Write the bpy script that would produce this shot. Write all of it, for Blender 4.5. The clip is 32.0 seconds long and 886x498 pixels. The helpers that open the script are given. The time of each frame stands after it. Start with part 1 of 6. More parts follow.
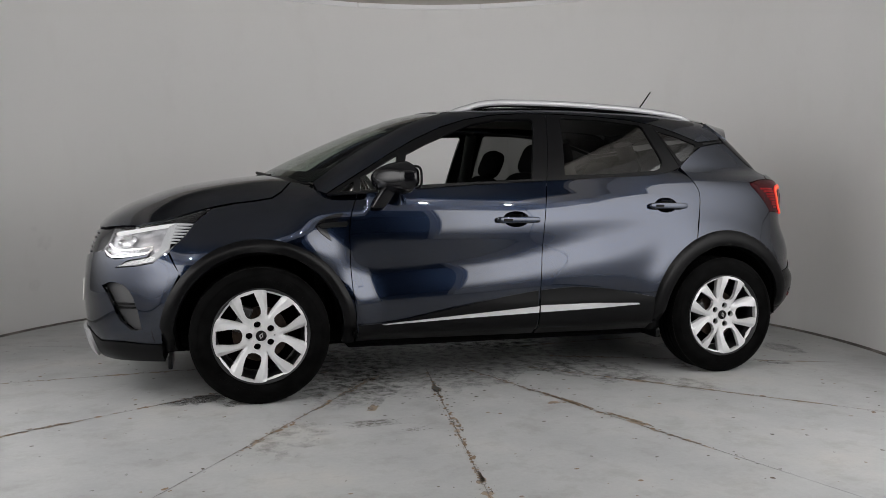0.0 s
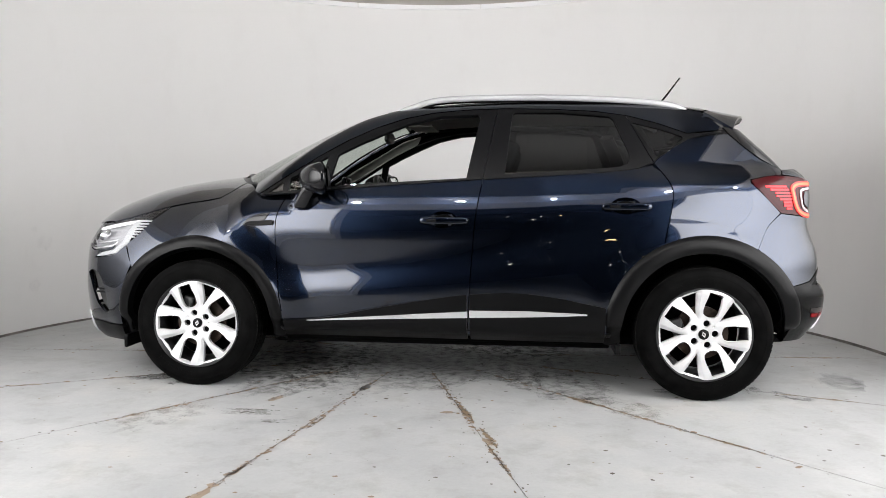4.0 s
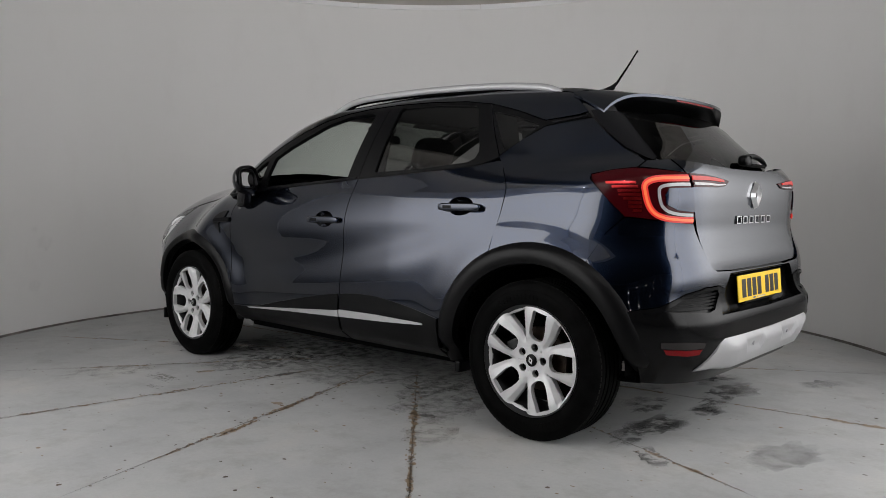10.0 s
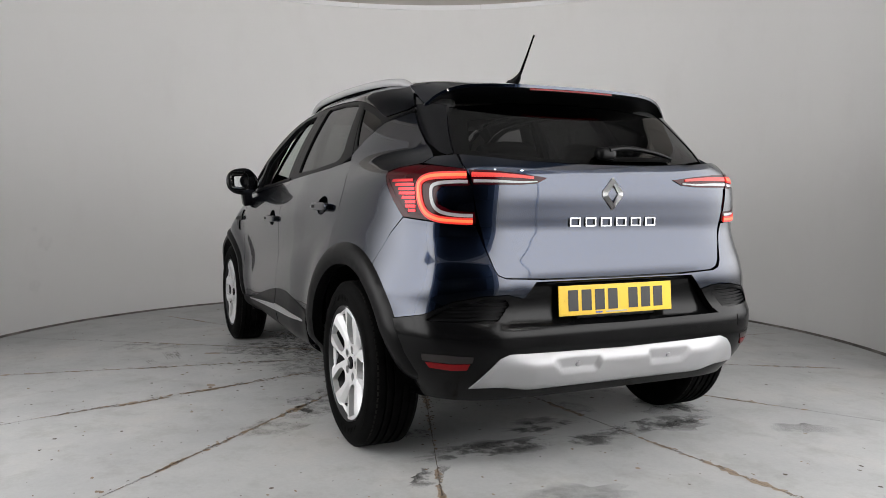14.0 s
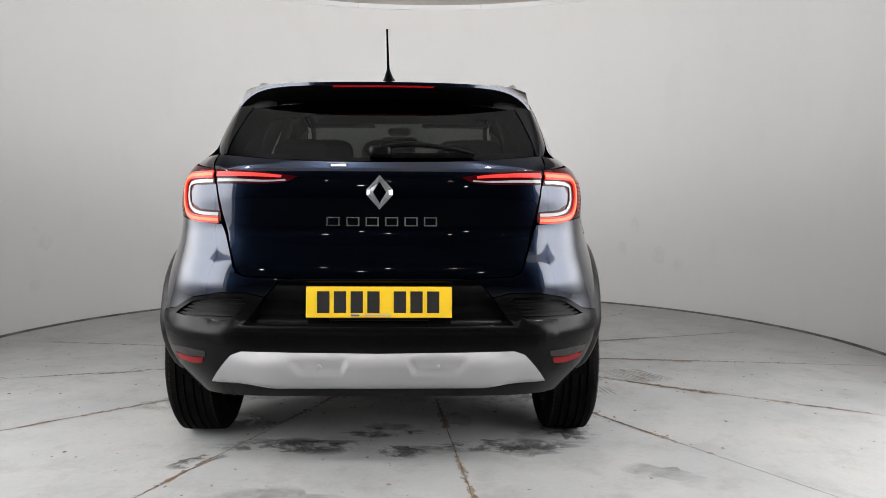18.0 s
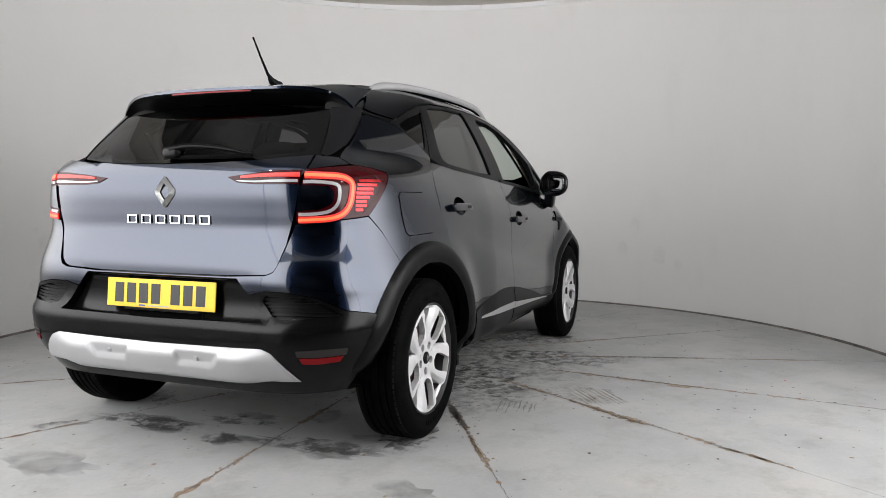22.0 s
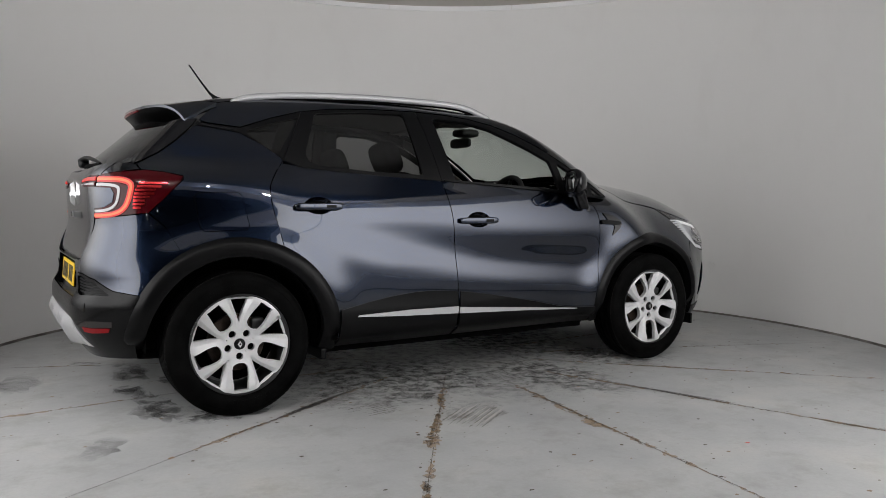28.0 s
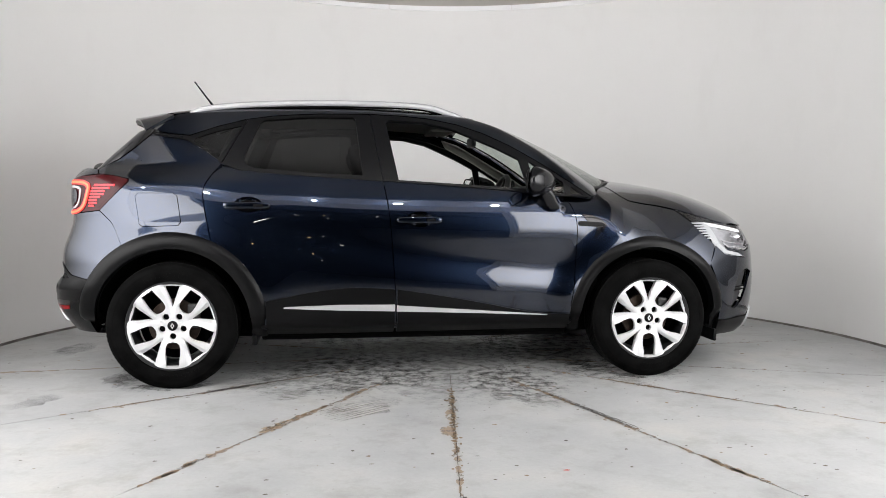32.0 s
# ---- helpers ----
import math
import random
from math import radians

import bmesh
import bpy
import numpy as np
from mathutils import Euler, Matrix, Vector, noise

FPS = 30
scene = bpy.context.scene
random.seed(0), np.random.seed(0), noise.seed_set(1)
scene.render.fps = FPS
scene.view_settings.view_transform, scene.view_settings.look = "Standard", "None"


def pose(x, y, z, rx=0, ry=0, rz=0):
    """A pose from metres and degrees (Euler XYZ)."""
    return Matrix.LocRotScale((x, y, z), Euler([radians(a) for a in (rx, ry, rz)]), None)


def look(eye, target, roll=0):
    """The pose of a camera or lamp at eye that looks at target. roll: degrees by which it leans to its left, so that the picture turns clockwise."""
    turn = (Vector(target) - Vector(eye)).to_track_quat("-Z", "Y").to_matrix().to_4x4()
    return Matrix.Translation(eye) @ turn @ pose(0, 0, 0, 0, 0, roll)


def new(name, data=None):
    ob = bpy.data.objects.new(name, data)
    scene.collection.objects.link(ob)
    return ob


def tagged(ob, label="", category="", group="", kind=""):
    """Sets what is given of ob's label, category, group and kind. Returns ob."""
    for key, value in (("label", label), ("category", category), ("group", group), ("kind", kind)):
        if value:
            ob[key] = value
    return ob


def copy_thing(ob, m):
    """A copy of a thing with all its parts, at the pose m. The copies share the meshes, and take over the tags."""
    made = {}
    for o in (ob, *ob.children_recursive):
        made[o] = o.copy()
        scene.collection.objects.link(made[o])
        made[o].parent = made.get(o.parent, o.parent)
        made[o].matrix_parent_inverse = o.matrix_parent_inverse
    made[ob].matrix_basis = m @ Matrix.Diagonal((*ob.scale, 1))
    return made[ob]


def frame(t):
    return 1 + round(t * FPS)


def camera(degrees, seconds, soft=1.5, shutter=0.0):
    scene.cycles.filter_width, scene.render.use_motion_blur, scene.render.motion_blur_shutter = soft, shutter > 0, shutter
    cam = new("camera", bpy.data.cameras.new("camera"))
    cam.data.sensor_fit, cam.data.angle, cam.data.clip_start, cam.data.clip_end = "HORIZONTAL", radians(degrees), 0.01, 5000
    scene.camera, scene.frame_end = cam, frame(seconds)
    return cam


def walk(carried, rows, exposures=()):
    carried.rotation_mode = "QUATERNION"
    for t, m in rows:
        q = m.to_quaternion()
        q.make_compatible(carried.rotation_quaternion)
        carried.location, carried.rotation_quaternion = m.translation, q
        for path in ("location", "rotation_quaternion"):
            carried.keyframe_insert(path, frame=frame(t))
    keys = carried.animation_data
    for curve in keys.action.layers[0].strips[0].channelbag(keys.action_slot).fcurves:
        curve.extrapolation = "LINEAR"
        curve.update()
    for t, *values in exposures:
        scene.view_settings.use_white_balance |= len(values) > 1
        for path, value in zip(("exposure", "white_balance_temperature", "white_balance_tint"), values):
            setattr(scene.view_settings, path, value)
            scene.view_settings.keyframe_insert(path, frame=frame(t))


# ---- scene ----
# ---- camera: a still tripod that is panned a little once ----
LENS = 59.76
EYE = Vector((0.0, -4.979, 1.010))


def aim(yaw, pitch, roll=0.284):
    y, p = radians(yaw), radians(pitch)
    return look(EYE, EYE + Vector((-math.sin(y) * math.cos(p), math.cos(y) * math.cos(p), math.sin(p))), roll)


cam = camera(LENS, 32.0, soft=0.65)
PAN = [(0, -1.83, -3.76), (16, -1.80, -3.72), (21.5, -1.83, -3.76), (22, -1.76, -3.71), (22.5, -1.52, -3.63),
       (23, -1.22, -3.54), (23.5, -0.85, -3.52), (24, -0.22, -3.53), (24.5, 0.22, -3.54), (25, 0.30, -3.57),
       (25.5, 0.42, -3.58), (27.5, 0.45, -3.66), (32, 0.44, -3.67)]
EXPOSURES = [(0, -0.60), (1, -0.10), (2, 0.19), (4.5, 0.36), (6, 0.39), (7, 0.14), (8, -0.46), (9, -0.68), (10, -0.76), (11, -0.81), (12, -0.55), (13, -0.36), (16, -0.06), (18, 0.09), (20, 0.19),
             (21, -0.11), (22, -0.06), (23, -0.09), (24, 0.12), (25.5, 0.15), (27.5, -0.51), (28, -0.61), (29, -0.76), (30, -0.56), (31, -0.08), (32, 0.27)]
walk(cam, [(t, aim(a, b)) for t, a, b in PAN], EXPOSURES)

# heading of the turntable, degrees, second by second
TURN = [194.90, 189.17, 183.45, 177.65, 171.83, 166.04, 160.22, 154.43, 148.53, 142.45, 136.50, 130.68, 124.95, 119.13,
        113.23, 107.31, 101.43, 95.59, 89.71, 83.84, 78.04, 72.25, 66.52, 60.66, 54.67, 48.80, 43.06, 37.38, 31.69,
        25.96, 20.19, 14.39, 8.57]
CAR_X, CAR_Y = -0.264, 0.131

# ---- world and lights ----
world = bpy.data.worlds.new("world")
scene.world = world
world.use_nodes = True
world.node_tree.nodes["Background"].inputs[0].default_value = (0.010, 0.010, 0.011, 1)
OPENING = 1.85
SPOT_POWER = 430.0
PANEL_POWER = 7.1
# ---- materials ----
def mat(name, color=(0.5, 0.5, 0.5), rough=0.5, metal=0.0, coat=0.0, coat_rough=0.03, ior=1.5, spec=0.5):
    m = bpy.data.materials.new(name)
    m.use_nodes = True
    b = m.node_tree.nodes["Principled BSDF"]
    b.inputs["Base Color"].default_value = (*color, 1)
    b.inputs["Roughness"].default_value = rough
    b.inputs["Metallic"].default_value = metal
    b.inputs["Coat Weight"].default_value = coat
    b.inputs["Coat Roughness"].default_value = coat_rough
    b.inputs["IOR"].default_value = ior
    b.inputs["Specular IOR Level"].default_value = spec
    return m


def nodes_of(m):
    return m.node_tree.nodes, m.node_tree.links, m.node_tree.nodes["Principled BSDF"]


def noise_node(m, scale, detail=4.0, rough=0.55, coords="Object", stretch=None):
    n, l, b = nodes_of(m)
    tc = n.new("ShaderNodeTexCoord")
    tex = n.new("ShaderNodeTexNoise")
    tex.inputs["Scale"].default_value = scale
    tex.inputs["Detail"].default_value = detail
    tex.inputs["Roughness"].default_value = rough
    if stretch:
        mp = n.new("ShaderNodeMapping")
        mp.inputs["Scale"].default_value = stretch
        l.new(tc.outputs[coords], mp.inputs[0])
        l.new(mp.outputs[0], tex.inputs[0])
    else:
        l.new(tc.outputs[coords], tex.inputs[0])
    return tex


def ramp(m, fac, stops):
    n, l, b = nodes_of(m)
    r = n.new("ShaderNodeValToRGB")
    e = r.color_ramp.elements
    while len(e) < len(stops):
        e.new(0.5)
    for el, (p, c) in zip(e, stops):
        el.position = p
        el.color = (*c, 1) if len(c) == 3 else c
    l.new(fac, r.inputs[0])
    return r


def mixc(m, fac, a, b2, mode="MIX"):
    n, l, b = nodes_of(m)
    x = n.new("ShaderNodeMix")
    x.data_type, x.blend_type = "RGBA", mode
    for sock, v in ((x.inputs[0], fac), (x.inputs[6], a), (x.inputs[7], b2)):
        if isinstance(v, (int, float)):
            sock.default_value = v
        elif isinstance(v, tuple):
            sock.default_value = (*v, 1)
        else:
            l.new(v, sock)
    return x.outputs[2]


def bump(m, height, strength=0.2, dist=0.002):
    n, l, b = nodes_of(m)
    k = n.new("ShaderNodeBump")
    k.inputs["Strength"].default_value = strength
    k.inputs["Distance"].default_value = dist
    l.new(height, k.inputs["Height"])
    l.new(k.outputs[0], b.inputs["Normal"])


def rough_from(m, fac, lo, hi):
    n, l, b = nodes_of(m)
    r = n.new("ShaderNodeMapRange")
    r.inputs[3].default_value, r.inputs[4].default_value = lo, hi
    l.new(fac, r.inputs[0])
    l.new(r.outputs[0], b.inputs["Roughness"])


def grained(name, color, rough, amount=0.25, scale=400, bumps=0.15, big=2.0, **k):
    """Moulded plastic, rubber, cloth: fine grain and faint broad unevenness."""
    m = mat(name, color, rough, **k)
    n, l, b = nodes_of(m)
    f, g = noise_node(m, scale, 2), noise_node(m, big, 5)
    dark, light = tuple(c * (1 - amount) for c in color), tuple(c * (1 + amount) for c in color)
    c = ramp(m, g.outputs[0], [(0.3, dark), (0.7, light)])
    l.new(c.outputs[0], b.inputs["Base Color"])
    rough_from(m, g.outputs[0], rough * 0.85, min(1, rough * 1.15))
    bump(m, f.outputs[0], bumps, 0.0006)
    return m


def pane(name, tint, gloss_rough=0.0, base=0.07):
    """A thin pane: clear or tinted, with a mirror-like gloss that grows towards grazing angles, the same from both sides."""
    m = bpy.data.materials.new(name)
    m.use_nodes = True
    n, l = m.node_tree.nodes, m.node_tree.links
    n.clear()
    out, mix, tr, gl, lw, pw, mr = (n.new("ShaderNode" + k) for k in ("OutputMaterial", "MixShader", "BsdfTransparent", "BsdfGlossy", "LayerWeight", "Math", "MapRange"))
    tr.inputs[0].default_value = (*tint, 1)
    gl.inputs["Roughness"].default_value = gloss_rough
    pw.operation = "POWER"
    pw.inputs[1].default_value = 5.0
    mr.inputs[3].default_value, mr.inputs[4].default_value = base, 1.0
    l.new(lw.outputs["Facing"], pw.inputs[0]), l.new(pw.outputs[0], mr.inputs[0]), l.new(mr.outputs[0], mix.inputs[0])
    l.new(tr.outputs[0], mix.inputs[1]), l.new(gl.outputs[0], mix.inputs[2])
    l.new(mix.outputs[0], out.inputs[0])
    return m


def glow(name, color, strength):
    m = mat(name, (0.02, 0.02, 0.02), 0.4)
    n, l, b = nodes_of(m)
    b.inputs["Emission Color"].default_value = (*color, 1)
    b.inputs["Emission Strength"].default_value = strength
    return m


# car paint: dark blue metallic under clear lacquer
M_PAINT = mat("blue_metallic_paint", (0.06, 0.08, 0.12), 0.28, metal=1.0, coat=1.0, coat_rough=0.018)
_n, _l, _b = nodes_of(M_PAINT)
_f = noise_node(M_PAINT, 2600, 1)
_g = noise_node(M_PAINT, 1.4, 3)
_c = ramp(M_PAINT, _f.outputs[0], [(0.35, (0.0060, 0.0102, 0.0225)), (0.75, (0.0120, 0.0192, 0.0385))])
_l.new(_c.outputs[0], _b.inputs["Base Color"])
rough_from(M_PAINT, _g.outputs[0], 0.22, 0.27)
_b.inputs["Coat IOR"].default_value = 1.56
M_CLAD = grained("black_grained_plastic", (0.0024, 0.0024, 0.0027), 0.34, spec=0.22, ior=1.38)
M_BUMPER = grained("satin_dark_grey_plastic", (0.0030, 0.0030, 0.0033), 0.17, amount=0.15, bumps=0.03, spec=0.16)
M_TRIM = grained("satin_black_trim", (0.0045, 0.0045, 0.005), 0.36, amount=0.1, spec=0.10)
M_GLOSS = mat("gloss_black", (0.004, 0.004, 0.005), 0.11, coat=0.1, spec=0.32)
M_INNER = mat("black_inner_shell", (0.003, 0.003, 0.003), 0.9, spec=0.1, ior=1.1)
M_RUBBER = grained("tyre_rubber", (0.0023, 0.0023, 0.0023), 0.66, amount=0.9, big=14, spec=0.2, ior=1.18)
M_INTAKE = grained("grey_intake_plastic", (0.045, 0.045, 0.047), 0.45, amount=0.15)
M_TREAD = grained("dusty_tread_rubber", (0.013, 0.0125, 0.012), 0.85, amount=0.7, big=9, spec=0.2, ior=1.2)
M_ALLOY = grained("silver_alloy", (0.60, 0.60, 0.61), 0.42, amount=0.04, metal=0.25, bumps=0.03)
M_ALLOY_IN = grained("grey_rim_barrel", (0.035, 0.035, 0.037), 0.42, amount=0.2, metal=0.7, bumps=0.03)
M_SILVER = grained("satin_silver_paint", (0.40, 0.40, 0.41), 0.42, amount=0.05, metal=0.35, bumps=0.03)
M_CHROME = mat("chrome", (0.82, 0.82, 0.83), 0.14, metal=1.0)
M_BRIGHT = grained("satin_chrome", (0.84, 0.84, 0.85), 0.30, amount=0.04, metal=0.9, bumps=0.02)
M_BADGE = grained("silver_badge_metal", (0.72, 0.72, 0.73), 0.28, amount=0.05, metal=1.0, bumps=0.02)
M_RUST = grained("rusty_steel", (0.045, 0.029, 0.021), 0.6, amount=0.6, scale=120, big=30, metal=0.4)
M_STEEL = grained("brushed_steel", (0.4, 0.39, 0.38), 0.38, amount=0.2, metal=0.9)
M_CLEAR = pane("clear_glass", (0.90, 0.94, 0.92))
M_SCREEN = pane("windscreen_glass", (0.62, 0.68, 0.63))
M_TINT = pane("privacy_glass", (0.15, 0.152, 0.15))
M_REAR = pane("rear_privacy_glass", (0.09, 0.09, 0.09), base=0.05)
M_LENS = pane("clear_lamp_lens", (0.95, 0.95, 0.96))
M_REDLENS = mat("red_lens", (0.17, 0.004, 0.006), 0.22, coat=0.0, spec=0.2)
M_DARKRED = mat("dark_red_lens", (0.036, 0.0014, 0.003), 0.12, coat=0.0, spec=0.22)
M_REDGLOW = glow("red_lamp_glow", (1.0, 0.022, 0.012), 0.95)
M_REDCORE = glow("red_lamp_core_glow", (1.0, 0.16, 0.045), 1.8)
M_REDSOFT = mat("red_ribs_added_glow", (0.50, 0.036, 0.04), 0.20, metal=1.0)
# the ribs only reflect; a weak red emission is added to brighten them
nodes_of(M_REDSOFT)[2].inputs["Emission Color"].default_value = (1.0, 0.03, 0.03, 1)
nodes_of(M_REDSOFT)[2].inputs["Emission Strength"].default_value = 0.05
M_SMOKE = mat("smoky_lamp_lens", (0.022, 0.019, 0.019), 0.12, coat=0.0, spec=0.3)
M_WHITELENS = mat("white_lamp_lens", (0.34, 0.33, 0.34), 0.2, coat=0.5)
M_DRL = glow("white_lamp_glow", (1.0, 1.0, 1.0), 1.2)
M_DRLSOFT = glow("soft_white_lamp_glow", (0.97, 0.98, 1.0), 0.62)
M_LAMPIN = grained("silvered_lamp_inside", (0.45, 0.45, 0.47), 0.3, amount=0.2, big=20, metal=0.6, bumps=0.02)
M_YELLOW = grained("yellow_plate", (0.80, 0.52, 0.02), 0.38, amount=0.04)
M_WHITEPLATE = grained("white_plate", (0.75, 0.75, 0.72), 0.38, amount=0.04)
M_INK = mat("black_ink", (0.012, 0.012, 0.012), 0.45)
M_GREYINK = mat("grey_ink", (0.35, 0.36, 0.38), 0.5)
M_BLUEINK = mat("blue_ink", (0.03, 0.09, 0.45), 0.5)
M_CLOTH = grained("black_seat_cloth", (0.0035, 0.0035, 0.0038), 0.95, amount=0.3, scale=250, bumps=0.5, spec=0.1, ior=1.15)
M_HEAD = grained("grey_headlining", (0.20, 0.19, 0.18), 0.95, amount=0.08, scale=200)
M_PILLARIN = grained("light_pillar_lining", (0.22, 0.21, 0.20), 0.7, amount=0.06)
M_DASH = grained("black_dashboard", (0.009, 0.009, 0.0095), 0.6)
M_MIRROR = mat("mirror_glass", (0.85, 0.86, 0.87), 0.02, metal=1.0)

# white-painted studio wall, scuffed and patchy
M_WALL = mat("matt_white_wall_paint", (0.70, 0.69, 0.675), 0.62)
_n, _l, _b = nodes_of(M_WALL)
_a = noise_node(M_WALL, 0.55, 4, 0.5, "Object", (1, 1, 0.35))
_s = noise_node(M_WALL, 3.2, 6, 0.6, "Object", (1, 1, 0.5))
_d = noise_node(M_WALL, 260, 2)
_c1 = ramp(M_WALL, _a.outputs[0], [(0.3, (0.795, 0.788, 0.782)), (0.7, (0.825, 0.818, 0.812))])
_c2 = ramp(M_WALL, _s.outputs[0], [(0.25, (0.975, 0.972, 0.97)), (0.45, (1, 1, 1))])
_l.new(mixc(M_WALL, 1.0, _c1.outputs[0], _c2.outputs[0], "MULTIPLY"), _b.inputs["Base Color"])
bump(M_WALL, _d.outputs[0], 0.08, 0.0008)
M_COVE = grained("white_gloss_trim", (0.86, 0.86, 0.87), 0.4, amount=0.03)
M_CEIL = grained("beige_ceiling_board", (0.62, 0.59, 0.55), 0.85, amount=0.05, scale=90)
M_ROOF = grained("grey_roof_board", (0.28, 0.28, 0.28), 0.85, amount=0.08, scale=90)
M_HALL = grained("dark_hall_wall", (0.035, 0.035, 0.037), 0.8)


def panel_glow(name, stops):
    """An added glowing panel: its emission is graded along its length and towards its foot."""
    m = glow(name, (1.0, 0.99, 0.99), PANEL_POWER)
    n, l, b = nodes_of(m)
    tc, sp, mu, st = n.new("ShaderNodeTexCoord"), n.new("ShaderNodeSeparateXYZ"), n.new("ShaderNodeMath"), n.new("ShaderNodeMath")
    l.new(tc.outputs["Generated"], sp.inputs[0])
    along = ramp(m, sp.outputs["X"], [(p, (v, v, v)) for p, v in stops])
    up = ramp(m, sp.outputs["Z"], [(p, (v, v, v)) for p, v in ((0.0, 0.15), (0.36, 1.0), (1.0, 1.0))])
    along.color_ramp.interpolation = up.color_ramp.interpolation = "EASE"
    mu.operation = st.operation = "MULTIPLY"
    st.inputs[1].default_value = PANEL_POWER
    l.new(along.outputs[0], mu.inputs[0]), l.new(up.outputs[0], mu.inputs[1]), l.new(mu.outputs[0], st.inputs[0])
    l.new(st.outputs[0], b.inputs["Emission Strength"])
    return m


M_PANEL_R = panel_glow("added_glow_right", [(0.0, 1.0), (0.50, 0.9), (1.0, 0.078)])
M_PANEL_L = panel_glow("added_glow_left", [(0.0, 0.078), (0.50, 0.9), (1.0, 1.0)])
M_PANEL_FL = panel_glow("added_glow_front_left", [(0.0, 1.0), (0.6, 1.0), (1.0, 0.8)])
M_PANEL_FR = panel_glow("added_glow_front_right", [(0.0, 0.8), (0.4, 1.0), (1.0, 1.0)])
M_KEY = glow("spotlight_glow", (1.0, 0.985, 0.985), SPOT_POWER)
M_FRAMEDARK = grained("dark_frame_metal", (0.03, 0.03, 0.03), 0.5)
M_SPOT = glow("hall_lamp_glow", (1.0, 0.97, 0.92), 28)
M_WARMSPOT = glow("warm_hall_lamp_glow", (1.0, 0.72, 0.38), 28)

# painted concrete floor: pale grey, rust-stained, worn
M_FLOOR = mat("painted_concrete", (0.5, 0.5, 0.49), 0.42, spec=0.3)
_n, _l, _b = nodes_of(M_FLOOR)
_big = noise_node(M_FLOOR, 1.5, 7, 0.62)
_med = noise_node(M_FLOOR, 5.0, 8, 0.68)
_fine = noise_node(M_FLOOR, 55, 6, 0.7)
_spk = noise_node(M_FLOOR, 26, 2, 0.5)
_c1 = ramp(M_FLOOR, _big.outputs[0], [(0.3, (0.325, 0.33, 0.335)), (0.55, (0.395, 0.40, 0.40)), (0.72, (0.445, 0.437, 0.42))])
_c2 = ramp(M_FLOOR, _med.outputs[0], [(0.28, (0.78, 0.765, 0.74)), (0.5, (1, 1, 1))])
_c3 = ramp(M_FLOOR, _fine.outputs[0], [(0.3, (0.94, 0.94, 0.93)), (0.6, (1, 1, 1))])
_c4 = ramp(M_FLOOR, _spk.outputs[0], [(0.225, (0.35, 0.31, 0.27)), (0.25, (1, 1, 1))])
_x = mixc(M_FLOOR, 1.0, _c1.outputs[0], _c2.outputs[0], "MULTIPLY")
_x = mixc(M_FLOOR, 1.0, _x, _c3.outputs[0], "MULTIPLY")
_x = mixc(M_FLOOR, 1.0, _x, _c4.outputs[0], "MULTIPLY")
_l.new(_x, _b.inputs["Base Color"])
rough_from(M_FLOOR, _med.outputs[0], 0.42, 0.66)
bump(M_FLOOR, _fine.outputs[0], 0.12, 0.0012)


def stain(name, color, cover, scale, rough=0.5, soft=0.06, detail=7, most=1.0, fade=False):
    """A ragged or soft-edged stain: paint over the floor that breaks up into flecks."""
    m = mat(name, color, rough)
    n, l, b = nodes_of(m)
    t = noise_node(m, scale, detail, 0.7)
    s = ramp(m, t.outputs[0], [(cover, (0, 0, 0)), (min(1, cover + soft), (most, most, most))])
    alpha = s.outputs[0]
    if fade:
        # thins out towards the stain's rim
        tc, mp, gr, mu = n.new("ShaderNodeTexCoord"), n.new("ShaderNodeMapping"), n.new("ShaderNodeTexGradient"), n.new("ShaderNodeMath")
        mp.inputs["Location"].default_value, mp.inputs["Scale"].default_value = (-1.0, -1.0, 0.0), (2.0, 2.0, 0.0)
        gr.gradient_type, mu.operation = "SPHERICAL", "MULTIPLY"
        l.new(tc.outputs["Generated"], mp.inputs[0]), l.new(mp.outputs[0], gr.inputs[0])
        edge = ramp(m, gr.outputs["Fac"], [(0.02, (0, 0, 0)), (0.45, (1, 1, 1))])
        l.new(edge.outputs[0], mu.inputs[0]), l.new(alpha, mu.inputs[1])
        alpha = mu.outputs[0]
    l.new(alpha, b.inputs["Alpha"])
    return m


M_CRACK = grained("dark_joint_filler", (0.085, 0.066, 0.050), 0.8, amount=0.6, scale=60, big=12)
M_FILLER = stain("dark_grey_filler", (0.075, 0.070, 0.066), 0.40, 30)
M_RUSTSTAIN = stain("rust_brown_stain", (0.25, 0.19, 0.135), 0.45, 11)
M_OIL = stain("dark_oil_stain", (0.09, 0.085, 0.08), 0.40, 16, 0.4, 0.18, 5, 0.85, True)
M_DAMP = stain("damp_grey_stain", (0.20, 0.20, 0.20), 0.34, 5, 0.3, 0.32, 3, 0.48, True)
M_OCHRE = stain("faint_ochre_stain", (0.40, 0.35, 0.26), 0.45, 9, 0.5, 0.3, 4, 0.5, True)
M_WET = stain("wet_dark_stain", (0.105, 0.105, 0.105), 0.44, 7, 0.22, 0.10, 6, 0.62, True)
# ingrained black grime, darkened further to paint in the shade under the car
M_GRIME_SHADE = stain("grime_and_undercar_shade", (0.085, 0.080, 0.074), 0.43, 15, 0.5, 0.24, 10, 0.54, True)
M_RUSTFILL = stain("orange_brown_rust", (0.20, 0.145, 0.09), 0.42, 22, 0.7, 0.10)
M_SKID = stain("black_tyre_scuff", (0.15, 0.14, 0.125), 0.46, 40)
M_SMUDGE = stain("grey_wall_smudge", (0.62, 0.61, 0.60), 0.30, 6, 0.6, 0.4, 3, 0.06)
# ---- mesh helpers ----
from mathutils.geometry import delaunay_2d_cdt


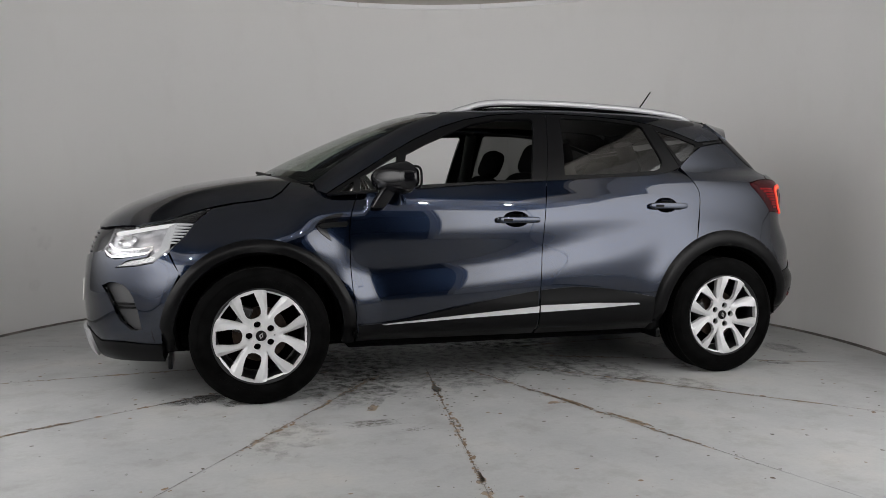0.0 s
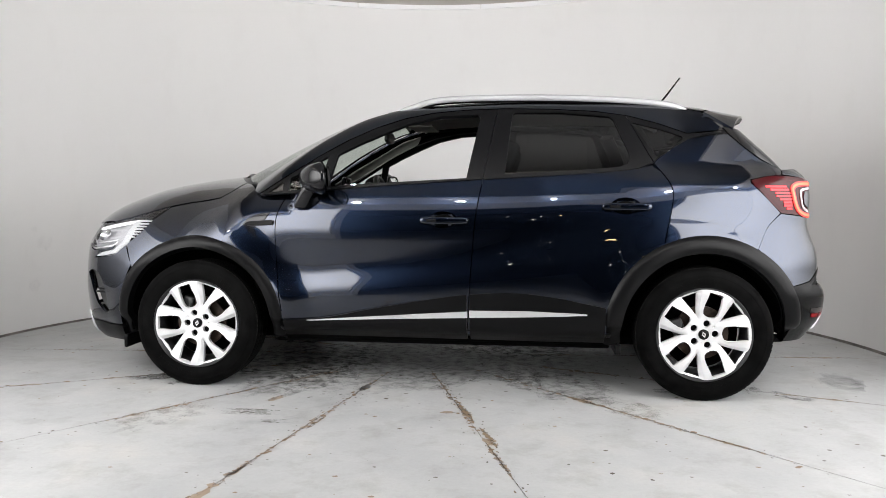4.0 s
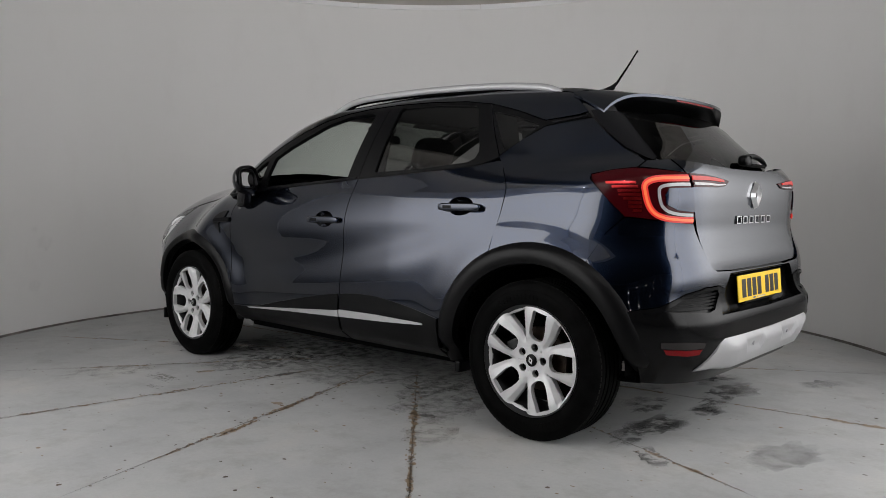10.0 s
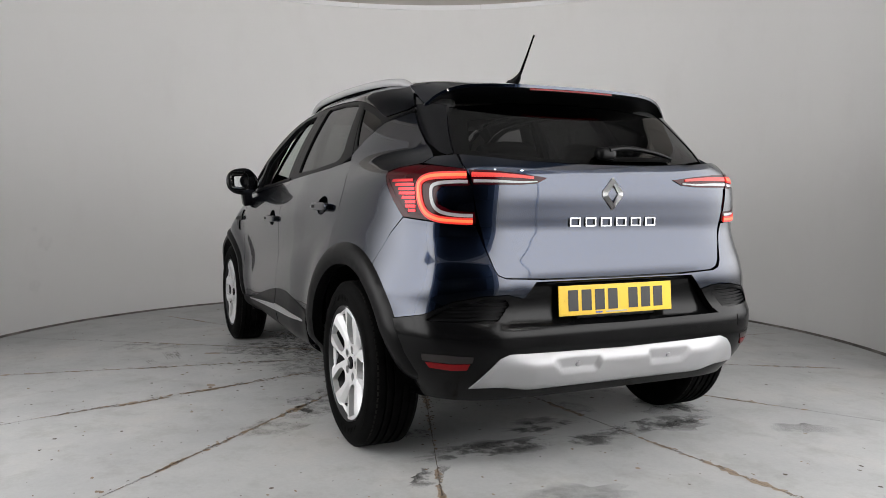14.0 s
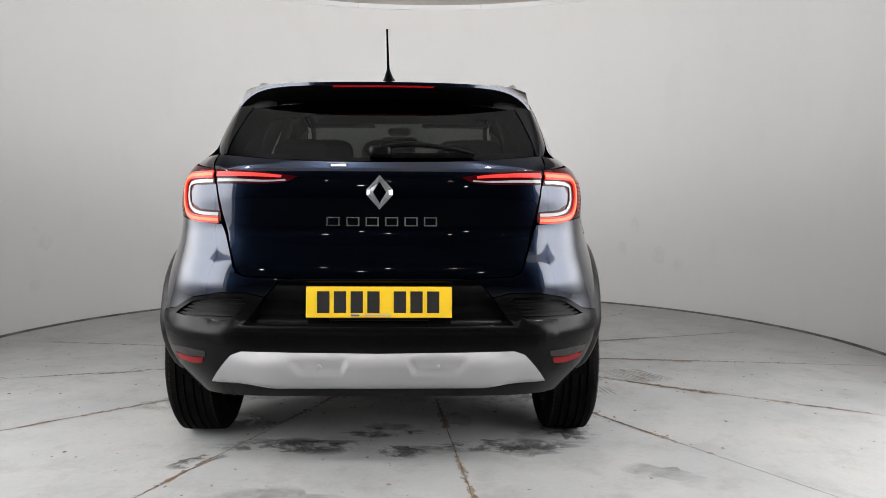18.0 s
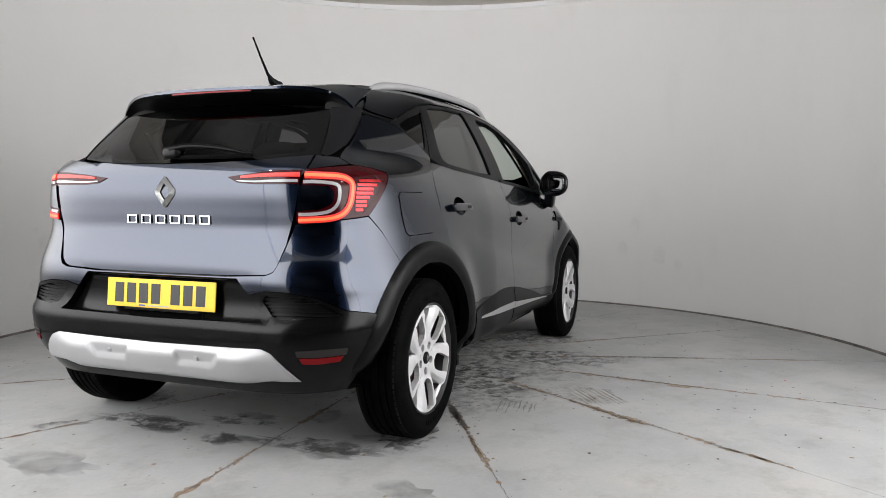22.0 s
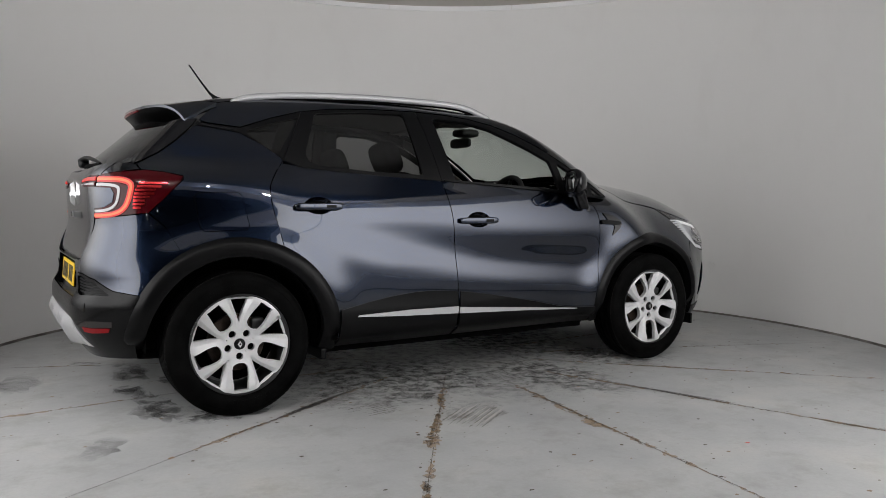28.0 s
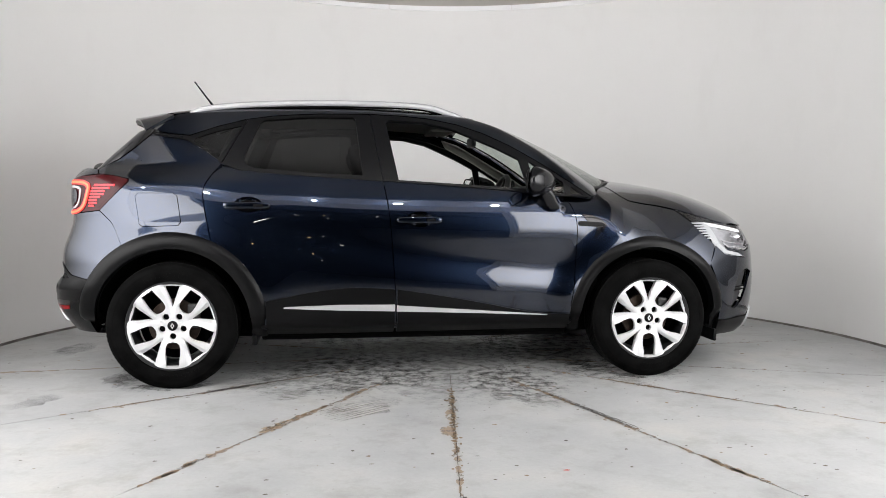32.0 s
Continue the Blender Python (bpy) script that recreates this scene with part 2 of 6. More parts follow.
def link(name, me, material, parent=None, label=""):
    ob = new(name, me)
    me.materials.append(material)
    if parent is not None:
        ob.parent = parent
    if label:
        ob["label"] = label
    return ob


def part(name, bm, material, parent=None, label="", smooth=None):
    me = bpy.data.meshes.new(name)
    bmesh.ops.recalc_face_normals(bm, faces=bm.faces)
    bm.to_mesh(me)
    bm.free()
    if smooth is not None:
        me.polygons.foreach_set("use_smooth", [True] * len(me.polygons))
        if smooth < 180:
            me.set_sharp_from_angle(angle=radians(smooth))
    return link(name, me, material, parent, label)


def thing(name, label, category, group="", kind=""):
    return tagged(new(name), label, category, group, kind)


def box(bm, c, s, bevel=0.0, seg=2, m=None):
    r = bmesh.ops.create_cube(bm, size=1.0, matrix=(m or Matrix()) @ Matrix.Translation(c) @ Matrix.Diagonal((*s, 1)))
    if bevel:
        es = {e for v in r["verts"] for e in v.link_edges}
        bmesh.ops.bevel(bm, geom=list(es), offset=bevel, segments=seg, affect="EDGES", profile=0.6)
    return bm


def bm_box(c, s, bevel=0.0, seg=2, m=None):
    return box(bmesh.new(), c, s, bevel, seg, m)


def tube(bm, path, radii, n=10, cap=True, flat=1.0, up=Vector((0, 0, 1))):
    """A tube along a path; radii one number or one each; flat squeezes it along the side direction's partner."""
    path = [Vector(p) for p in path]
    if isinstance(radii, (int, float)):
        radii = [radii] * len(path)
    rings = []
    for i, p in enumerate(path):
        d = (path[min(i + 1, len(path) - 1)] - path[max(i - 1, 0)]).normalized()
        s = d.cross(up)
        s = s.normalized() if s.length > 1e-5 else Vector((1, 0, 0))
        u = s.cross(d).normalized()
        rings.append([bm.verts.new(p + (s * math.cos(a) + u * math.sin(a) * flat) * radii[i])
                      for a in (2 * math.pi * k / n for k in range(n))])
    for a, b in zip(rings, rings[1:]):
        for k in range(n):
            bm.faces.new((a[k], a[(k + 1) % n], b[(k + 1) % n], b[k]))
    if cap:
        bm.faces.new(rings[0][::-1]), bm.faces.new(rings[-1])
    return bm


def lathe(bm, prof, n=48, axis="Y", closed=False):
    """Turns a profile of (radius, along) about an axis."""
    rings = []
    for k in range(n):
        a = 2 * math.pi * k / n
        c, s = math.cos(a), math.sin(a)
        rings.append([bm.verts.new((r * c, y, r * s) if axis == "Y" else (r * c, r * s, y)) for r, y in prof])
    m = len(prof)
    for k in range(n):
        a, b = rings[k], rings[(k + 1) % n]
        for i in range(m if closed else m - 1):
            j = (i + 1) % m
            bm.faces.new((a[i], b[i], b[j], a[j]))
    return bm


def spline(pts):
    """A smooth monotone-ish curve through (x, y) pairs (cubic Hermite), as a function on numpy arrays."""
    p = sorted(pts)
    xs, ys = np.array([a for a, _ in p], float), np.array([b for _, b in p], float)
    h, d = np.diff(xs), np.diff(ys) / np.diff(xs)
    m = np.empty(len(xs))
    m[0], m[-1] = d[0], d[-1]
    m[1:-1] = (d[:-1] * h[1:] + d[1:] * h[:-1]) / (h[1:] + h[:-1])

    def f(x):
        x = np.asarray(x, float)
        i = np.clip(np.searchsorted(xs, x) - 1, 0, len(h) - 1)
        t = np.clip((x - xs[i]) / h[i], 0, 1)
        v = ((1 + 2 * t) * (1 - t) ** 2) * ys[i] + t * (1 - t) ** 2 * h[i] * m[i] + t * t * (3 - 2 * t) * ys[i + 1] + t * t * (t - 1) * h[i] * m[i + 1]
        lo, hi = np.minimum(x - xs[0], 0) * m[0], np.maximum(x - xs[-1], 0) * m[-1]
        return v + lo + hi
    return f


def smax(a, b, k):
    h = np.maximum(k - np.abs(a - b), 0) / k
    return np.maximum(a, b) + h * h * k * 0.25


def in_poly(px, py, loop):
    c = np.zeros(len(px), bool)
    n = len(loop)
    for i in range(n):
        (x1, y1), (x2, y2) = loop[i], loop[(i + 1) % n]
        if y1 != y2:
            k = ((y1 > py) != (y2 > py)) & (px < (x2 - x1) * (py - y1) / (y2 - y1) + x1)
            c ^= k
    return c


def resample(loop, step):
    out = []
    for i, a in enumerate(loop):
        b = loop[(i + 1) % len(loop)]
        d = math.hypot(b[0] - a[0], b[1] - a[1])
        k = max(1, int(math.ceil(d / step)))
        out += [(a[0] + (b[0] - a[0]) * j / k, a[1] + (b[1] - a[1]) * j / k) for j in range(k)]
    return out


def curve(pts, n=6):
    """An open Catmull-Rom curve through points, n steps a span."""
    p = [Vector((*a, 0)) if len(a) == 2 else Vector(a) for a in pts]
    out = []
    for i in range(len(p) - 1):
        a, b, c, d = p[max(i - 1, 0)], p[i], p[i + 1], p[min(i + 2, len(p) - 1)]
        for j in range(n):
            t = j / n
            out.append(0.5 * (2 * b + (c - a) * t + (2 * a - 5 * b + 4 * c - d) * t * t + (3 * b - a - 3 * c + d) * t ** 3))
    out.append(p[-1])
    return [tuple(v[:len(pts[0])]) for v in out]


def arc(cx, cz, r, a0, a1, n=16):
    return [(cx + r * math.cos(radians(a0 + (a1 - a0) * k / n)), cz + r * math.sin(radians(a0 + (a1 - a0) * k / n))) for k in range(n + 1)]


def triangulate(loops, step):
    """Points and triangles that fill the outline (first loop, further loops are holes), and the closed boundary loops as indices."""
    pts, edges = [], []
    fine = [resample(l, step) for l in loops]
    for l in fine:
        o = len(pts)
        pts += l
        edges += [(o + i, o + (i + 1) % len(l)) for i in range(len(l))]
    xs, ys = [p[0] for p in fine[0]], [p[1] for p in fine[0]]
    gx, gy = np.meshgrid(np.arange(min(xs), max(xs), step), np.arange(min(ys), max(ys), step * 0.87))
    gx = gx + (np.arange(gx.shape[0])[:, None] % 2) * step * 0.5
    gx, gy = gx.ravel(), gy.ravel()
    keep = np.zeros(len(gx), bool)
    for l in loops:
        keep ^= in_poly(gx, gy, l)
    b = np.array(pts)
    gx, gy = gx[keep], gy[keep]
    if len(gx):
        d = np.min((gx[:, None] - b[None, :, 0]) ** 2 + (gy[:, None] - b[None, :, 1]) ** 2, axis=1)
        m = d > (0.55 * step) ** 2
        pts = pts + list(zip(gx[m], gy[m]))
    v, e, f, ov, oe, of = delaunay_2d_cdt([Vector(p) for p in pts], edges, [], 0, 1e-6)
    v = np.array([tuple(a) for a in v])
    tri = np.array([t for t in f if len(t) == 3])
    c = v[tri].mean(axis=1)
    k = np.zeros(len(tri), bool)
    for l in fine:
        k ^= in_poly(c[:, 0], c[:, 1], l)
    tri = tri[k]
    a, bb, cc = v[tri[:, 0]], v[tri[:, 1]], v[tri[:, 2]]
    area = (bb[:, 0] - a[:, 0]) * (cc[:, 1] - a[:, 1]) - (bb[:, 1] - a[:, 1]) * (cc[:, 0] - a[:, 0])
    long2 = np.maximum(np.maximum(((bb - a) ** 2).sum(axis=1), ((cc - bb) ** 2).sum(axis=1)), ((a - cc) ** 2).sum(axis=1))
    tri = tri[np.abs(area) > np.maximum(1e-9, 0.02 * long2)]
    return v, tri
# ---- the studio: a drum-shaped bay, open towards the camera ----
R_WALL, Z_CEIL, Y_FRONT, SOFFIT = 3.07, 2.985, -4.1, 0.55


def bay_path(r, y_end, n=72):
    """Plan of the bay's wall: straight sides that run into a half circle."""
    pts = [(-r, y_end)] + [(-r, y_end * (1 - k / 8)) for k in range(1, 8)]
    pts += [(-r * math.cos(math.pi * k / n), r * math.sin(math.pi * k / n)) for k in range(n + 1)]
    return pts + [(r, y_end * k / 8) for k in range(1, 8)] + [(r, y_end)]


def sweep(bm, inner, outer, z0, z1):
    rows = [[bm.verts.new((*p, z)) for p in q] for q, z in ((inner, z0), (inner, z1), (outer, z1), (outer, z0))]
    for a, b in zip(rows, rows[1:] + rows[:1]):
        for i in range(len(inner) - 1):
            bm.faces.new((a[i], a[i + 1], b[i + 1], b[i]))
    for i in (0, -1):
        bm.faces.new([r[i] for r in rows])
    return bm


wall = part("wall_curved", sweep(bmesh.new(), bay_path(R_WALL, Y_FRONT), bay_path(R_WALL + 0.14, Y_FRONT), -0.05, Z_CEIL + 0.06), M_WALL, smooth=40)
tagged(wall, "curved white studio wall with faint scuffs", "wall", kind="structure")
# faint smudges on the wall
for az, z, w, h, seed in ((160.0, 0.66, 0.16, 0.13, 1), (161.8, 0.76, 0.06, 0.05, 2), (48.2, 0.76, 0.10, 0.20, 3), (43.4, 0.50, 0.16, 0.18, 4), (39.6, 0.41, 0.10, 0.12, 5), (50.5, 0.54, 0.12, 0.16, 6), (162.0, 0.34, 0.14, 0.10, 7)):
    q = random.Random(seed)
    bm = bmesh.new()
    r = R_WALL - 0.004
    rim = []
    for k in range(24):
        f = q.uniform(0.7, 1.1)
        a = radians(az) + w / 2 * f * math.cos(2 * math.pi * k / 24) / r
        rim.append(bm.verts.new((r * math.cos(a), r * math.sin(a), z + h / 2 * f * math.sin(2 * math.pi * k / 24))))
    bm.faces.new(rim)
    part("smudge", bm, M_SMUDGE, wall)
# trim strip under the ceiling, in lengths with open butt joints
BREAKS = [0.0, 0.165, 0.30, 0.435, 0.565, 0.70, 0.835, 1.0]
cove = tagged(new("trim_ceiling"), "glossy white trim strip under the ceiling", "trim", kind="structure")
for a0, a1 in zip(BREAKS, BREAKS[1:]):
    ang = [math.pi * (a0 + 0.0007 + (a1 - a0 - 0.0014) * k / 14) for k in range(15)]
    ri, ro = R_WALL - 0.016, R_WALL + 0.002
    part("trim_length", sweep(bmesh.new(), [(-ri * math.cos(a), ri * math.sin(a)) for a in ang],
                              [(-ro * math.cos(a), ro * math.sin(a)) for a in ang], 2.938, 2.984), M_COVE, cove, smooth=40)
skirt = part("baseboard", sweep(bmesh.new(), bay_path(R_WALL - 0.006, Y_FRONT), bay_path(R_WALL + 0.003, Y_FRONT), -0.03, 0.012),
             grained("dirty_wall_foot", (0.20, 0.185, 0.17), 0.9, amount=0.5, scale=40, big=6), smooth=40)
tagged(skirt, "dark dirty joint along the foot of the wall", "trim", kind="structure")
# a beige soffit runs round the bay; inside it a higher grey roof
bm = sweep(bmesh.new(), bay_path(R_WALL - SOFFIT, Y_FRONT + 0.8), bay_path(R_WALL + 0.1, Y_FRONT + 0.8), Z_CEIL, Z_CEIL + 0.06)
box(bm, (0, Y_FRONT + 0.33, Z_CEIL + 0.03), (2 * R_WALL + 0.2, 0.938, 0.06))
ceil = part("ceiling", bm, M_CEIL)
tagged(ceil, "plain beige ceiling soffit", "ceiling", kind="structure")
roof_b = part("ceiling_bay", bm_box((0, -0.2, 3.63), (7.6, 8.2, 0.06)), M_ROOF)
tagged(roof_b, "dim grey roof over the bay", "ceiling", kind="structure")
ground = part("floor", bm_box((0, -6.0, -0.10), (30, 26, 0.16)), M_FLOOR)
tagged(ground, "worn grey concrete floor", "floor", kind="structure")

# front walls beside the opening through which the camera looks in
for s, nm in ((-1, "wall_front_left"), (1, "wall_front_right")):
    w = part(nm, bm_box((s * (OPENING + R_WALL + 0.1) / 2, Y_FRONT - 0.07, 1.47), (R_WALL + 0.1 - OPENING, 0.14, 3.02)), M_WALL)
    tagged(w, "white front wall beside the opening", "wall", kind="structure")
# tall glowing panels added for bright side and front walls, out of the camera's view
for x, y, turn, wd, M_PANEL in ((-R_WALL, -2.16, -90, 3.78, M_PANEL_L), (R_WALL, -2.16, 90, 3.78, M_PANEL_R), (-(OPENING + R_WALL) / 2, Y_FRONT, 0, 1.19, M_PANEL_FL), ((OPENING + R_WALL) / 2, Y_FRONT, 0, 1.19, M_PANEL_FR)):
    th = thing("light_panel", "added tall white glowing panel standing in for a bright wall", "light panel", "studio light panels")
    th.matrix_basis = pose(x, y, 0, 0, 0, turn)
    zc, zh = 1.45, 2.14
    part("diffuser", bm_box((0, 0.035, zc), (wd - 0.04, 0.01, zh - 0.04)), M_PANEL, th)
    for c, sz in (((0, 0.022, zc - zh / 2), (wd, 0.044, 0.03)), ((0, 0.022, zc + zh / 2), (wd, 0.044, 0.03)),
                  ((-wd / 2 + 0.01, 0.022, zc), (0.02, 0.044, zh - 0.03)), ((wd / 2 - 0.01, 0.022, zc), (0.02, 0.044, zh - 0.03))):
        part("frame", bm_box(c, sz, 0.003), M_COVE, th)
lint = part("wall_front_top", bm_box((0, Y_FRONT - 0.07, 2.72), (2 * OPENING, 0.14, 0.52)), M_CEIL)
tagged(lint, "beige lintel over the opening", "wall", kind="structure")
# spotlights in a row under the front edge of the ceiling, tipped into the bay
for x in (-2.6, -1.6, -0.55, 0.55, 1.6, 2.6):
    th = thing("spotlight", "small bright spotlight under the ceiling", "spotlight", "ceiling spotlights")
    th.matrix_basis = pose(x, Y_FRONT + 0.45, 2.88, -18, 0, 0)
    bm = bmesh.new()
    lathe(bm, [(0.0, -0.09), (0.040, -0.09), (0.056, -0.05), (0.062, 0.02), (0.056, 0.02), (0.051, -0.01)], 24)
    part("housing", bm, M_FRAMEDARK, th, smooth=40)
    bm = bmesh.new()
    lathe(bm, [(0.0, 0.006), (0.025, 0.004), (0.050, 0.0)], 24)
    part("bulb", bm, M_KEY, th, smooth=60)
    part("bracket", bm_box((0, -0.035, 0.075), (0.025, 0.03, 0.10), 0.004), M_FRAMEDARK, th)
# the dark hall behind
for nm, c, sz in (("wall_hall_back", (0, -14.0, 2.4), (16, 0.2, 5)), ("wall_hall_left", (-8, -9.1, 2.4), (0.2, 9.9, 5)),
                  ("wall_hall_right", (8, -9.1, 2.4), (0.2, 9.9, 5)), ("ceiling_hall", (0, -4.8, 4.9), (16, 18.5, 0.1)), ("wall_hall_bay_left", (-4.0, 0.1, 2.4), (0.2, 8.4, 4.99)), ("wall_hall_bay_right", (4.0, 0.1, 2.4), (0.2, 8.4, 4.99)),
                  ("wall_hall_bay_back", (0, 4.4, 2.4), (8.2, 0.2, 4.99)), ("wall_hall_side_left", (-6.0, -4.2, 2.4), (3.9, 0.2, 4.99)), ("wall_hall_side_right", (6.0, -4.2, 2.4), (3.9, 0.2, 4.99))):
    tagged(part(nm, bm_box(c, sz), M_HALL), "unlit dark hall behind the bay", "wall", kind="structure")
LAMPS = [(-3.1, 3.0, 0), (-1.9, 3.4, 0), (-0.7, 3.1, 0), (0.5, 3.3, 1), (2.6, 3.5, 0), (0.9, 1.9, 0), (-1.2, 2.0, 0)]
for x, z, warm in LAMPS:
    th = thing("hall_lamp", "small bright wall lamp in the dark hall", "lamp", "hall lamps")
    th.location = (x, -13.89, z)
    bm = bmesh.new()
    lathe(bm, [(0.0, 0.0), (0.075, 0.0), (0.08, 0.03), (0.06, 0.05)], 20)
    part("housing", bm, M_FRAMEDARK, th, smooth=40)
    bm = bmesh.new()
    lathe(bm, [(0.0, 0.062), (0.03, 0.060), (0.058, 0.048)], 20)
    part("bulb", bm, M_WARMSPOT if warm else M_SPOT, th, smooth=60)

# ---- turntable: the concrete disc that carries the car ----
table = tagged(new("turntable"), "round concrete turntable with radial joints and rust stains", "turntable", kind="structure")
DISC_R, CRACKS = 3.045, 14
CRACK0, CRACK_STEP = 54.9, 25.95
gap = 0.0011
for s in range(CRACKS):
    a0 = radians(CRACK0 + CRACK_STEP * s) if s < 11 else radians(CRACK0 + CRACK_STEP * 10 + (360 - CRACK_STEP * 10) / 4 * (s - 10))
    a1 = radians(CRACK0 + CRACK_STEP * (s + 1)) if s < 10 else radians(CRACK0 + CRACK_STEP * 10 + (360 - CRACK_STEP * 10) / 4 * (s - 9))
    bm = bmesh.new()
    tops = []
    N = 10
    for r in (0.42, 0.9, 1.5, 2.1, 2.6, DISC_R):
        d = gap / r
        tops.append([bm.verts.new((r * math.cos(a0 + d + (a1 - a0 - 2 * d) * k / N), r * math.sin(a0 + d + (a1 - a0 - 2 * d) * k / N), 0)) for k in range(N + 1)])
    for p, q in zip(tops, tops[1:]):
        for k in range(N):
            bm.faces.new((p[k], q[k], q[k + 1], p[k + 1]))
    e = bmesh.ops.extrude_face_region(bm, geom=list(bm.faces))
    bmesh.ops.translate(bm, verts=[v for v in e["geom"] if isinstance(v, bmesh.types.BMVert)], vec=(0, 0, -0.02))
    part("slab", bm, M_FLOOR, table)
bm = bmesh.new()
lathe(bm, [(0.0, -0.001), (0.4165, -0.001), (0.4165, -0.02)], 64, "Z")
part("hub_plate", bm, M_FLOOR, table, smooth=30)
bm = bmesh.new()
lathe(bm, [(0.30, -0.012), (DISC_R, -0.012)], 96, "Z")
part("joint_bed", bm, M_CRACK, table)
rng = random.Random(5)


def crack_angle(s):
    return radians(CRACK0 + CRACK_STEP * s) if s < 11 else radians(CRACK0 + CRACK_STEP * 10 + (360 - CRACK_STEP * 10) / 4 * (s - 10))


def ribbon(bm, a, r0, r1, width, z, seed, step=0.03, drift=0.02):
    """A ragged strip along a radial joint."""
    q = random.Random(seed)
    n = max(4, int((r1 - r0) / step))
    d, t = Vector((math.cos(a), math.sin(a), 0)), Vector((-math.sin(a), math.cos(a), 0))
    prev = None
    for k in range(n + 1):
        r = r0 + (r1 - r0) * k / n
        f = math.sin(math.pi * min(max(k / n, 0.02), 0.98)) ** 0.5
        w0, w1 = width * f * q.uniform(0.1, 1.0), width * f * q.uniform(0.1, 1.0)
        o = q.uniform(-drift, drift) * 0.3
        c = [bm.verts.new(d * r + t * (o - w0) + Vector((0, 0, z))), bm.verts.new(d * r + t * (o + w1) + Vector((0, 0, z)))]
        if prev:
            bm.faces.new((prev[0], c[0], c[1], prev[1]))
        prev = c


fine_b, dark_b, rust_b = bmesh.new(), bmesh.new(), bmesh.new()
for s in range(CRACKS):
    a = crack_angle(s)
    ribbon(fine_b, a, 0.42, rng.uniform(2.5, 2.95), 0.0022, 0.0012, s, 0.02, 0.004)
    for k in range(rng.randint(1, 3)):
        r0 = rng.uniform(0.5, 1.6)
        ribbon(dark_b, a, r0, r0 + rng.uniform(0.15, 0.5), rng.uniform(0.003, 0.006), 0.0014, 50 * s + k, 0.015, 0.010)
    for k in range(rng.randint(3, 6)):
        r0 = rng.uniform(0.5, 2.3)
        ribbon(rust_b, a, r0, r0 + rng.uniform(0.15, 0.6), rng.uniform(0.010, 0.030), 0.0008, 90 * s + k, 0.02, 0.01)
for a, r0, r1, w in ((-70.6, 0.95, 1.85, 0.011), (-150.0, 1.15, 1.62, 0.012), (81.0, 0.85, 1.05, 0.012)):
    ribbon(dark_b, radians(a), r0, r1, w, 0.0015, int(a) + 500, 0.02, 0.004)
# where the filler has broken out and rusted, and where it is black
rustfill_b = bmesh.new()
for a, r0, r1, w in ((107.2, 1.18, 1.58, 0.030), (107.6, 1.66, 1.95, 0.024), (132.8, 1.22, 1.66, 0.024), (132.6, 2.2, 2.32, 0.02), (236.2, 1.0, 1.2, 0.030), (236.0, 1.42, 1.90, 0.020), (235.6, 1.70, 1.84, 0.036),
                     (262.4, 0.98, 1.25, 0.022), (262.2, 1.3, 1.78, 0.030), (81.6, 1.5, 1.72, 0.022), (55.2, 1.25, 1.45, 0.018), (288.6, 1.0, 1.3, 0.016), (210.4, 1.75, 2.05, 0.016), (314.2, 1.1, 1.5, 0.014)):
    for k in range(2):
        ribbon(rustfill_b, radians(a + 0.12 * k), r0 + 0.03 * k, r1, w * 0.66, 0.0016 + 0.0003 * k, int(10 * a) + k, 0.016, 0.012)
for a, r0, r1, w in ((80.9, 0.80, 1.02, 0.020), (210.4, 1.02, 1.68, 0.016), (210.9, 1.30, 1.62, 0.026), (288.8, 1.22, 1.82, 0.013), (55.2, 0.95, 1.22, 0.014), (30.0, 1.3, 1.62, 0.012), (184.8, 1.2, 1.5, 0.008)):
    ribbon(dark_b, radians(a), r0, r1, w, 0.0021, int(10 * a) + 7, 0.014, 0.010)
part("rust_filling", rustfill_b, M_RUSTFILL, table)
part("joint_dirt", fine_b, M_CRACK, table)
part("joint_filler", dark_b, M_FILLER, table)
part("rust_stain", rust_b, M_RUSTSTAIN, table)


def blot(name, material, x, y, rx, ry, turn, seed, z, n=28):
    q = random.Random(seed)
    bm = bmesh.new()
    c, s = math.cos(radians(turn)), math.sin(radians(turn))
    vs = []
    for k in range(n):
        a, f = 2 * math.pi * k / n, q.uniform(0.6, 1.1)
        u, v = 1.5 * rx * f * math.cos(a), 1.5 * ry * f * math.sin(a)
        vs.append(bm.verts.new((x + c * u - s * v, y + s * u + c * v, z)))
    bm.faces.new(vs)
    part(name, bm, material, table)
# ---- the car: x forward, y to its left, origin on the ground between the axles ----
car = thing("car", "dark blue metallic compact SUV with silver roof rails and alloy wheels", "car")
WB, HUB_Z, TYRE_R = 1.3195, 0.337, 0.337
prof_w = spline([(0.20, 0.79), (0.26, 0.828), (0.33, 0.857), (0.42, 0.876), (0.48, 0.883), (0.55, 0.886), (0.65, 0.885), (0.75, 0.884),
                 (0.85, 0.881), (0.92, 0.874), (0.97, 0.863), (1.02, 0.847), (1.06, 0.830), (1.12, 0.806), (1.25, 0.75)])
fold_z = spline([(1.0, 0.60), (0.7, 0.625), (0.3, 0.665), (-0.1, 0.72), (-0.5, 0.80), (-0.8, 0.87), (-1.1, 0.93)])
prof_rear_w = spline([(0.20, 0.69), (0.30, 0.765), (0.42, 0.845), (0.55, 0.880), (0.66, 0.874), (0.76, 0.858), (0.86, 0.842), (0.94, 0.835), (1.02, 0.829),
                      (1.07, 0.818), (1.12, 0.793), (1.16, 0.750), (1.20, 0.690), (1.32, 0.46)])
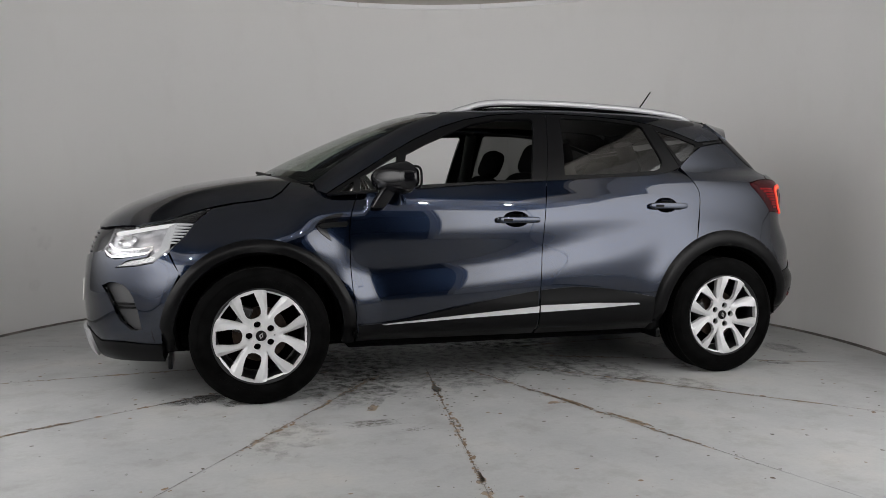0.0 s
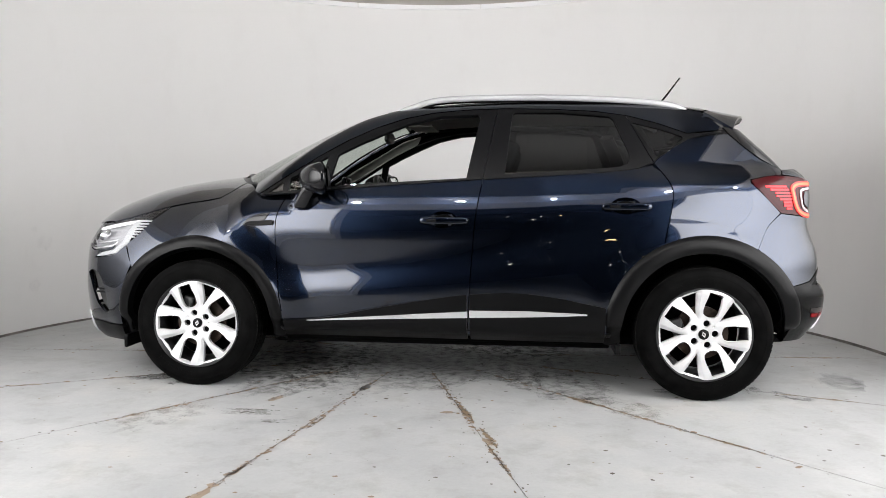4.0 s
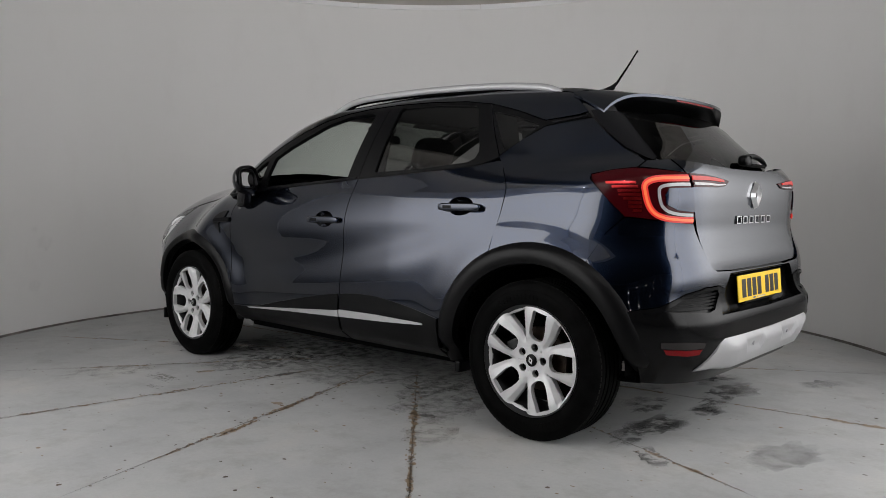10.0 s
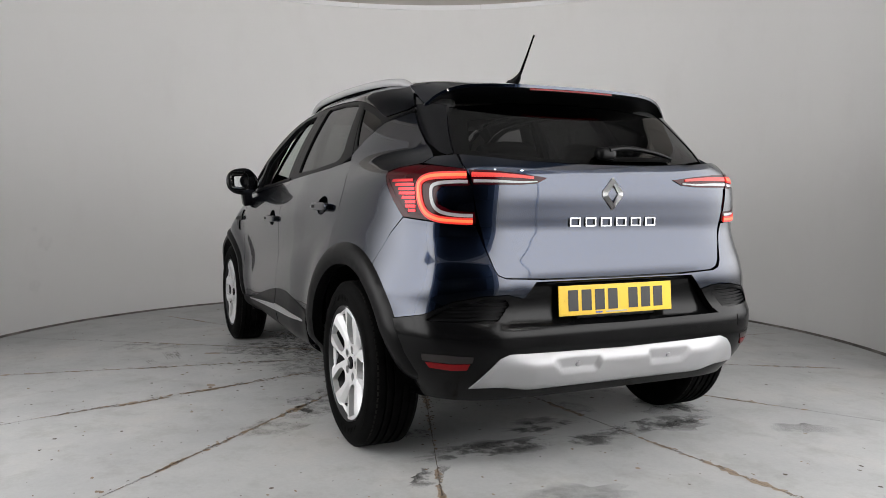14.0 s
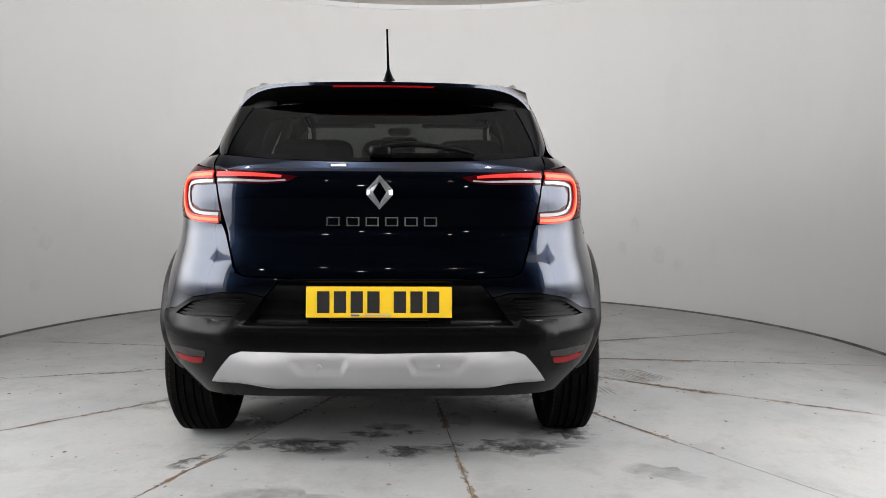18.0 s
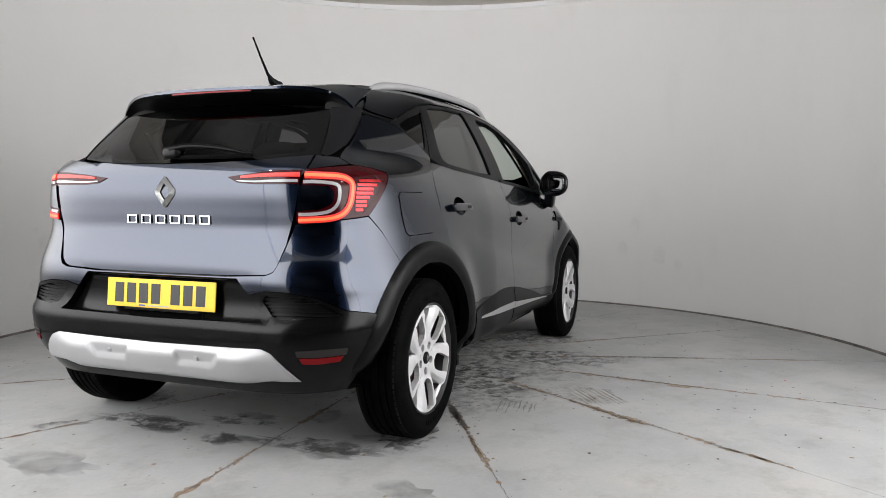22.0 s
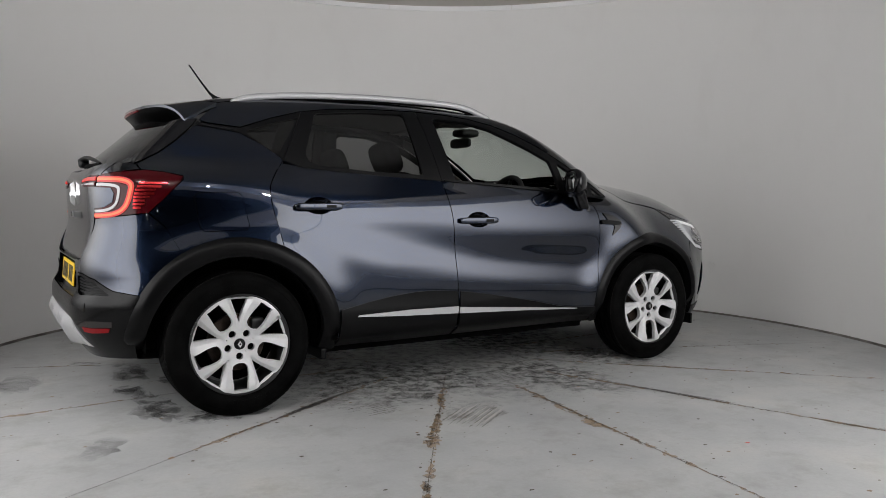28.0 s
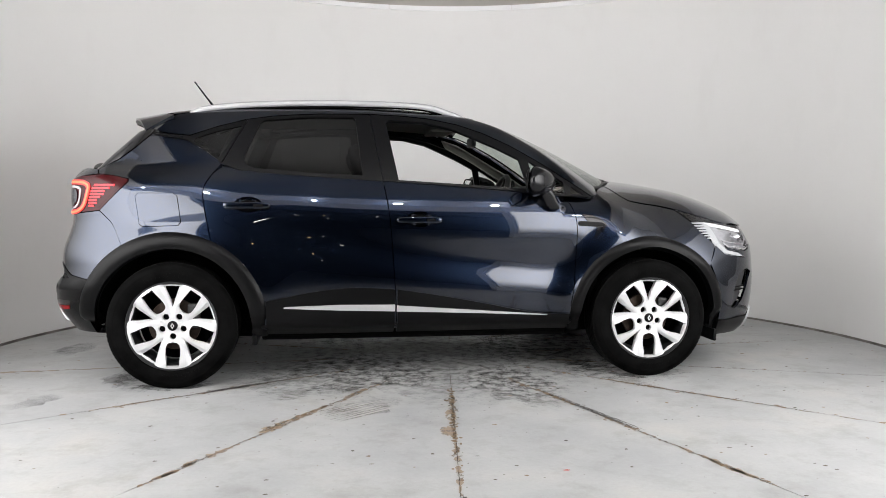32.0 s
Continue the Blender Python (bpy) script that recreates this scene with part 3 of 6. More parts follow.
nose_x = spline([(0.16, 2.05), (0.22, 2.135), (0.30, 2.165), (0.45, 2.185), (0.60, 2.183), (0.75, 2.16), (0.86, 2.118), (0.95, 2.07), (1.05, 1.985)])
tail_x = spline([(0.22, -1.845), (0.28, -1.905), (0.34, -1.948), (0.42, -1.984), (0.50, -1.992), (0.545, -1.986), (0.58, -1.964), (0.62, -1.956), (0.70, -1.958), (0.76, -1.947),
                 (0.82, -1.924), (0.88, -1.907), (0.95, -1.908), (1.04, -1.912), (1.10, -1.907), (1.14, -1.892), (1.17, -1.868), (1.25, -1.780)])
bonnet_z = spline([(0.8, 1.17), (1.15, 1.145), (1.30, 1.135), (1.52, 1.106), (1.72, 1.067), (1.92, 0.998), (2.08, 0.932), (2.2, 0.875), (2.3, 0.84)])
roof_z = spline([(1.40, 1.07), (1.25, 1.155), (1.05, 1.258), (0.85, 1.352), (0.65, 1.435), (0.45, 1.50), (0.25, 1.530), (0.0, 1.545), (-0.3, 1.552),
                 (-0.7, 1.548), (-1.1, 1.535), (-1.3, 1.519), (-1.5, 1.492), (-1.7, 1.456), (-1.9, 1.41)])
roof_drop = spline([(-2.0, 0.03), (0.0, 0.03), (0.25, 0.042), (0.41, 0.06), (0.73, 0.10), (1.05, 0.145), (1.3, 0.175)])
glass_y = spline([(1.15, 0.795), (0.9, 0.808), (0.3, 0.82), (-0.6, 0.82), (-1.0, 0.806), (-1.3, 0.768), (-1.6, 0.70), (-1.8, 0.64), (-1.95, 0.585)])
back_x = spline([(1.08, -1.925), (1.15, -1.868), (1.2, -1.825), (1.3, -1.715), (1.38, -1.625), (1.46, -1.53), (1.56, -1.41)])


def smooth01(t):
    t = np.clip(t, 0, 1)
    return t * t * (3 - 2 * t)


def g_low(x, y, z):
    """Below zero inside the lower body."""
    ay = np.abs(y)
    k = smooth01((-0.75 - x) / 0.75)
    w = prof_w(z) * (1 - k) + prof_rear_w(z) * k
    for hx, amp, fade in ((WB, 0.027, 0.10), (-WB, 0.020, 0.10)):
        r = np.hypot(x - hx, z - HUB_Z)
        w = w + amp * np.exp(-(np.maximum(r - 0.47, 0) / fade) ** 2)
    # hollow that runs up the doors towards the rear haunch
    d = z - fold_z(x)
    w = w - (0.012 + 0.005 * smooth01((x + 0.5) / 1.0)) * np.exp(-(d / np.where(d > 0, 0.125, 0.085)) ** 2) * smooth01((1.10 - x) / 0.35) * smooth01((x + 1.15) / 0.5)
    # the doors are drawn in towards the front, most at their foot
    w = w - 0.032 * np.clip(x, -0.5, 0.90) * (0.5 + 0.5 * smooth01((0.86 - z) / 0.22)) * smooth01((1.25 - x) / 0.33) * smooth01((x + 0.9) / 0.4)
    a = ay / w
    ef = np.clip((x - 1.0) / (nose_x(z) - 1.0), 0, 3)
    er = np.clip((-0.9 - x) / (-0.9 - tail_x(z)), 0, 3)
    rf = (a ** 4.2 + ef ** 2.8) ** (1 / 4.2) - 1
    rr = (a ** 7.4 + er ** 3.5) ** (1 / 7.4) - 1
    side = np.where(x > 0, rf, rr) * 0.88
    k = smooth01((1.45 - x) / 0.45)
    top = (z - (bonnet_z(x) - (1 - k) * 0.128 * (ay / 0.65) ** 3.8 - k * 0.12 * (ay / 0.76) ** 3.5)) * 0.9
    top = np.where(x > 0.8, top, -1)
    return smax(side, top, 0.07)


def g_up(x, y, z):
    """Below zero inside the cabin."""
    ay = np.abs(y)
    h = np.maximum(z - 1.08, -0.2)
    side = (ay - (glass_y(x) - 0.27 * h - 0.45 * h * np.abs(h))) * 0.95
    top = (z - (roof_z(x) - roof_drop(x) * (ay / 0.62) ** 2.2)) * 0.9
    rear = (back_x(z) + 0.10 * (ay / 0.58) ** 2.4 - x) * 0.78
    return smax(smax(side, top, 0.07), rear, 0.05)


def solve_on(g, o, d, lo, hi):
    """Bisects along rays o + s d from inside (lo) to outside (hi)."""
    lo, hi = np.full(len(o), lo, float), np.full(len(o), hi, float)
    for _ in range(34):
        m = (lo + hi) / 2
        q = o + d * m[:, None]
        ins = g(q[:, 0], q[:, 1], q[:, 2]) < 0
        lo, hi = np.where(ins, m, lo), np.where(ins, hi, m)
    return o + d * lo[:, None]


def normals_on(g, p):
    e = 0.004
    n = np.stack([g(p[:, 0] + (e if i == 0 else 0), p[:, 1] + (e if i == 1 else 0), p[:, 2] + (e if i == 2 else 0))
                  - g(p[:, 0] - (e if i == 0 else 0), p[:, 1] - (e if i == 1 else 0), p[:, 2] - (e if i == 2 else 0)) for i in range(3)], 1)
    return n / np.maximum(np.linalg.norm(n, axis=1), 1e-9)[:, None]


def lift(g, mode, uv):
    """Points of the plan (side: x, z; top: x, y; ends: scaled angle, z) onto the surface."""
    uv = np.asarray(uv, float)
    z0 = np.zeros(len(uv))
    if mode == "side":
        o, d = np.stack([uv[:, 0], z0, uv[:, 1]], 1), np.tile([0.0, 1.0, 0.0], (len(uv), 1))
        return solve_on(g, o, d, 0.0, 1.3)
    if mode == "top":
        o, d = np.stack([uv[:, 0], uv[:, 1], z0], 1), np.tile([0.0, 0.0, 1.0], (len(uv), 1))
        return solve_on(g, o, d, 0.6, 2.0)
    if mode == "rear":
        o, d = np.stack([z0, uv[:, 0], uv[:, 1]], 1), np.tile([-1.0, 0.0, 0.0], (len(uv), 1))
        return solve_on(g, o, d, 0.6, 2.6)
    if mode == "front":
        o, d = np.stack([z0, uv[:, 0], uv[:, 1]], 1), np.tile([1.0, 0.0, 0.0], (len(uv), 1))
        return solve_on(g, o, d, 0.6, 2.8)
    a = uv[:, 0] / 1.3 + (math.pi if mode == "round_rear" else 0.0)
    c = -0.8 if mode == "round_rear" else 0.8
    o, d = np.stack([z0 + c, z0, uv[:, 1]], 1), np.stack([np.cos(a), np.sin(a), z0], 1)
    return solve_on(g, o, d, 0.1, 2.0)


def to_round(g, mode, pts):
    """Corner points given as (view, a, z) into the plan of a round end."""
    out = []
    for view, a, z in pts:
        p = lift(g, view, [(a * 1.025 if view == "rear" else a, z)])[0]
        z = float(p[2])
        if mode == "round_rear":
            out.append((math.atan2(-p[1], -(p[0] + 0.8)) * 1.3, z))
        else:
            out.append((math.atan2(p[1], p[0] - 0.8) * 1.3, z))
    return out


def shrink(loop, d):
    """Moves an outline inwards by d."""
    n = len(loop)
    area = sum(loop[i][0] * loop[(i + 1) % n][1] - loop[(i + 1) % n][0] * loop[i][1] for i in range(n))
    sgn = 1 if area > 0 else -1
    out = []
    for i in range(n):
        a, b, c = loop[i - 1], loop[i], loop[(i + 1) % n]
        e1, e2 = (b[0] - a[0], b[1] - a[1]), (c[0] - b[0], c[1] - b[1])
        l1, l2 = math.hypot(*e1) or 1e-9, math.hypot(*e2) or 1e-9
        n1, n2 = (-e1[1] / l1 * sgn, e1[0] / l1 * sgn), (-e2[1] / l2 * sgn, e2[0] / l2 * sgn)
        m = (n1[0] + n2[0], n1[1] + n2[1])
        k = max(0.35, (m[0] * n1[0] + m[1] * n1[1]))
        out.append((b[0] + d * m[0] / k, b[1] + d * m[1] / k))
    return out


def panel(name, g, mode, loops, material, parent, off=0.0, depth=0.014, step=0.03, flip=False, gap=0.0022, label="", shape=None, smooth_skirt=False):
    """A sheet of the surface inside an outline, with turned-in edges. flip: the same on the car's right side. shape(p): extra height along the normal."""
    if loops and not isinstance(loops[0][0], (tuple, list)):
        loops = [loops]
    loops = [shrink(l, gap if i == 0 else -gap) for i, l in enumerate(loops)] if gap else loops
    uv, tri = triangulate(loops, step)
    p = lift(g, mode, uv)
    n = normals_on(g, p)
    p = p + n * off
    if shape is not None:
        h = shape(uv[:, 0], uv[:, 1])
        p = p + n * h[:, None]
    if mode in ("side", "front"):
        tri = tri[:, ::-1]
    nv = len(p)
    count = {}
    for t in tri:
        for i in range(3):
            e = (int(t[i]), int(t[(i + 1) % 3]))
            count[e] = 1
    border = [e for e in count if (e[1], e[0]) not in count]
    bv = sorted({i for e in border for i in e})
    idx = {i: nv + k for k, i in enumerate(bv)}
    low = p[bv] - n[bv] * depth
    verts = np.vstack([p, p[bv], low]) if depth else p
    faces = [tuple(int(a) for a in t) for t in tri]
    m = len(bv)
    if depth:
        for a, b in border:
            faces.append((idx[b], idx[a], idx[a] + m, idx[b] + m))
    if flip:
        verts = verts * np.array([1, -1, 1])
        faces = [f[::-1] for f in faces]
        n = n * np.array([1, -1, 1])
    # make sure that the sheet faces outwards
    f0 = np.array(faces[:len(tri)])
    fn = np.cross(verts[f0[:, 1]] - verts[f0[:, 0]], verts[f0[:, 2]] - verts[f0[:, 0]])
    if np.sum(fn * n[f0].mean(axis=1)) < 0:
        faces = [f[::-1] for f in faces]
    me = bpy.data.meshes.new(name)
    me.from_pydata(verts.tolist(), [], faces)
    me.polygons.foreach_set("use_smooth", [True] * len(tri) + [False] * (len(faces) - len(tri)))
    me.update()
    if shape is None:
        vn = np.vstack([n, n[bv] * 0, n[bv] * 0]) if depth else n
        me.normals_split_custom_set_from_vertices(vn.tolist())
    return link(name, me, material, parent, label)
# ---- body panels ----
ARCH_R, ARCH_F = 0.492, 0.467


def both(make):
    """Builds a part on the left and on the right side."""
    return [make(False), make(True)]


BELT = [(0.99, 1.028), (0.83, 1.034), (0.34, 1.072), (-0.20, 1.108), (-0.62, 1.134), (-0.92, 1.158), (-1.03, 1.176), (-1.085, 1.205)]
belt_z = spline(BELT)
TOPLINE = [(0.99, 1.028), (0.92, 1.075), (0.67, 1.232), (0.52, 1.318), (0.37, 1.388), (0.22, 1.438), (0.07, 1.468), (-0.10, 1.484), (-0.30, 1.49), (-0.55, 1.486), (-0.78, 1.472),
           (-0.95, 1.446), (-1.10, 1.405), (-1.25, 1.352)]
SEAM_B = curve([(-0.205, 1.108), (-0.185, 1.0), (-0.168, 0.88), (-0.152, 0.66), (-0.140, 0.45), (-0.135, 0.31)], 5)
SEAM_F = curve([(0.83, 1.034), (0.868, 0.945), (0.883, 0.86), (0.880, 0.70), (0.868, 0.54), (0.852, 0.42), (0.845, 0.31)], 5)
SEAM_R = curve([(-1.07, 1.196), (-1.125, 1.125), (-1.158, 1.055), (-1.150, 0.96), (-1.128, 0.86), (-1.113, 0.783)], 5)


def belt_run(x0, x1, n=12, dz=0.0):
    return [(x0 + (x1 - x0) * k / n, float(belt_z(x0 + (x1 - x0) * k / n)) + dz) for k in range(n + 1)]


door_f = belt_run(-0.205, 0.83) + SEAM_F[1:] + SEAM_B[::-1][:-1]
door_r = SEAM_B[::-1] + belt_run(-0.205, -1.07)[1:] + SEAM_R[1:] + arc(-WB, HUB_Z, ARCH_R, 65, 12, 10)[1:] + [(-0.84, 0.31)]
def ell(cx, cz, rx, rz, n=28):
    return [(cx + rx * math.cos(2 * math.pi * k / n), cz + rz * math.sin(2 * math.pi * k / n)) for k in range(n)]


CUP_F, CUP_R = ell(-0.005, 0.902, 0.072, 0.040), ell(-0.925, 0.978, 0.072, 0.040)
FRONT_DOOR = both(lambda f: panel("front_door", g_low, "side", [door_f, CUP_F], M_PAINT, car, flip=f))
REAR_DOOR = both(lambda f: panel("rear_door", g_low, "side", [door_r, CUP_R], M_PAINT, car, flip=f))

# front wing


def on_top(x, y):
    return x, float(lift(g_low, "top", [(x, y)])[0][2])


BONNET_SIDE = [on_top(x, y) for x, y in ((1.035, 0.722), (1.065, 0.665), (1.105, 0.606), (1.142, 0.574), (1.199, 0.668), (1.25, 0.696), (1.33, 0.682), (1.43, 0.668), (1.54, 0.675))]
wing = SEAM_F[::-1] + [(0.99, 1.028)] + BONNET_SIDE + [(1.622, 0.886), (1.666, 0.824), (1.740, 0.754), (1.735, 0.735), (1.70, 0.66)] \
    + arc(WB, HUB_Z, ARCH_F, 38, 176, 22)
WING = both(lambda f: panel("front_wing", g_low, "side", wing, M_PAINT, car, flip=f, label="blue front wing"))
# rear quarter
QTOP = [(-1.085, 1.212), (-1.16, 1.268), (-1.26, 1.325), (-1.40, 1.348), (-1.462, 1.354)]
quarter = SEAM_R[::-1] + QTOP + [(-1.54, 1.283), (-1.62, 1.221), (-1.695, 1.182), (-1.725, 1.166), (-1.712, 1.138), (-1.62, 1.128), (-1.545, 1.112), (-1.546, 1.095), (-1.612, 1.03), (-1.696, 0.945), (-1.63, 0.88), (-1.572, 0.765)] \
    + arc(-WB, HUB_Z, ARCH_R, 120, 66, 12)


def g_quarter(x, y, z):
    return smin(g_low(x, y, z), g_up(x, y, z), 0.03)


def smin(a, b, k):
    return -smax(-a, -b, k)


QUARTER = both(lambda f: panel("rear_quarter_panel", g_quarter, "side", quarter, M_PAINT, car, flip=f, label="blue rear quarter panel"))
for q, s in zip(QUARTER, (False, True)):
    flap = [(-1.49, 1.035), (-1.31, 1.035), (-1.292, 1.02), (-1.27, 0.885), (-1.282, 0.868), (-1.465, 0.862), (-1.482, 0.875), (-1.505, 1.02)]
    if s:
        panel("fuel_flap", g_quarter, "side", flap, M_PAINT, q, off=0.003, depth=0.0045, flip=True, gap=0.0, step=0.015)
        ring = [shrink(flap, -0.003), flap]
        panel("fuel_flap_gap", g_quarter, "side", ring, M_INNER, q, off=0.0008, depth=0.0, flip=True, gap=0.0, step=0.02)

# inner shell that closes the gaps
shell_l = [(0.86, 0.31), (0.86, 1.02), (0.34, 1.055), (-0.92, 1.14), (-1.05, 1.16), (-1.14, 1.05), (-1.10, 0.79), (-0.84, 0.45), (-0.84, 0.31)]
both(lambda f: panel("inner_shell", g_low, "side", shell_l, M_INNER, car, off=-0.022, depth=0, flip=f, gap=0, step=0.06))
both(lambda f: panel("inner_shell", g_low, "side", [(0.80, 0.80), (0.84, 1.0), (1.0, 1.02), (1.17, 1.05), (1.5, 0.95), (1.74, 0.72), (1.62, 0.80), (1.3, 0.86), (1.0, 0.74)], M_INNER, car, off=-0.022, depth=0, flip=f, gap=0, step=0.06))
both(lambda f: panel("inner_shell", g_quarter, "side", [(-1.10, 1.18), (-1.3, 1.32), (-1.45, 1.33), (-1.68, 1.16), (-1.60, 0.8), (-1.3, 0.84), (-1.08, 0.80)], M_INNER, car, off=-0.024, depth=0, flip=f, gap=0, step=0.06))

# cladding: wheel arch mouldings, door and sill mouldings
for f in (False, True):
    for hx, ro, a0, a1 in ((WB, 0.472, -12, 190), (-WB, 0.497, -10, 183)):
        ring = arc(hx, HUB_Z, ro, a0, a1, 44) + arc(hx, HUB_Z, 0.408, a1, a0, 40)

        def lip(u, v, hx=hx, ro=ro):
            r = np.hypot(u - hx, v - HUB_Z)
            return 0.016 * np.sin(np.clip((ro - r) / 0.03, 0, 1) * math.pi / 2) - 0.010 * np.clip((0.43 - r) / 0.022, 0, 1) - 0.035 * smooth01((0.40 - v) / 0.10)
        panel("wheel_arch_moulding", g_low, "side", ring, M_CLAD, car, off=0.0, depth=0.045, flip=f, gap=0, shape=lip, step=0.02,
              label="black plastic wheel arch moulding")
CLAD_TOP = spline([(-0.86, 0.462), (-0.75, 0.482), (-0.57, 0.516), (-0.39, 0.534), (-0.14, 0.521), (0.11, 0.484), (0.33, 0.444), (0.72, 0.374), (0.85, 0.372)])


def clad_run(x0, x1, z0, n=14):
    xs = [x0 + (x1 - x0) * k / n for k in range(n + 1)]
    return [(x, float(CLAD_TOP(x))) for x in xs] + [(x, z0) for x in xs[::-1]]


for i, f in enumerate((False, True)):
    for door, x0, x1 in ((FRONT_DOOR[i], -0.132, 0.842), (REAR_DOOR[i], -0.832, -0.146)):
        def swell(u, v):
            return 0.010 * np.clip((0.50 - v) / 0.06, 0, 1) - 0.050 * smooth01((0.345 - v) / 0.10)
        panel("door_moulding", g_low, "side", clad_run(x0, x1, 0.256), M_CLAD, door, off=0.003, depth=0.012, flip=f, gap=0.001, shape=swell, label="black plastic lower door moulding")
    STRIP_F = [(-0.137, 0.402), (-0.137, 0.437), (0.25, 0.408), (0.715, 0.372), (0.722, 0.368), (0.70, 0.366), (0.3, 0.385)]
    STRIP_R = [(-0.145, 0.442), (-0.145, 0.403), (-0.45, 0.414), (-0.745, 0.427), (-0.735, 0.437), (-0.45, 0.446)]
    panel("chrome_strip", g_low, "side", STRIP_F, M_BRIGHT, FRONT_DOOR[i], off=0.017, depth=0.008, flip=f, gap=0.001, step=0.02, label="bright chrome strip")
    panel("chrome_strip", g_low, "side", STRIP_R, M_BRIGHT, REAR_DOOR[i], off=0.017, depth=0.008, flip=f, gap=0.001, step=0.02, label="bright chrome strip")
    sill = [(-0.86, 0.245), (-0.86, 0.33), (0.86, 0.33), (0.86, 0.245)]
    panel("sill", g_low, "side", sill, M_CLAD, car, off=0.006, depth=0.10, flip=f, gap=0.0, step=0.02, shape=lambda u, v: -0.085 * np.clip((0.325 - v) / 0.08, 0, 1), label="black plastic sill")

# bonnet, roof, screens
BON = [(1.300, 0.0), (1.288, 0.2), (1.240, 0.38), (1.172, 0.52), (1.142, 0.568), (1.199, 0.662), (1.25, 0.690), (1.33, 0.676), (1.43, 0.662), (1.545, 0.668), (1.67, 0.683), (1.776, 0.685), (1.880, 0.663), (1.985, 0.596), (2.050, 0.530), (2.086, 0.450), (2.103, 0.32), (2.110, 0.16), (2.113, 0.0)]


def sym(half):
    return half + [(x, -y) for x, y in half[::-1] if abs(y) > 1e-6]


panel("bonnet", g_low, "top", sym(BON), M_PAINT, car, step=0.035, label="blue bonnet")
panel("inner_shell", g_low, "top", sym([(1.2, 0), (1.2, 0.6), (1.6, 0.6), (1.9, 0.45), (2.05, 0.2), (2.05, 0)]), M_INNER, car, off=-0.03, depth=0, gap=0, step=0.08)
EDGE_Y = spline([(-2.0, 0.55), (-1.45, 0.565), (-1.0, 0.575), (0.30, 0.575), (0.6, 0.605), (1.05, 0.672), (1.15, 0.69)])
COWL = [(1.312, 0.0), (1.300, 0.2), (1.250, 0.38), (1.180, 0.53), (1.145, 0.572), (1.10, 0.61), (1.05, 0.668), (1.10, 0.56), (1.19, 0.38), (1.245, 0.2), (1.260, 0.0)]
panel("windscreen_cowl", g_quarter, "top", sym(COWL), M_CLAD, car, off=-0.012, depth=0.01, gap=0, label="black plastic cowl under the windscreen")
ex = [0.33, 0.45, 0.6, 0.75, 0.9, 1.045]
WIND = [(0.36, 0.0), (0.355, 0.3)] + [(x, float(EDGE_Y(x)) - 0.006) for x in ex] + [(1.12, 0.56), (1.20, 0.42), (1.262, 0.2), (1.275, 0.0)]
wind_in = [(0.40, 0.0), (0.395, 0.3)] + [(x, float(EDGE_Y(x)) - 0.035) for x in (0.39, 0.5, 0.65, 0.8, 0.95)] + [(1.06, 0.52), (1.13, 0.40), (1.185, 0.2), (1.195, 0.0)]
screen = panel("windscreen", g_up, "top", sym(WIND), M_SCREEN, car, off=-0.004, depth=0, label="clear windscreen")
panel("black_border", g_up, "top", [sym(WIND), sym(wind_in)], M_GLOSS, screen, off=-0.006, depth=0, gap=0, label="black glass border")
rx = [-1.335, -1.2, -0.8, -0.4, 0.0, 0.28]
ROOF = [(0.36, 0.0), (0.355, 0.3), (0.33, 0.55)] + [(x, float(EDGE_Y(x)) - 0.0) for x in rx[::-1]] + [(-1.405, 0.50), (-1.445, 0.40), (-1.46, 0.25), (-1.465, 0.0)]
panel("roof", g_up, "top", sym(ROOF), M_PAINT, car, step=0.05, label="blue roof panel")
# headlining just under it
panel("headlining", g_up, "top", sym([(0.30, 0.0), (0.28, 0.5), (-0.4, 0.50), (-1.3, 0.48), (-1.35, 0.0)]), M_HEAD, car, off=-0.035, depth=0.0, gap=0, step=0.08, label="pale cloth headlining")


def edge_z(x):
    return float(lift(g_up, "top", [(x, float(EDGE_Y(x)))])[0][2])


xs_top = [-1.335, -1.24, -1.15, -1.0, -0.8, -0.6, -0.4, -0.2, 0.0, 0.15, 0.28, 0.4, 0.55, 0.7, 0.85, 0.98, 1.045]
rail = [(x, edge_z(x)) for x in xs_top] + [(1.03, 1.045), (0.99, 1.030)] + TOPLINE[1:] + [(-1.40, 1.370), (-1.436, 1.384)]
both(lambda f: panel("cant_rail", g_up, "side", rail, M_PAINT, car, flip=f, step=0.018, label="blue roof side and windscreen pillar"))
# light lining on the inside of the windscreen pillars
both(lambda f: panel("pillar_lining", g_up, "side", [(0.32, 1.47), (0.45, 1.43), (0.62, 1.34), (0.8, 1.24), (0.97, 1.13), (0.95, 1.09), (0.75, 1.20), (0.55, 1.31), (0.35, 1.41)], M_PILLARIN, car,
                     off=-0.03, depth=0.01, flip=f, gap=0, step=0.04))

# side windows in their black frames
GL_F = [(-0.118, 1.118), (-0.180, 1.44), (-0.164, 1.456), (0.03, 1.449), (0.19, 1.412), (0.31, 1.362), (0.445, 1.303), (0.566, 1.240), (0.606, 1.088), (0.598, 1.074), (0.34, 1.092)]
GL_A = [(0.658, 1.058), (0.620, 1.232), (0.815, 1.114), (0.822, 1.050)]
GL_T = [(0.858, 1.046), (0.855, 1.092), (0.940, 1.040)]
GL_R = [(-0.318, 1.142), (-0.352, 1.458), (-0.365, 1.472), (-0.60, 1.469), (-0.85, 1.446), (-0.872, 1.431), (-0.945, 1.255), (-0.952, 1.225), (-0.94, 1.195), (-0.90, 1.178), (-0.62, 1.154)]
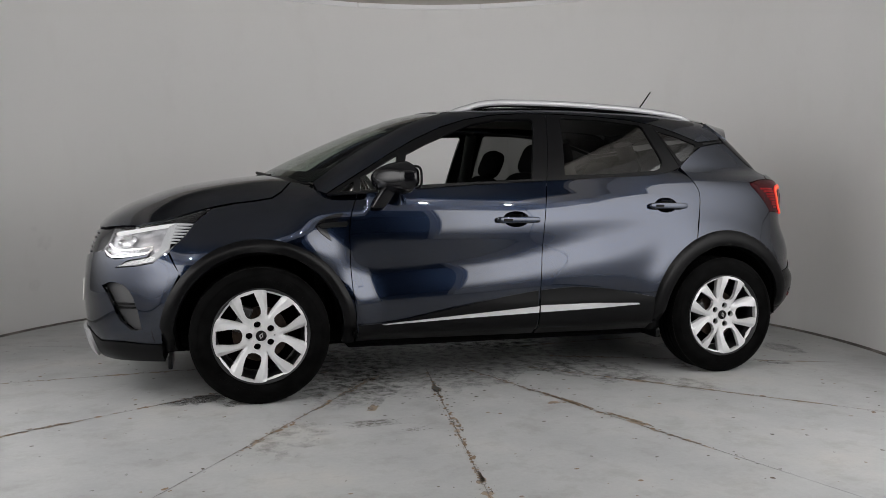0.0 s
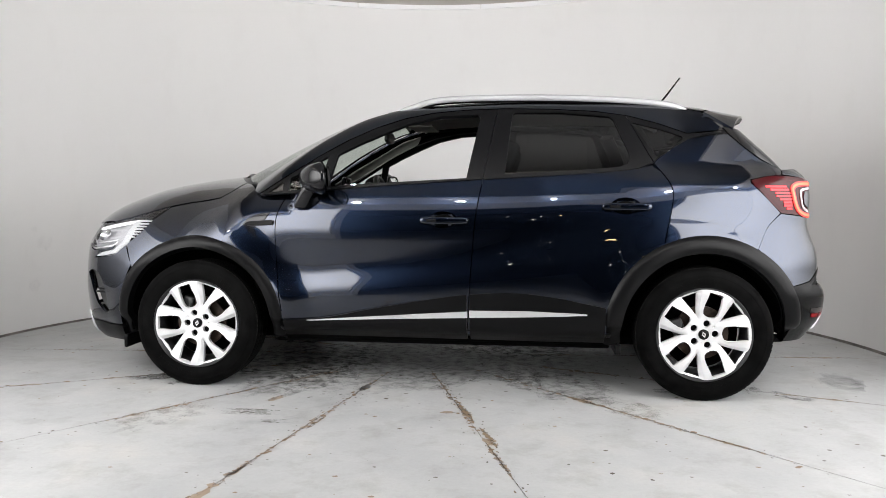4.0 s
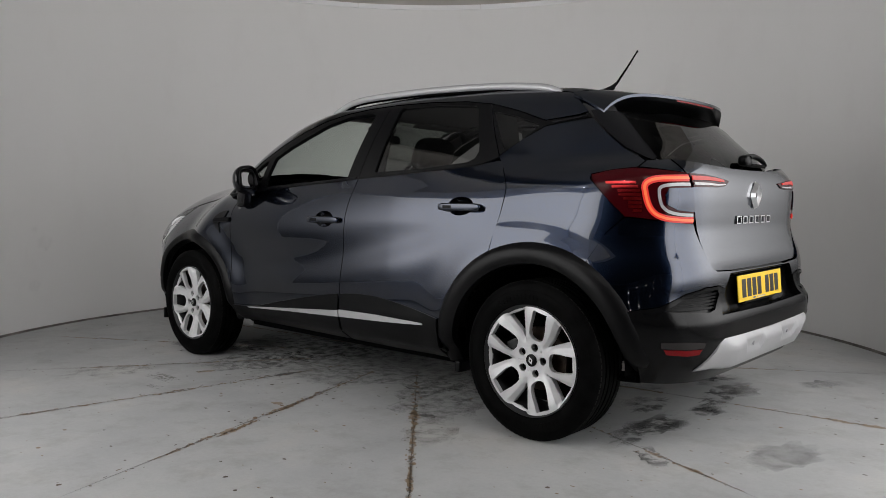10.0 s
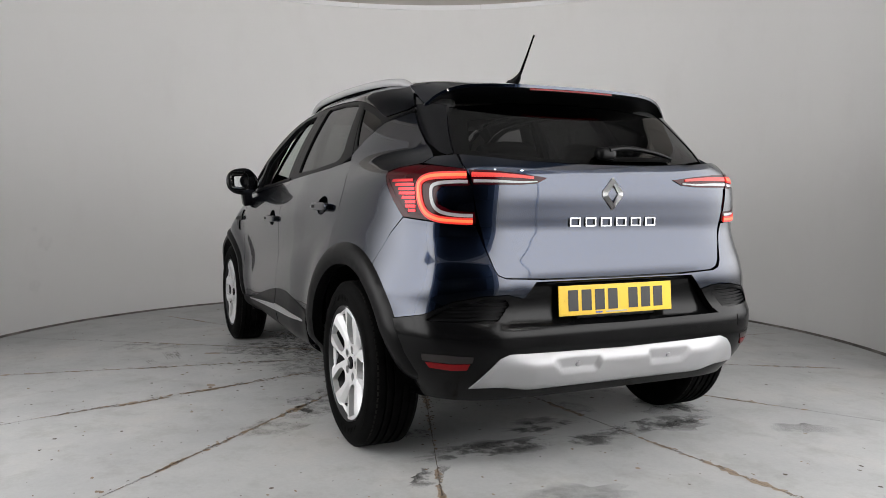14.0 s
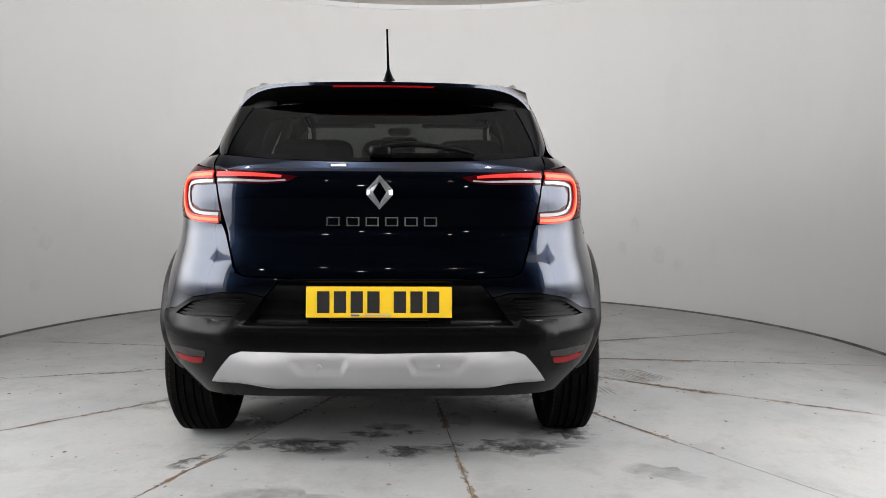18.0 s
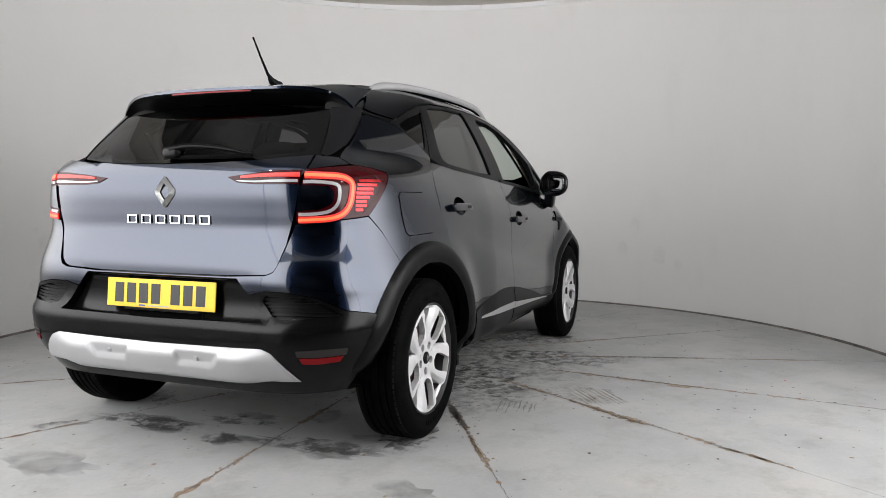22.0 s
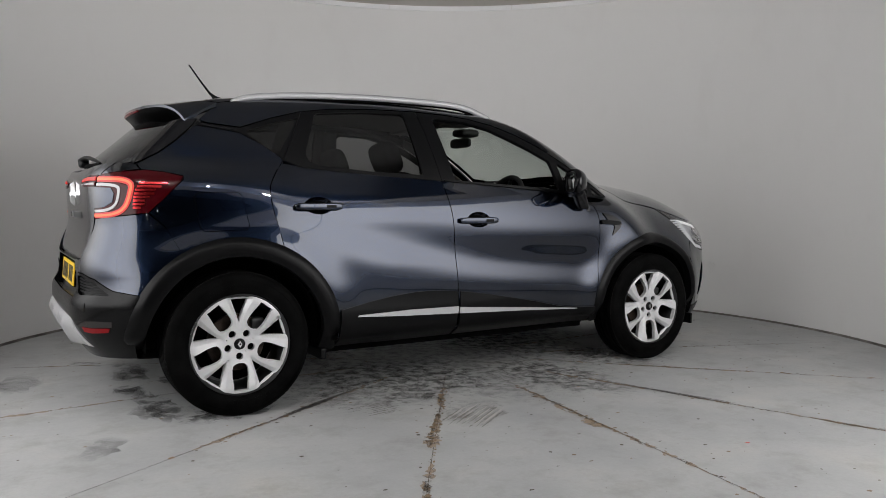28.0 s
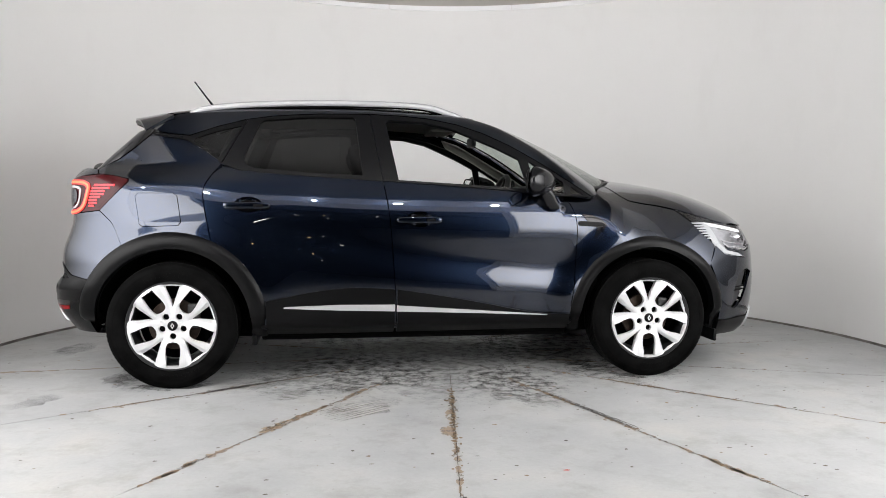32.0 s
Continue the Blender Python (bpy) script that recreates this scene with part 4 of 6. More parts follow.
GL_Q = [(-0.965, 1.412), (-1.085, 1.232), (-1.115, 1.238), (-1.225, 1.325), (-1.22, 1.337), (-1.10, 1.378)]
B_TOP, C_TOP = (-0.272, 1.489), (-0.938, 1.449)
FR_F = belt_run(-0.205, 0.83, 10) + [(0.99, 1.028)] + TOPLINE[1:8] + [B_TOP]
FR_R = [B_TOP, (-0.30, 1.49), (-0.55, 1.486), (-0.78, 1.472), C_TOP] + belt_run(-1.07, -0.205, 10)
FR_Q = [C_TOP, (-1.10, 1.405), (-1.25, 1.352), (-1.40, 1.367), (-1.442, 1.378), (-1.457, 1.358), (-1.40, 1.351), (-1.26, 1.327), (-1.16, 1.270), (-1.085, 1.214), (-1.072, 1.200)]
for i, f in enumerate((False, True)):
    fr = panel("window_frame", g_up, "side", [FR_F, GL_F, GL_A, GL_T], M_TRIM, FRONT_DOOR[i], flip=f, off=-0.002, depth=0.022, step=0.03, gap=0.0015, label="satin black window frame")
    # the front windows are wound down: a rim of glass shows in the slot
    panel("lowered_window", g_up, "side", [(-0.118, 1.112), (-0.118, 1.120), (0.34, 1.094), (0.59, 1.081), (0.59, 1.073), (0.34, 1.086)], M_CLEAR, FRONT_DOOR[i], flip=f, off=-0.016, depth=0.004, gap=0, label="clear side window wound down into the door")
    panel("mirror_window", g_up, "side", GL_A, M_CLEAR, FRONT_DOOR[i], flip=f, off=-0.010, depth=0, gap=-0.004)
    panel("corner_window", g_up, "side", GL_T, M_TINT, FRONT_DOOR[i], flip=f, off=-0.008, depth=0, gap=-0.003, label="small dark triangular corner pane")
    fr = panel("window_frame", g_up, "side", [FR_R, GL_R], M_TRIM, REAR_DOOR[i], flip=f, off=-0.002, depth=0.022, step=0.03, gap=0.0015, label="satin black window frame")
    panel("rear_side_window", g_up, "side", GL_R, M_TINT, REAR_DOOR[i], flip=f, off=-0.010, depth=0, gap=-0.004, label="dark tinted side window")
    fr = panel("quarter_frame", g_up, "side", [FR_Q, GL_Q], M_TRIM, QUARTER[i], flip=f, off=-0.002, depth=0.012, step=0.025, gap=0.0015, label="satin black quarter window frame")
    panel("quarter_window", g_up, "side", GL_Q, M_TINT, QUARTER[i], flip=f, off=-0.007, depth=0, gap=-0.003, label="dark tinted quarter window")
    panel("ribbed_insert", g_up, "side", [(-1.28, 1.345), (-1.36, 1.356), (-1.43, 1.367), (-1.44, 1.360), (-1.39, 1.353), (-1.29, 1.338)], M_GLOSS, QUARTER[i], flip=f, off=0.0, depth=0.004, step=0.02, gap=0)
    # bright seal under the side windows
    panel("window_seal", g_up, "side", belt_run(-0.19, 0.66, 10, 0.002) + belt_run(0.66, -0.19, 10, 0.012), M_CLAD, FRONT_DOOR[i], flip=f, off=0.004, depth=0.008, step=0.03, gap=0)

# ---- rear end ----
TG = [("rear", 0.0, 1.142), ("rear", 0.20, 1.144), ("rear", 0.40, 1.153), ("rear", 0.585, 1.172), ("rear", 0.579, 1.09), ("rear", 0.557, 0.955), ("rear", 0.531, 0.84), ("rear", 0.508, 0.765), ("rear", 0.495, 0.744), ("rear", 0.468, 0.732),
      ("rear", 0.30, 0.724), ("rear", 0.0, 0.722)]


def symr(half, g=None, mode="round_rear"):
    a = to_round(g or g_low, mode, half)
    return a + [(-u, v) for u, v in a[::-1] if abs(u) > 1e-6]


def crease(u, v):
    """The tailgate is drawn in below its ledge."""
    d = np.clip(0.872 - v, 0, 0.16)
    return -0.15 * d * d / (d + 0.02) * np.exp(-(u / 0.62) ** 6)


tailgate = panel("tailgate", g_low, "round_rear", symr(TG), M_PAINT, car, step=0.02, gap=0.001, shape=crease, label="blue tailgate")
panel("inner_shell", g_low, "round_rear", symr([("rear", 0.0, 1.15), ("rear", 0.6, 1.15), ("side", -1.66, 1.10), ("side", -1.60, 0.80), ("side", -1.72, 0.50), ("side", -1.75, 0.30), ("rear", 0.0, 0.30)]),
      M_INNER, car, off=-0.055, depth=0, gap=0, step=0.05)
# rear screen, wide black glass with its border
RG = [("rear", 0.0, 1.146), ("rear", 0.20, 1.148), ("rear", 0.40, 1.157), ("rear", 0.575, 1.177), ("rear", 0.562, 1.25), ("rear", 0.535, 1.33), ("rear", 0.51, 1.375), ("rear", 0.25, 1.40), ("rear", 0.0, 1.405)]
RGi = [("rear", 0.0, 1.165), ("rear", 0.25, 1.168), ("rear", 0.40, 1.180), ("rear", 0.515, 1.196), ("rear", 0.495, 1.25), ("rear", 0.465, 1.315), ("rear", 0.30, 1.335), ("rear", 0.0, 1.345)]
rg = panel("rear_screen", g_up, "round_rear", symr(RG, g_up), M_REAR, tailgate, off=-0.004, depth=0, step=0.04, gap=0.002, label="dark tinted rear screen")
panel("black_border", g_up, "round_rear", [symr(RG, g_up), symr(RGi, g_up)], M_GLOSS, rg, off=-0.006, depth=0.004, step=0.03, gap=0.002)

# bumper: painted upper part, black lower part, silver skid plate
BU = [("rear", 0.0, 0.717), ("rear", 0.30, 0.719), ("rear", 0.47, 0.728), ("rear", 0.499, 0.740), ("rear", 0.512, 0.763), ("rear", 0.535, 0.84), ("rear", 0.560, 0.915), ("rear", 0.70, 0.93), ("side", -1.696, 0.942), ("side", -1.63, 0.88), ("side", -1.572, 0.768),
      ("side", -1.64, 0.70), ("side", -1.695, 0.63), ("side", -1.722, 0.580), ("rear", 0.740, 0.604), ("rear", 0.66, 0.651), ("rear", 0.56, 0.670), ("rear", 0.465, 0.671), ("rear", 0.40, 0.655), ("rear", 0.352, 0.7125), ("rear", 0.0, 0.7125)]
RECESS = [("rear", 0.0, 0.712), ("rear", 0.345, 0.712), ("rear", 0.475, 0.556), ("rear", 0.0, 0.549)]
VENT = [("rear", 0.735, 0.585), ("rear", 0.66, 0.635), ("rear", 0.56, 0.655), ("rear", 0.475, 0.655), ("rear", 0.462, 0.635), ("rear", 0.507, 0.58), ("rear", 0.55, 0.572)]
rec, vent_l = symr(RECESS), to_round(g_low, "round_rear", VENT)
vent_r = [(-u, v) for u, v in vent_l[::-1]]
bumper = panel("rear_bumper", g_low, "round_rear", symr(BU), M_PAINT, car, step=0.03, gap=0.001, label="blue upper rear bumper")
BL = [("rear", 0.0, 0.549), ("rear", 0.475, 0.556), ("rear", 0.402, 0.6535), ("rear", 0.465, 0.6695), ("rear", 0.56, 0.6685), ("rear", 0.66, 0.6495), ("rear", 0.740, 0.6025), ("side", -1.7225, 0.5785), ("side", -1.741, 0.532), ("side", -1.758, 0.44), ("side", -1.755, 0.34), ("side", -1.74, 0.285), ("rear", 0.74, 0.29), ("rear", 0.0, 0.285)]
low = panel("lower_bumper", g_low, "round_rear", [symr(BL), vent_l, vent_r], M_BUMPER, car, off=0.004, depth=0.05, step=0.03, gap=0.0005, label="black plastic lower rear bumper")


pr = panel("plate_recess", g_low, "round_rear", rec, M_BUMPER, low, off=-0.004, depth=0.0, gap=-0.004, step=0.02, shape=lambda u, v: -0.028 * np.clip(np.minimum(0.715 - v, v - 0.545) / 0.02, 0, 1), label="black plate recess")
for lp, f in ((vent_l, False), (vent_r, True)):
    vt = panel("corner_vent", g_low, "round_rear", lp, M_CLAD, low, off=-0.016, depth=0.0, gap=-0.004, step=0.03, label="black slatted corner vent")
    us, vs = [u for u, v in lp], [v for u, v in lp]
    for k in range(5):
        z = min(vs) + 0.012 + (max(vs) - min(vs) - 0.02) * (k + 0.5) / 5
        xs = []
        n = len(lp)
        for i in range(n):
            (u1, v1), (u2, v2) = lp[i], lp[(i + 1) % n]
            if (v1 > z) != (v2 > z):
                xs.append(u1 + (u2 - u1) * (z - v1) / (v2 - v1))
        if len(xs) >= 2 and max(xs) - min(xs) > 0.03:
            panel("slat", g_low, "round_rear", [(min(xs), z - 0.0035), (max(xs), z - 0.0035), (max(xs), z + 0.0035), (min(xs), z + 0.0035)], M_TRIM, vt, off=-0.004, depth=0.012, gap=0, step=0.05)
SK = [("rear", 0.0, 0.458), ("rear", 0.30, 0.462), ("rear", 0.475, 0.466), ("rear", 0.512, 0.452), ("rear", 0.560, 0.395), ("rear", 0.598, 0.335), ("rear", 0.30, 0.326), ("rear", 0.0, 0.322)]


def skid_shape(u, v):
    au = np.abs(u)
    top = np.clip((0.462 - v) / 0.012, 0, 1)
    step_z = 0.442 - 0.035 * (smooth01((au - 0.115) / 0.03) - smooth01((au - 0.30) / 0.04))
    ends = 1 - 0.75 * smooth01((au - 0.40) / 0.16)
    return ends * 0.016 * top + ends * 0.014 * np.clip((step_z - v) / 0.010, 0, 1) - 0.03 * np.clip((0.35 - v) / 0.03, 0, 1)


skid = panel("skid_plate", g_low, "round_rear", symr(SK), M_SILVER, car, off=0.004, depth=0.035, gap=0, step=0.012, shape=skid_shape, label="satin silver rear skid plate")
# ---- wheels ----
def wheel_face():
    """The cast face: rim ring, ten blades and the gaps between them, as one sheet in x, z with its dish along y."""
    outer = arc(0, 0, 0.234, 0, 360, 90)[:-1]
    loops = [outer]
    for k in range(5):
        c = 90 - 90 + 270 + 72 * k
        a = []
        for r, h in ((0.216, 9.0), (0.185, 11.0), (0.155, 14.6), (0.125, 18.0), (0.106, 18.0), (0.094, 12.0)):
            a.append((r, c - h))
        b = [(r, 2 * c - g) for r, g in a[::-1]]
        loops.append([(r * math.cos(radians(g)), r * math.sin(radians(g))) for r, g in a + [(0.088, c)] + b])
        c += 36
        a = [(0.215, c - 10.6), (0.17, c - 7.8), (0.135, c - 4.4), (0.104, c - 0.9)]
        b = [(r, 2 * c - g) for r, g in a[::-1]]
        loops.append([(r * math.cos(radians(g)), r * math.sin(radians(g))) for r, g in a + b])
    for k in range(5):
        a = radians(270 + 72 * k)
        loops.append([(0.057 * math.cos(a) + 0.0170 * math.cos(radians(20 * j)), 0.057 * math.sin(a) + 0.0170 * math.sin(radians(20 * j))) for j in range(18)])
    return loops


WHEEL_LOOPS = wheel_face()


def build_wheel(f):
    """A wheel about its own centre; its outer face looks to +y (left) or -y (right)."""
    s = -1 if f else 1
    w = new("wheel")
    w.parent = car
    w["label"] = "silver ten-blade alloy wheel with black tyre"
    # tyre
    prof = [(0.232, 0.085), (0.240, 0.098), (0.262, 0.104), (0.285, 0.106), (0.305, 0.101), (0.320, 0.094), (0.3335, 0.083), (0.337, 0.072)]
    for g in (0.048, 0.018, -0.018, -0.048):
        prof += [(0.337, g + 0.005), (0.3295, g + 0.004), (0.3295, g - 0.004), (0.337, g - 0.005)]
    prof += [(0.337, -0.072), (0.3335, -0.083), (0.320, -0.094), (0.285, -0.106), (0.240, -0.098), (0.225, -0.085)]
    bm = bmesh.new()
    lathe(bm, prof, 96)
    tyre = part("tyre", bm, M_RUBBER, w, "black rubber tyre", smooth=35)
    # tread blocks on both shoulders and the ribs' sipes
    for y in (0.077, -0.077):
        bm = bmesh.new()
        for k in range(84):
            box(bm, (0.3310, y * 0.96, 0), (0.0095, 0.016, 0.0175), m=Matrix.Rotation(2 * math.pi * k / 84, 4, "Y"))
        part("tread", bm, M_TREAD, tyre)["kind"] = "stuff"
    bm = bmesh.new()
    lathe(bm, [(0.2415, 0.0995), (0.2435, 0.1005), (0.2455, 0.1)], 72)
    lathe(bm, [(0.296, 0.1042), (0.2985, 0.1052), (0.301, 0.1038)], 72)
    part("sidewall_rib", bm, M_RUBBER, tyre, smooth=60)
    # faint raised lettering on the sidewall, as plain bars
    for base in (60, 240):
        bm = bmesh.new()
        for k in range(11):
            box(bm, (0.271, 0.1056, 0), (0.020 if k % 3 else 0.026, 0.0016, 0.010), m=Matrix.Rotation(radians(base + 4.2 * k), 4, "Y"))
        part("sidewall_lettering", bm, M_RUBBER, tyre)["kind"] = "stuff"
    # barrel and rim lip
    bm = bmesh.new()
    lathe(bm, [(0.234, 0.092), (0.2365, 0.098), (0.234, 0.100), (0.230, 0.096), (0.224, 0.086), (0.212, 0.070), (0.208, 0.02), (0.205, -0.06), (0.222, -0.09)], 72)
    part("rim_barrel", bm, M_ALLOY_IN, w, "grey inner rim", smooth=35)
    # face
    uv, tri = triangulate(WHEEL_LOOPS, 0.0055)
    r, ang = np.hypot(uv[:, 0], uv[:, 1]), np.degrees(np.arctan2(uv[:, 1], uv[:, 0]))
    y = 0.074 + 0.018 * np.clip((r - 0.03) / 0.17, 0, 1) ** 1.4
    ph = ((ang - 270 + 36) % 72) - 36
    aph = np.abs(ph)
    w_in, w_out = np.interp(r, [0.06, 0.094, 0.125, 0.155, 0.216], [0, 12.0, 18.0, 14.6, 9.0]), 36 - np.interp(r, [0.06, 0.104, 0.135, 0.17, 0.215], [0, 0.9, 4.4, 7.8, 10.6])
    tt = np.clip((aph - w_in) / np.maximum(w_out - w_in, 1), 0, 1)
    grow = np.clip((r - 0.075) / 0.05, 0, 1) * np.clip((0.233 - r) / 0.022, 0, 1)
    y = y + grow * (0.006 - 0.008 * tt - 0.016 * np.clip((tt - 0.62) / 0.38, 0, 1))
    y = y - 0.011 * np.clip((0.125 - r) / 0.02, 0, 1) * np.clip((r - 0.030) / 0.03, 0, 1) * np.clip(1 - np.abs(aph - 36) * r / 0.013, 0, 1)
    p = np.stack([uv[:, 0], y, uv[:, 1]], 1)
    cnt = {}
    for t in tri:
        for i in range(3):
            cnt[(int(t[i]), int(t[(i + 1) % 3]))] = 1
    border = [e for e in cnt if (e[1], e[0]) not in cnt]
    bv = sorted({i for e in border for i in e})
    idx = {i: len(p) + k for k, i in enumerate(bv)}
    low = p[bv] - np.array([0, 0.024, 0])
    verts = np.vstack([p, p[bv], low])
    m = len(bv)
    faces = [tuple(int(i) for i in t) for t in tri] + [(idx[b], idx[a], idx[a] + m, idx[b] + m) for a, b in border]
    me = bpy.data.meshes.new("spokes")
    me.from_pydata(verts.tolist(), [], faces)
    bm = bmesh.new()
    bm.from_mesh(me)
    bpy.data.meshes.remove(me)
    part("spokes", bm, M_ALLOY, w, "silver alloy blades", smooth=13)
    # bolts, centre cap
    for k in range(5):
        a = radians(270 + 72 * k)
        c = (0.057 * math.cos(a), 0, 0.057 * math.sin(a))
        bm = bmesh.new()
        lathe(bm, [(0.0, 0.050), (0.0175, 0.050), (0.0177, 0.066)], 16)
        bmesh.ops.translate(bm, verts=bm.verts, vec=c)
        part("bolt_hole", bm, M_INNER, w, smooth=40)
        bm = bmesh.new()
        lathe(bm, [(0.0, 0.064), (0.005, 0.064), (0.0055, 0.066), (0.0085, 0.066), (0.0090, 0.052)], 12)
        bmesh.ops.translate(bm, verts=bm.verts, vec=c)
        part("wheel_bolt", bm, M_INNER, w)
    bm = bmesh.new()
    lathe(bm, [(0.0, 0.0835), (0.022, 0.0825), (0.026, 0.079), (0.026, 0.072)], 28)
    cap = part("centre_cap", bm, M_TRIM, w, "dark centre cap", smooth=40)
    bm = bmesh.new()
    vs = [bm.verts.new((x, 0.0842, z)) for x, z in ((0.0, 0.017), (0.011, 0.0), (0.0, -0.017), (-0.011, 0.0))]
    vi = [bm.verts.new((x, 0.0842, z)) for x, z in ((0.0, 0.007), (0.004, 0.0), (0.0, -0.007), (-0.004, 0.0))]
    for i in range(4):
        bm.faces.new((vs[i], vs[(i + 1) % 4], vi[(i + 1) % 4], vi[i]))
    part("badge", bm, M_CHROME, cap)
    # brake disc, caliper
    bm = bmesh.new()
    lathe(bm, [(0.045, 0.030), (0.075, 0.030), (0.078, 0.018), (0.135, 0.018), (0.135, -0.004), (0.07, -0.004)], 48)
    part("brake_disc", bm, M_RUST, w, "rust-tinged brake disc", smooth=35)
    part("brake_caliper", bm_box((0.10, 0.012, 0.045), (0.06, 0.06, 0.13), 0.012), M_FRAMEDARK, w)
    bm = bmesh.new()
    lathe(bm, [(0.0, -0.03), (0.19, -0.03), (0.19, -0.032)], 40)
    part("back_plate", bm, M_INNER, w)
    if f:
        for o in w.children_recursive:
            me = o.data
            if me.users > 0 and not me.get("flipped"):
                me.transform(Matrix.Diagonal((1, -1, 1, 1)))
                me.flip_normals()
                me["flipped"] = 1
    return w


wl = build_wheel(False)
wl.matrix_basis = pose(WB, 0.785, HUB_Z, 0, -18, 0)
copy_thing(wl, pose(-WB, 0.775, HUB_Z, 0, 21, 0))
wr = build_wheel(True)
wr.matrix_basis = pose(WB, -0.785, HUB_Z, 0, 0, 0)
copy_thing(wr, pose(-WB, -0.775, HUB_Z, 0, 0, 0))

# wheel housings and underside
for hx in (WB, -WB):
    for s in (1, -1):
        bm = bmesh.new()
        n = 28
        pa = [(hx + 0.405 * math.cos(radians(a)), HUB_Z + 0.405 * math.sin(radians(a))) for a in (-8 + 190 * k / n for k in range(n + 1))]
        r0 = [bm.verts.new((x, s * (0.80 + 0.055 * max(0.0, min(1.0, (z - 0.40) / 0.15))), z)) for x, z in pa]
        r1 = [bm.verts.new((x, s * 0.50, z)) for x, z in pa]
        for i in range(n):
            bm.faces.new((r0[i], r0[i + 1], r1[i + 1], r1[i]))
        bm.faces.new(r1)
        part("wheel_housing", bm, M_INNER, car, smooth=60)
part("floor_pan", bm_box((0.15, 0, 0.29), (3.1, 1.18, 0.10), 0.03), M_INNER, car, "black underside")
part("floor_pan", bm_box((0, 0, 0.290), (1.72, 1.52, 0.08), 0.03), M_INNER, car)
part("engine_block", bm_box((1.62, 0, 0.46), (0.7, 0.98, 0.5), 0.05), M_INNER, car)
part("bulkhead", bm_box((1.02, 0, 0.66), (0.06, 1.5, 0.72), 0.02), M_INNER, car)
part("boot_floor", bm_box((-1.50, 0, 0.52), (0.66, 0.98, 0.36), 0.03), M_INNER, car)
part("rear_axle", tube(bmesh.new(), [(-WB, -0.68, 0.33), (-WB + 0.12, -0.4, 0.27), (-WB + 0.12, 0.4, 0.27), (-WB, 0.68, 0.33)], 0.035, 10), M_INNER, car)
part("exhaust_box", bm_box((-1.66, -0.25, 0.31), (0.22, 0.5, 0.12), 0.05, 4), M_INNER, car, "plain black exhaust box")
# ---- handles, mirrors, rails, aerial ----
def stroke(path, w, n=5):
    """A band of width w along a curve, as an outline."""
    p = curve(path, n)
    l, r = [], []
    for i, a in enumerate(p):
        b, c = p[max(i - 1, 0)], p[min(i + 1, len(p) - 1)]
        d = (c[0] - b[0], c[1] - b[1])
        k = math.hypot(*d) or 1e-9
        wi = w[0] + (w[1] - w[0]) * i / (len(p) - 1) if isinstance(w, tuple) else w
        nx, nz = -d[1] / k * wi / 2, d[0] / k * wi / 2
        l.append((a[0] + nx, a[1] + nz)), r.append((a[0] - nx, a[1] - nz))
    return l + r[::-1]


def superell(bm, c, s, e=0.7, nu=28, nv=14, m=None):
    """A rounded block: e 1 is an ellipsoid, smaller is boxier."""
    def pw(v):
        return math.copysign(abs(v) ** e, v)
    grid = []
    for j in range(nv + 1):
        b = -math.pi / 2 + math.pi * j / nv
        grid.append([bm.verts.new((m or Matrix()) @ Vector((c[0] + s[0] / 2 * pw(math.cos(b)) * pw(math.cos(a)), c[1] + s[1] / 2 * pw(math.cos(b)) * pw(math.sin(a)), c[2] + s[2] / 2 * pw(math.sin(b)))))
                     for a in (2 * math.pi * i / nu for i in range(nu))])
    for j in range(nv):
        for i in range(nu):
            bm.faces.new((grid[j][i], grid[j][(i + 1) % nu], grid[j + 1][(i + 1) % nu], grid[j + 1][i]))
    bmesh.ops.remove_doubles(bm, verts=bm.verts, dist=1e-5)
    return bm


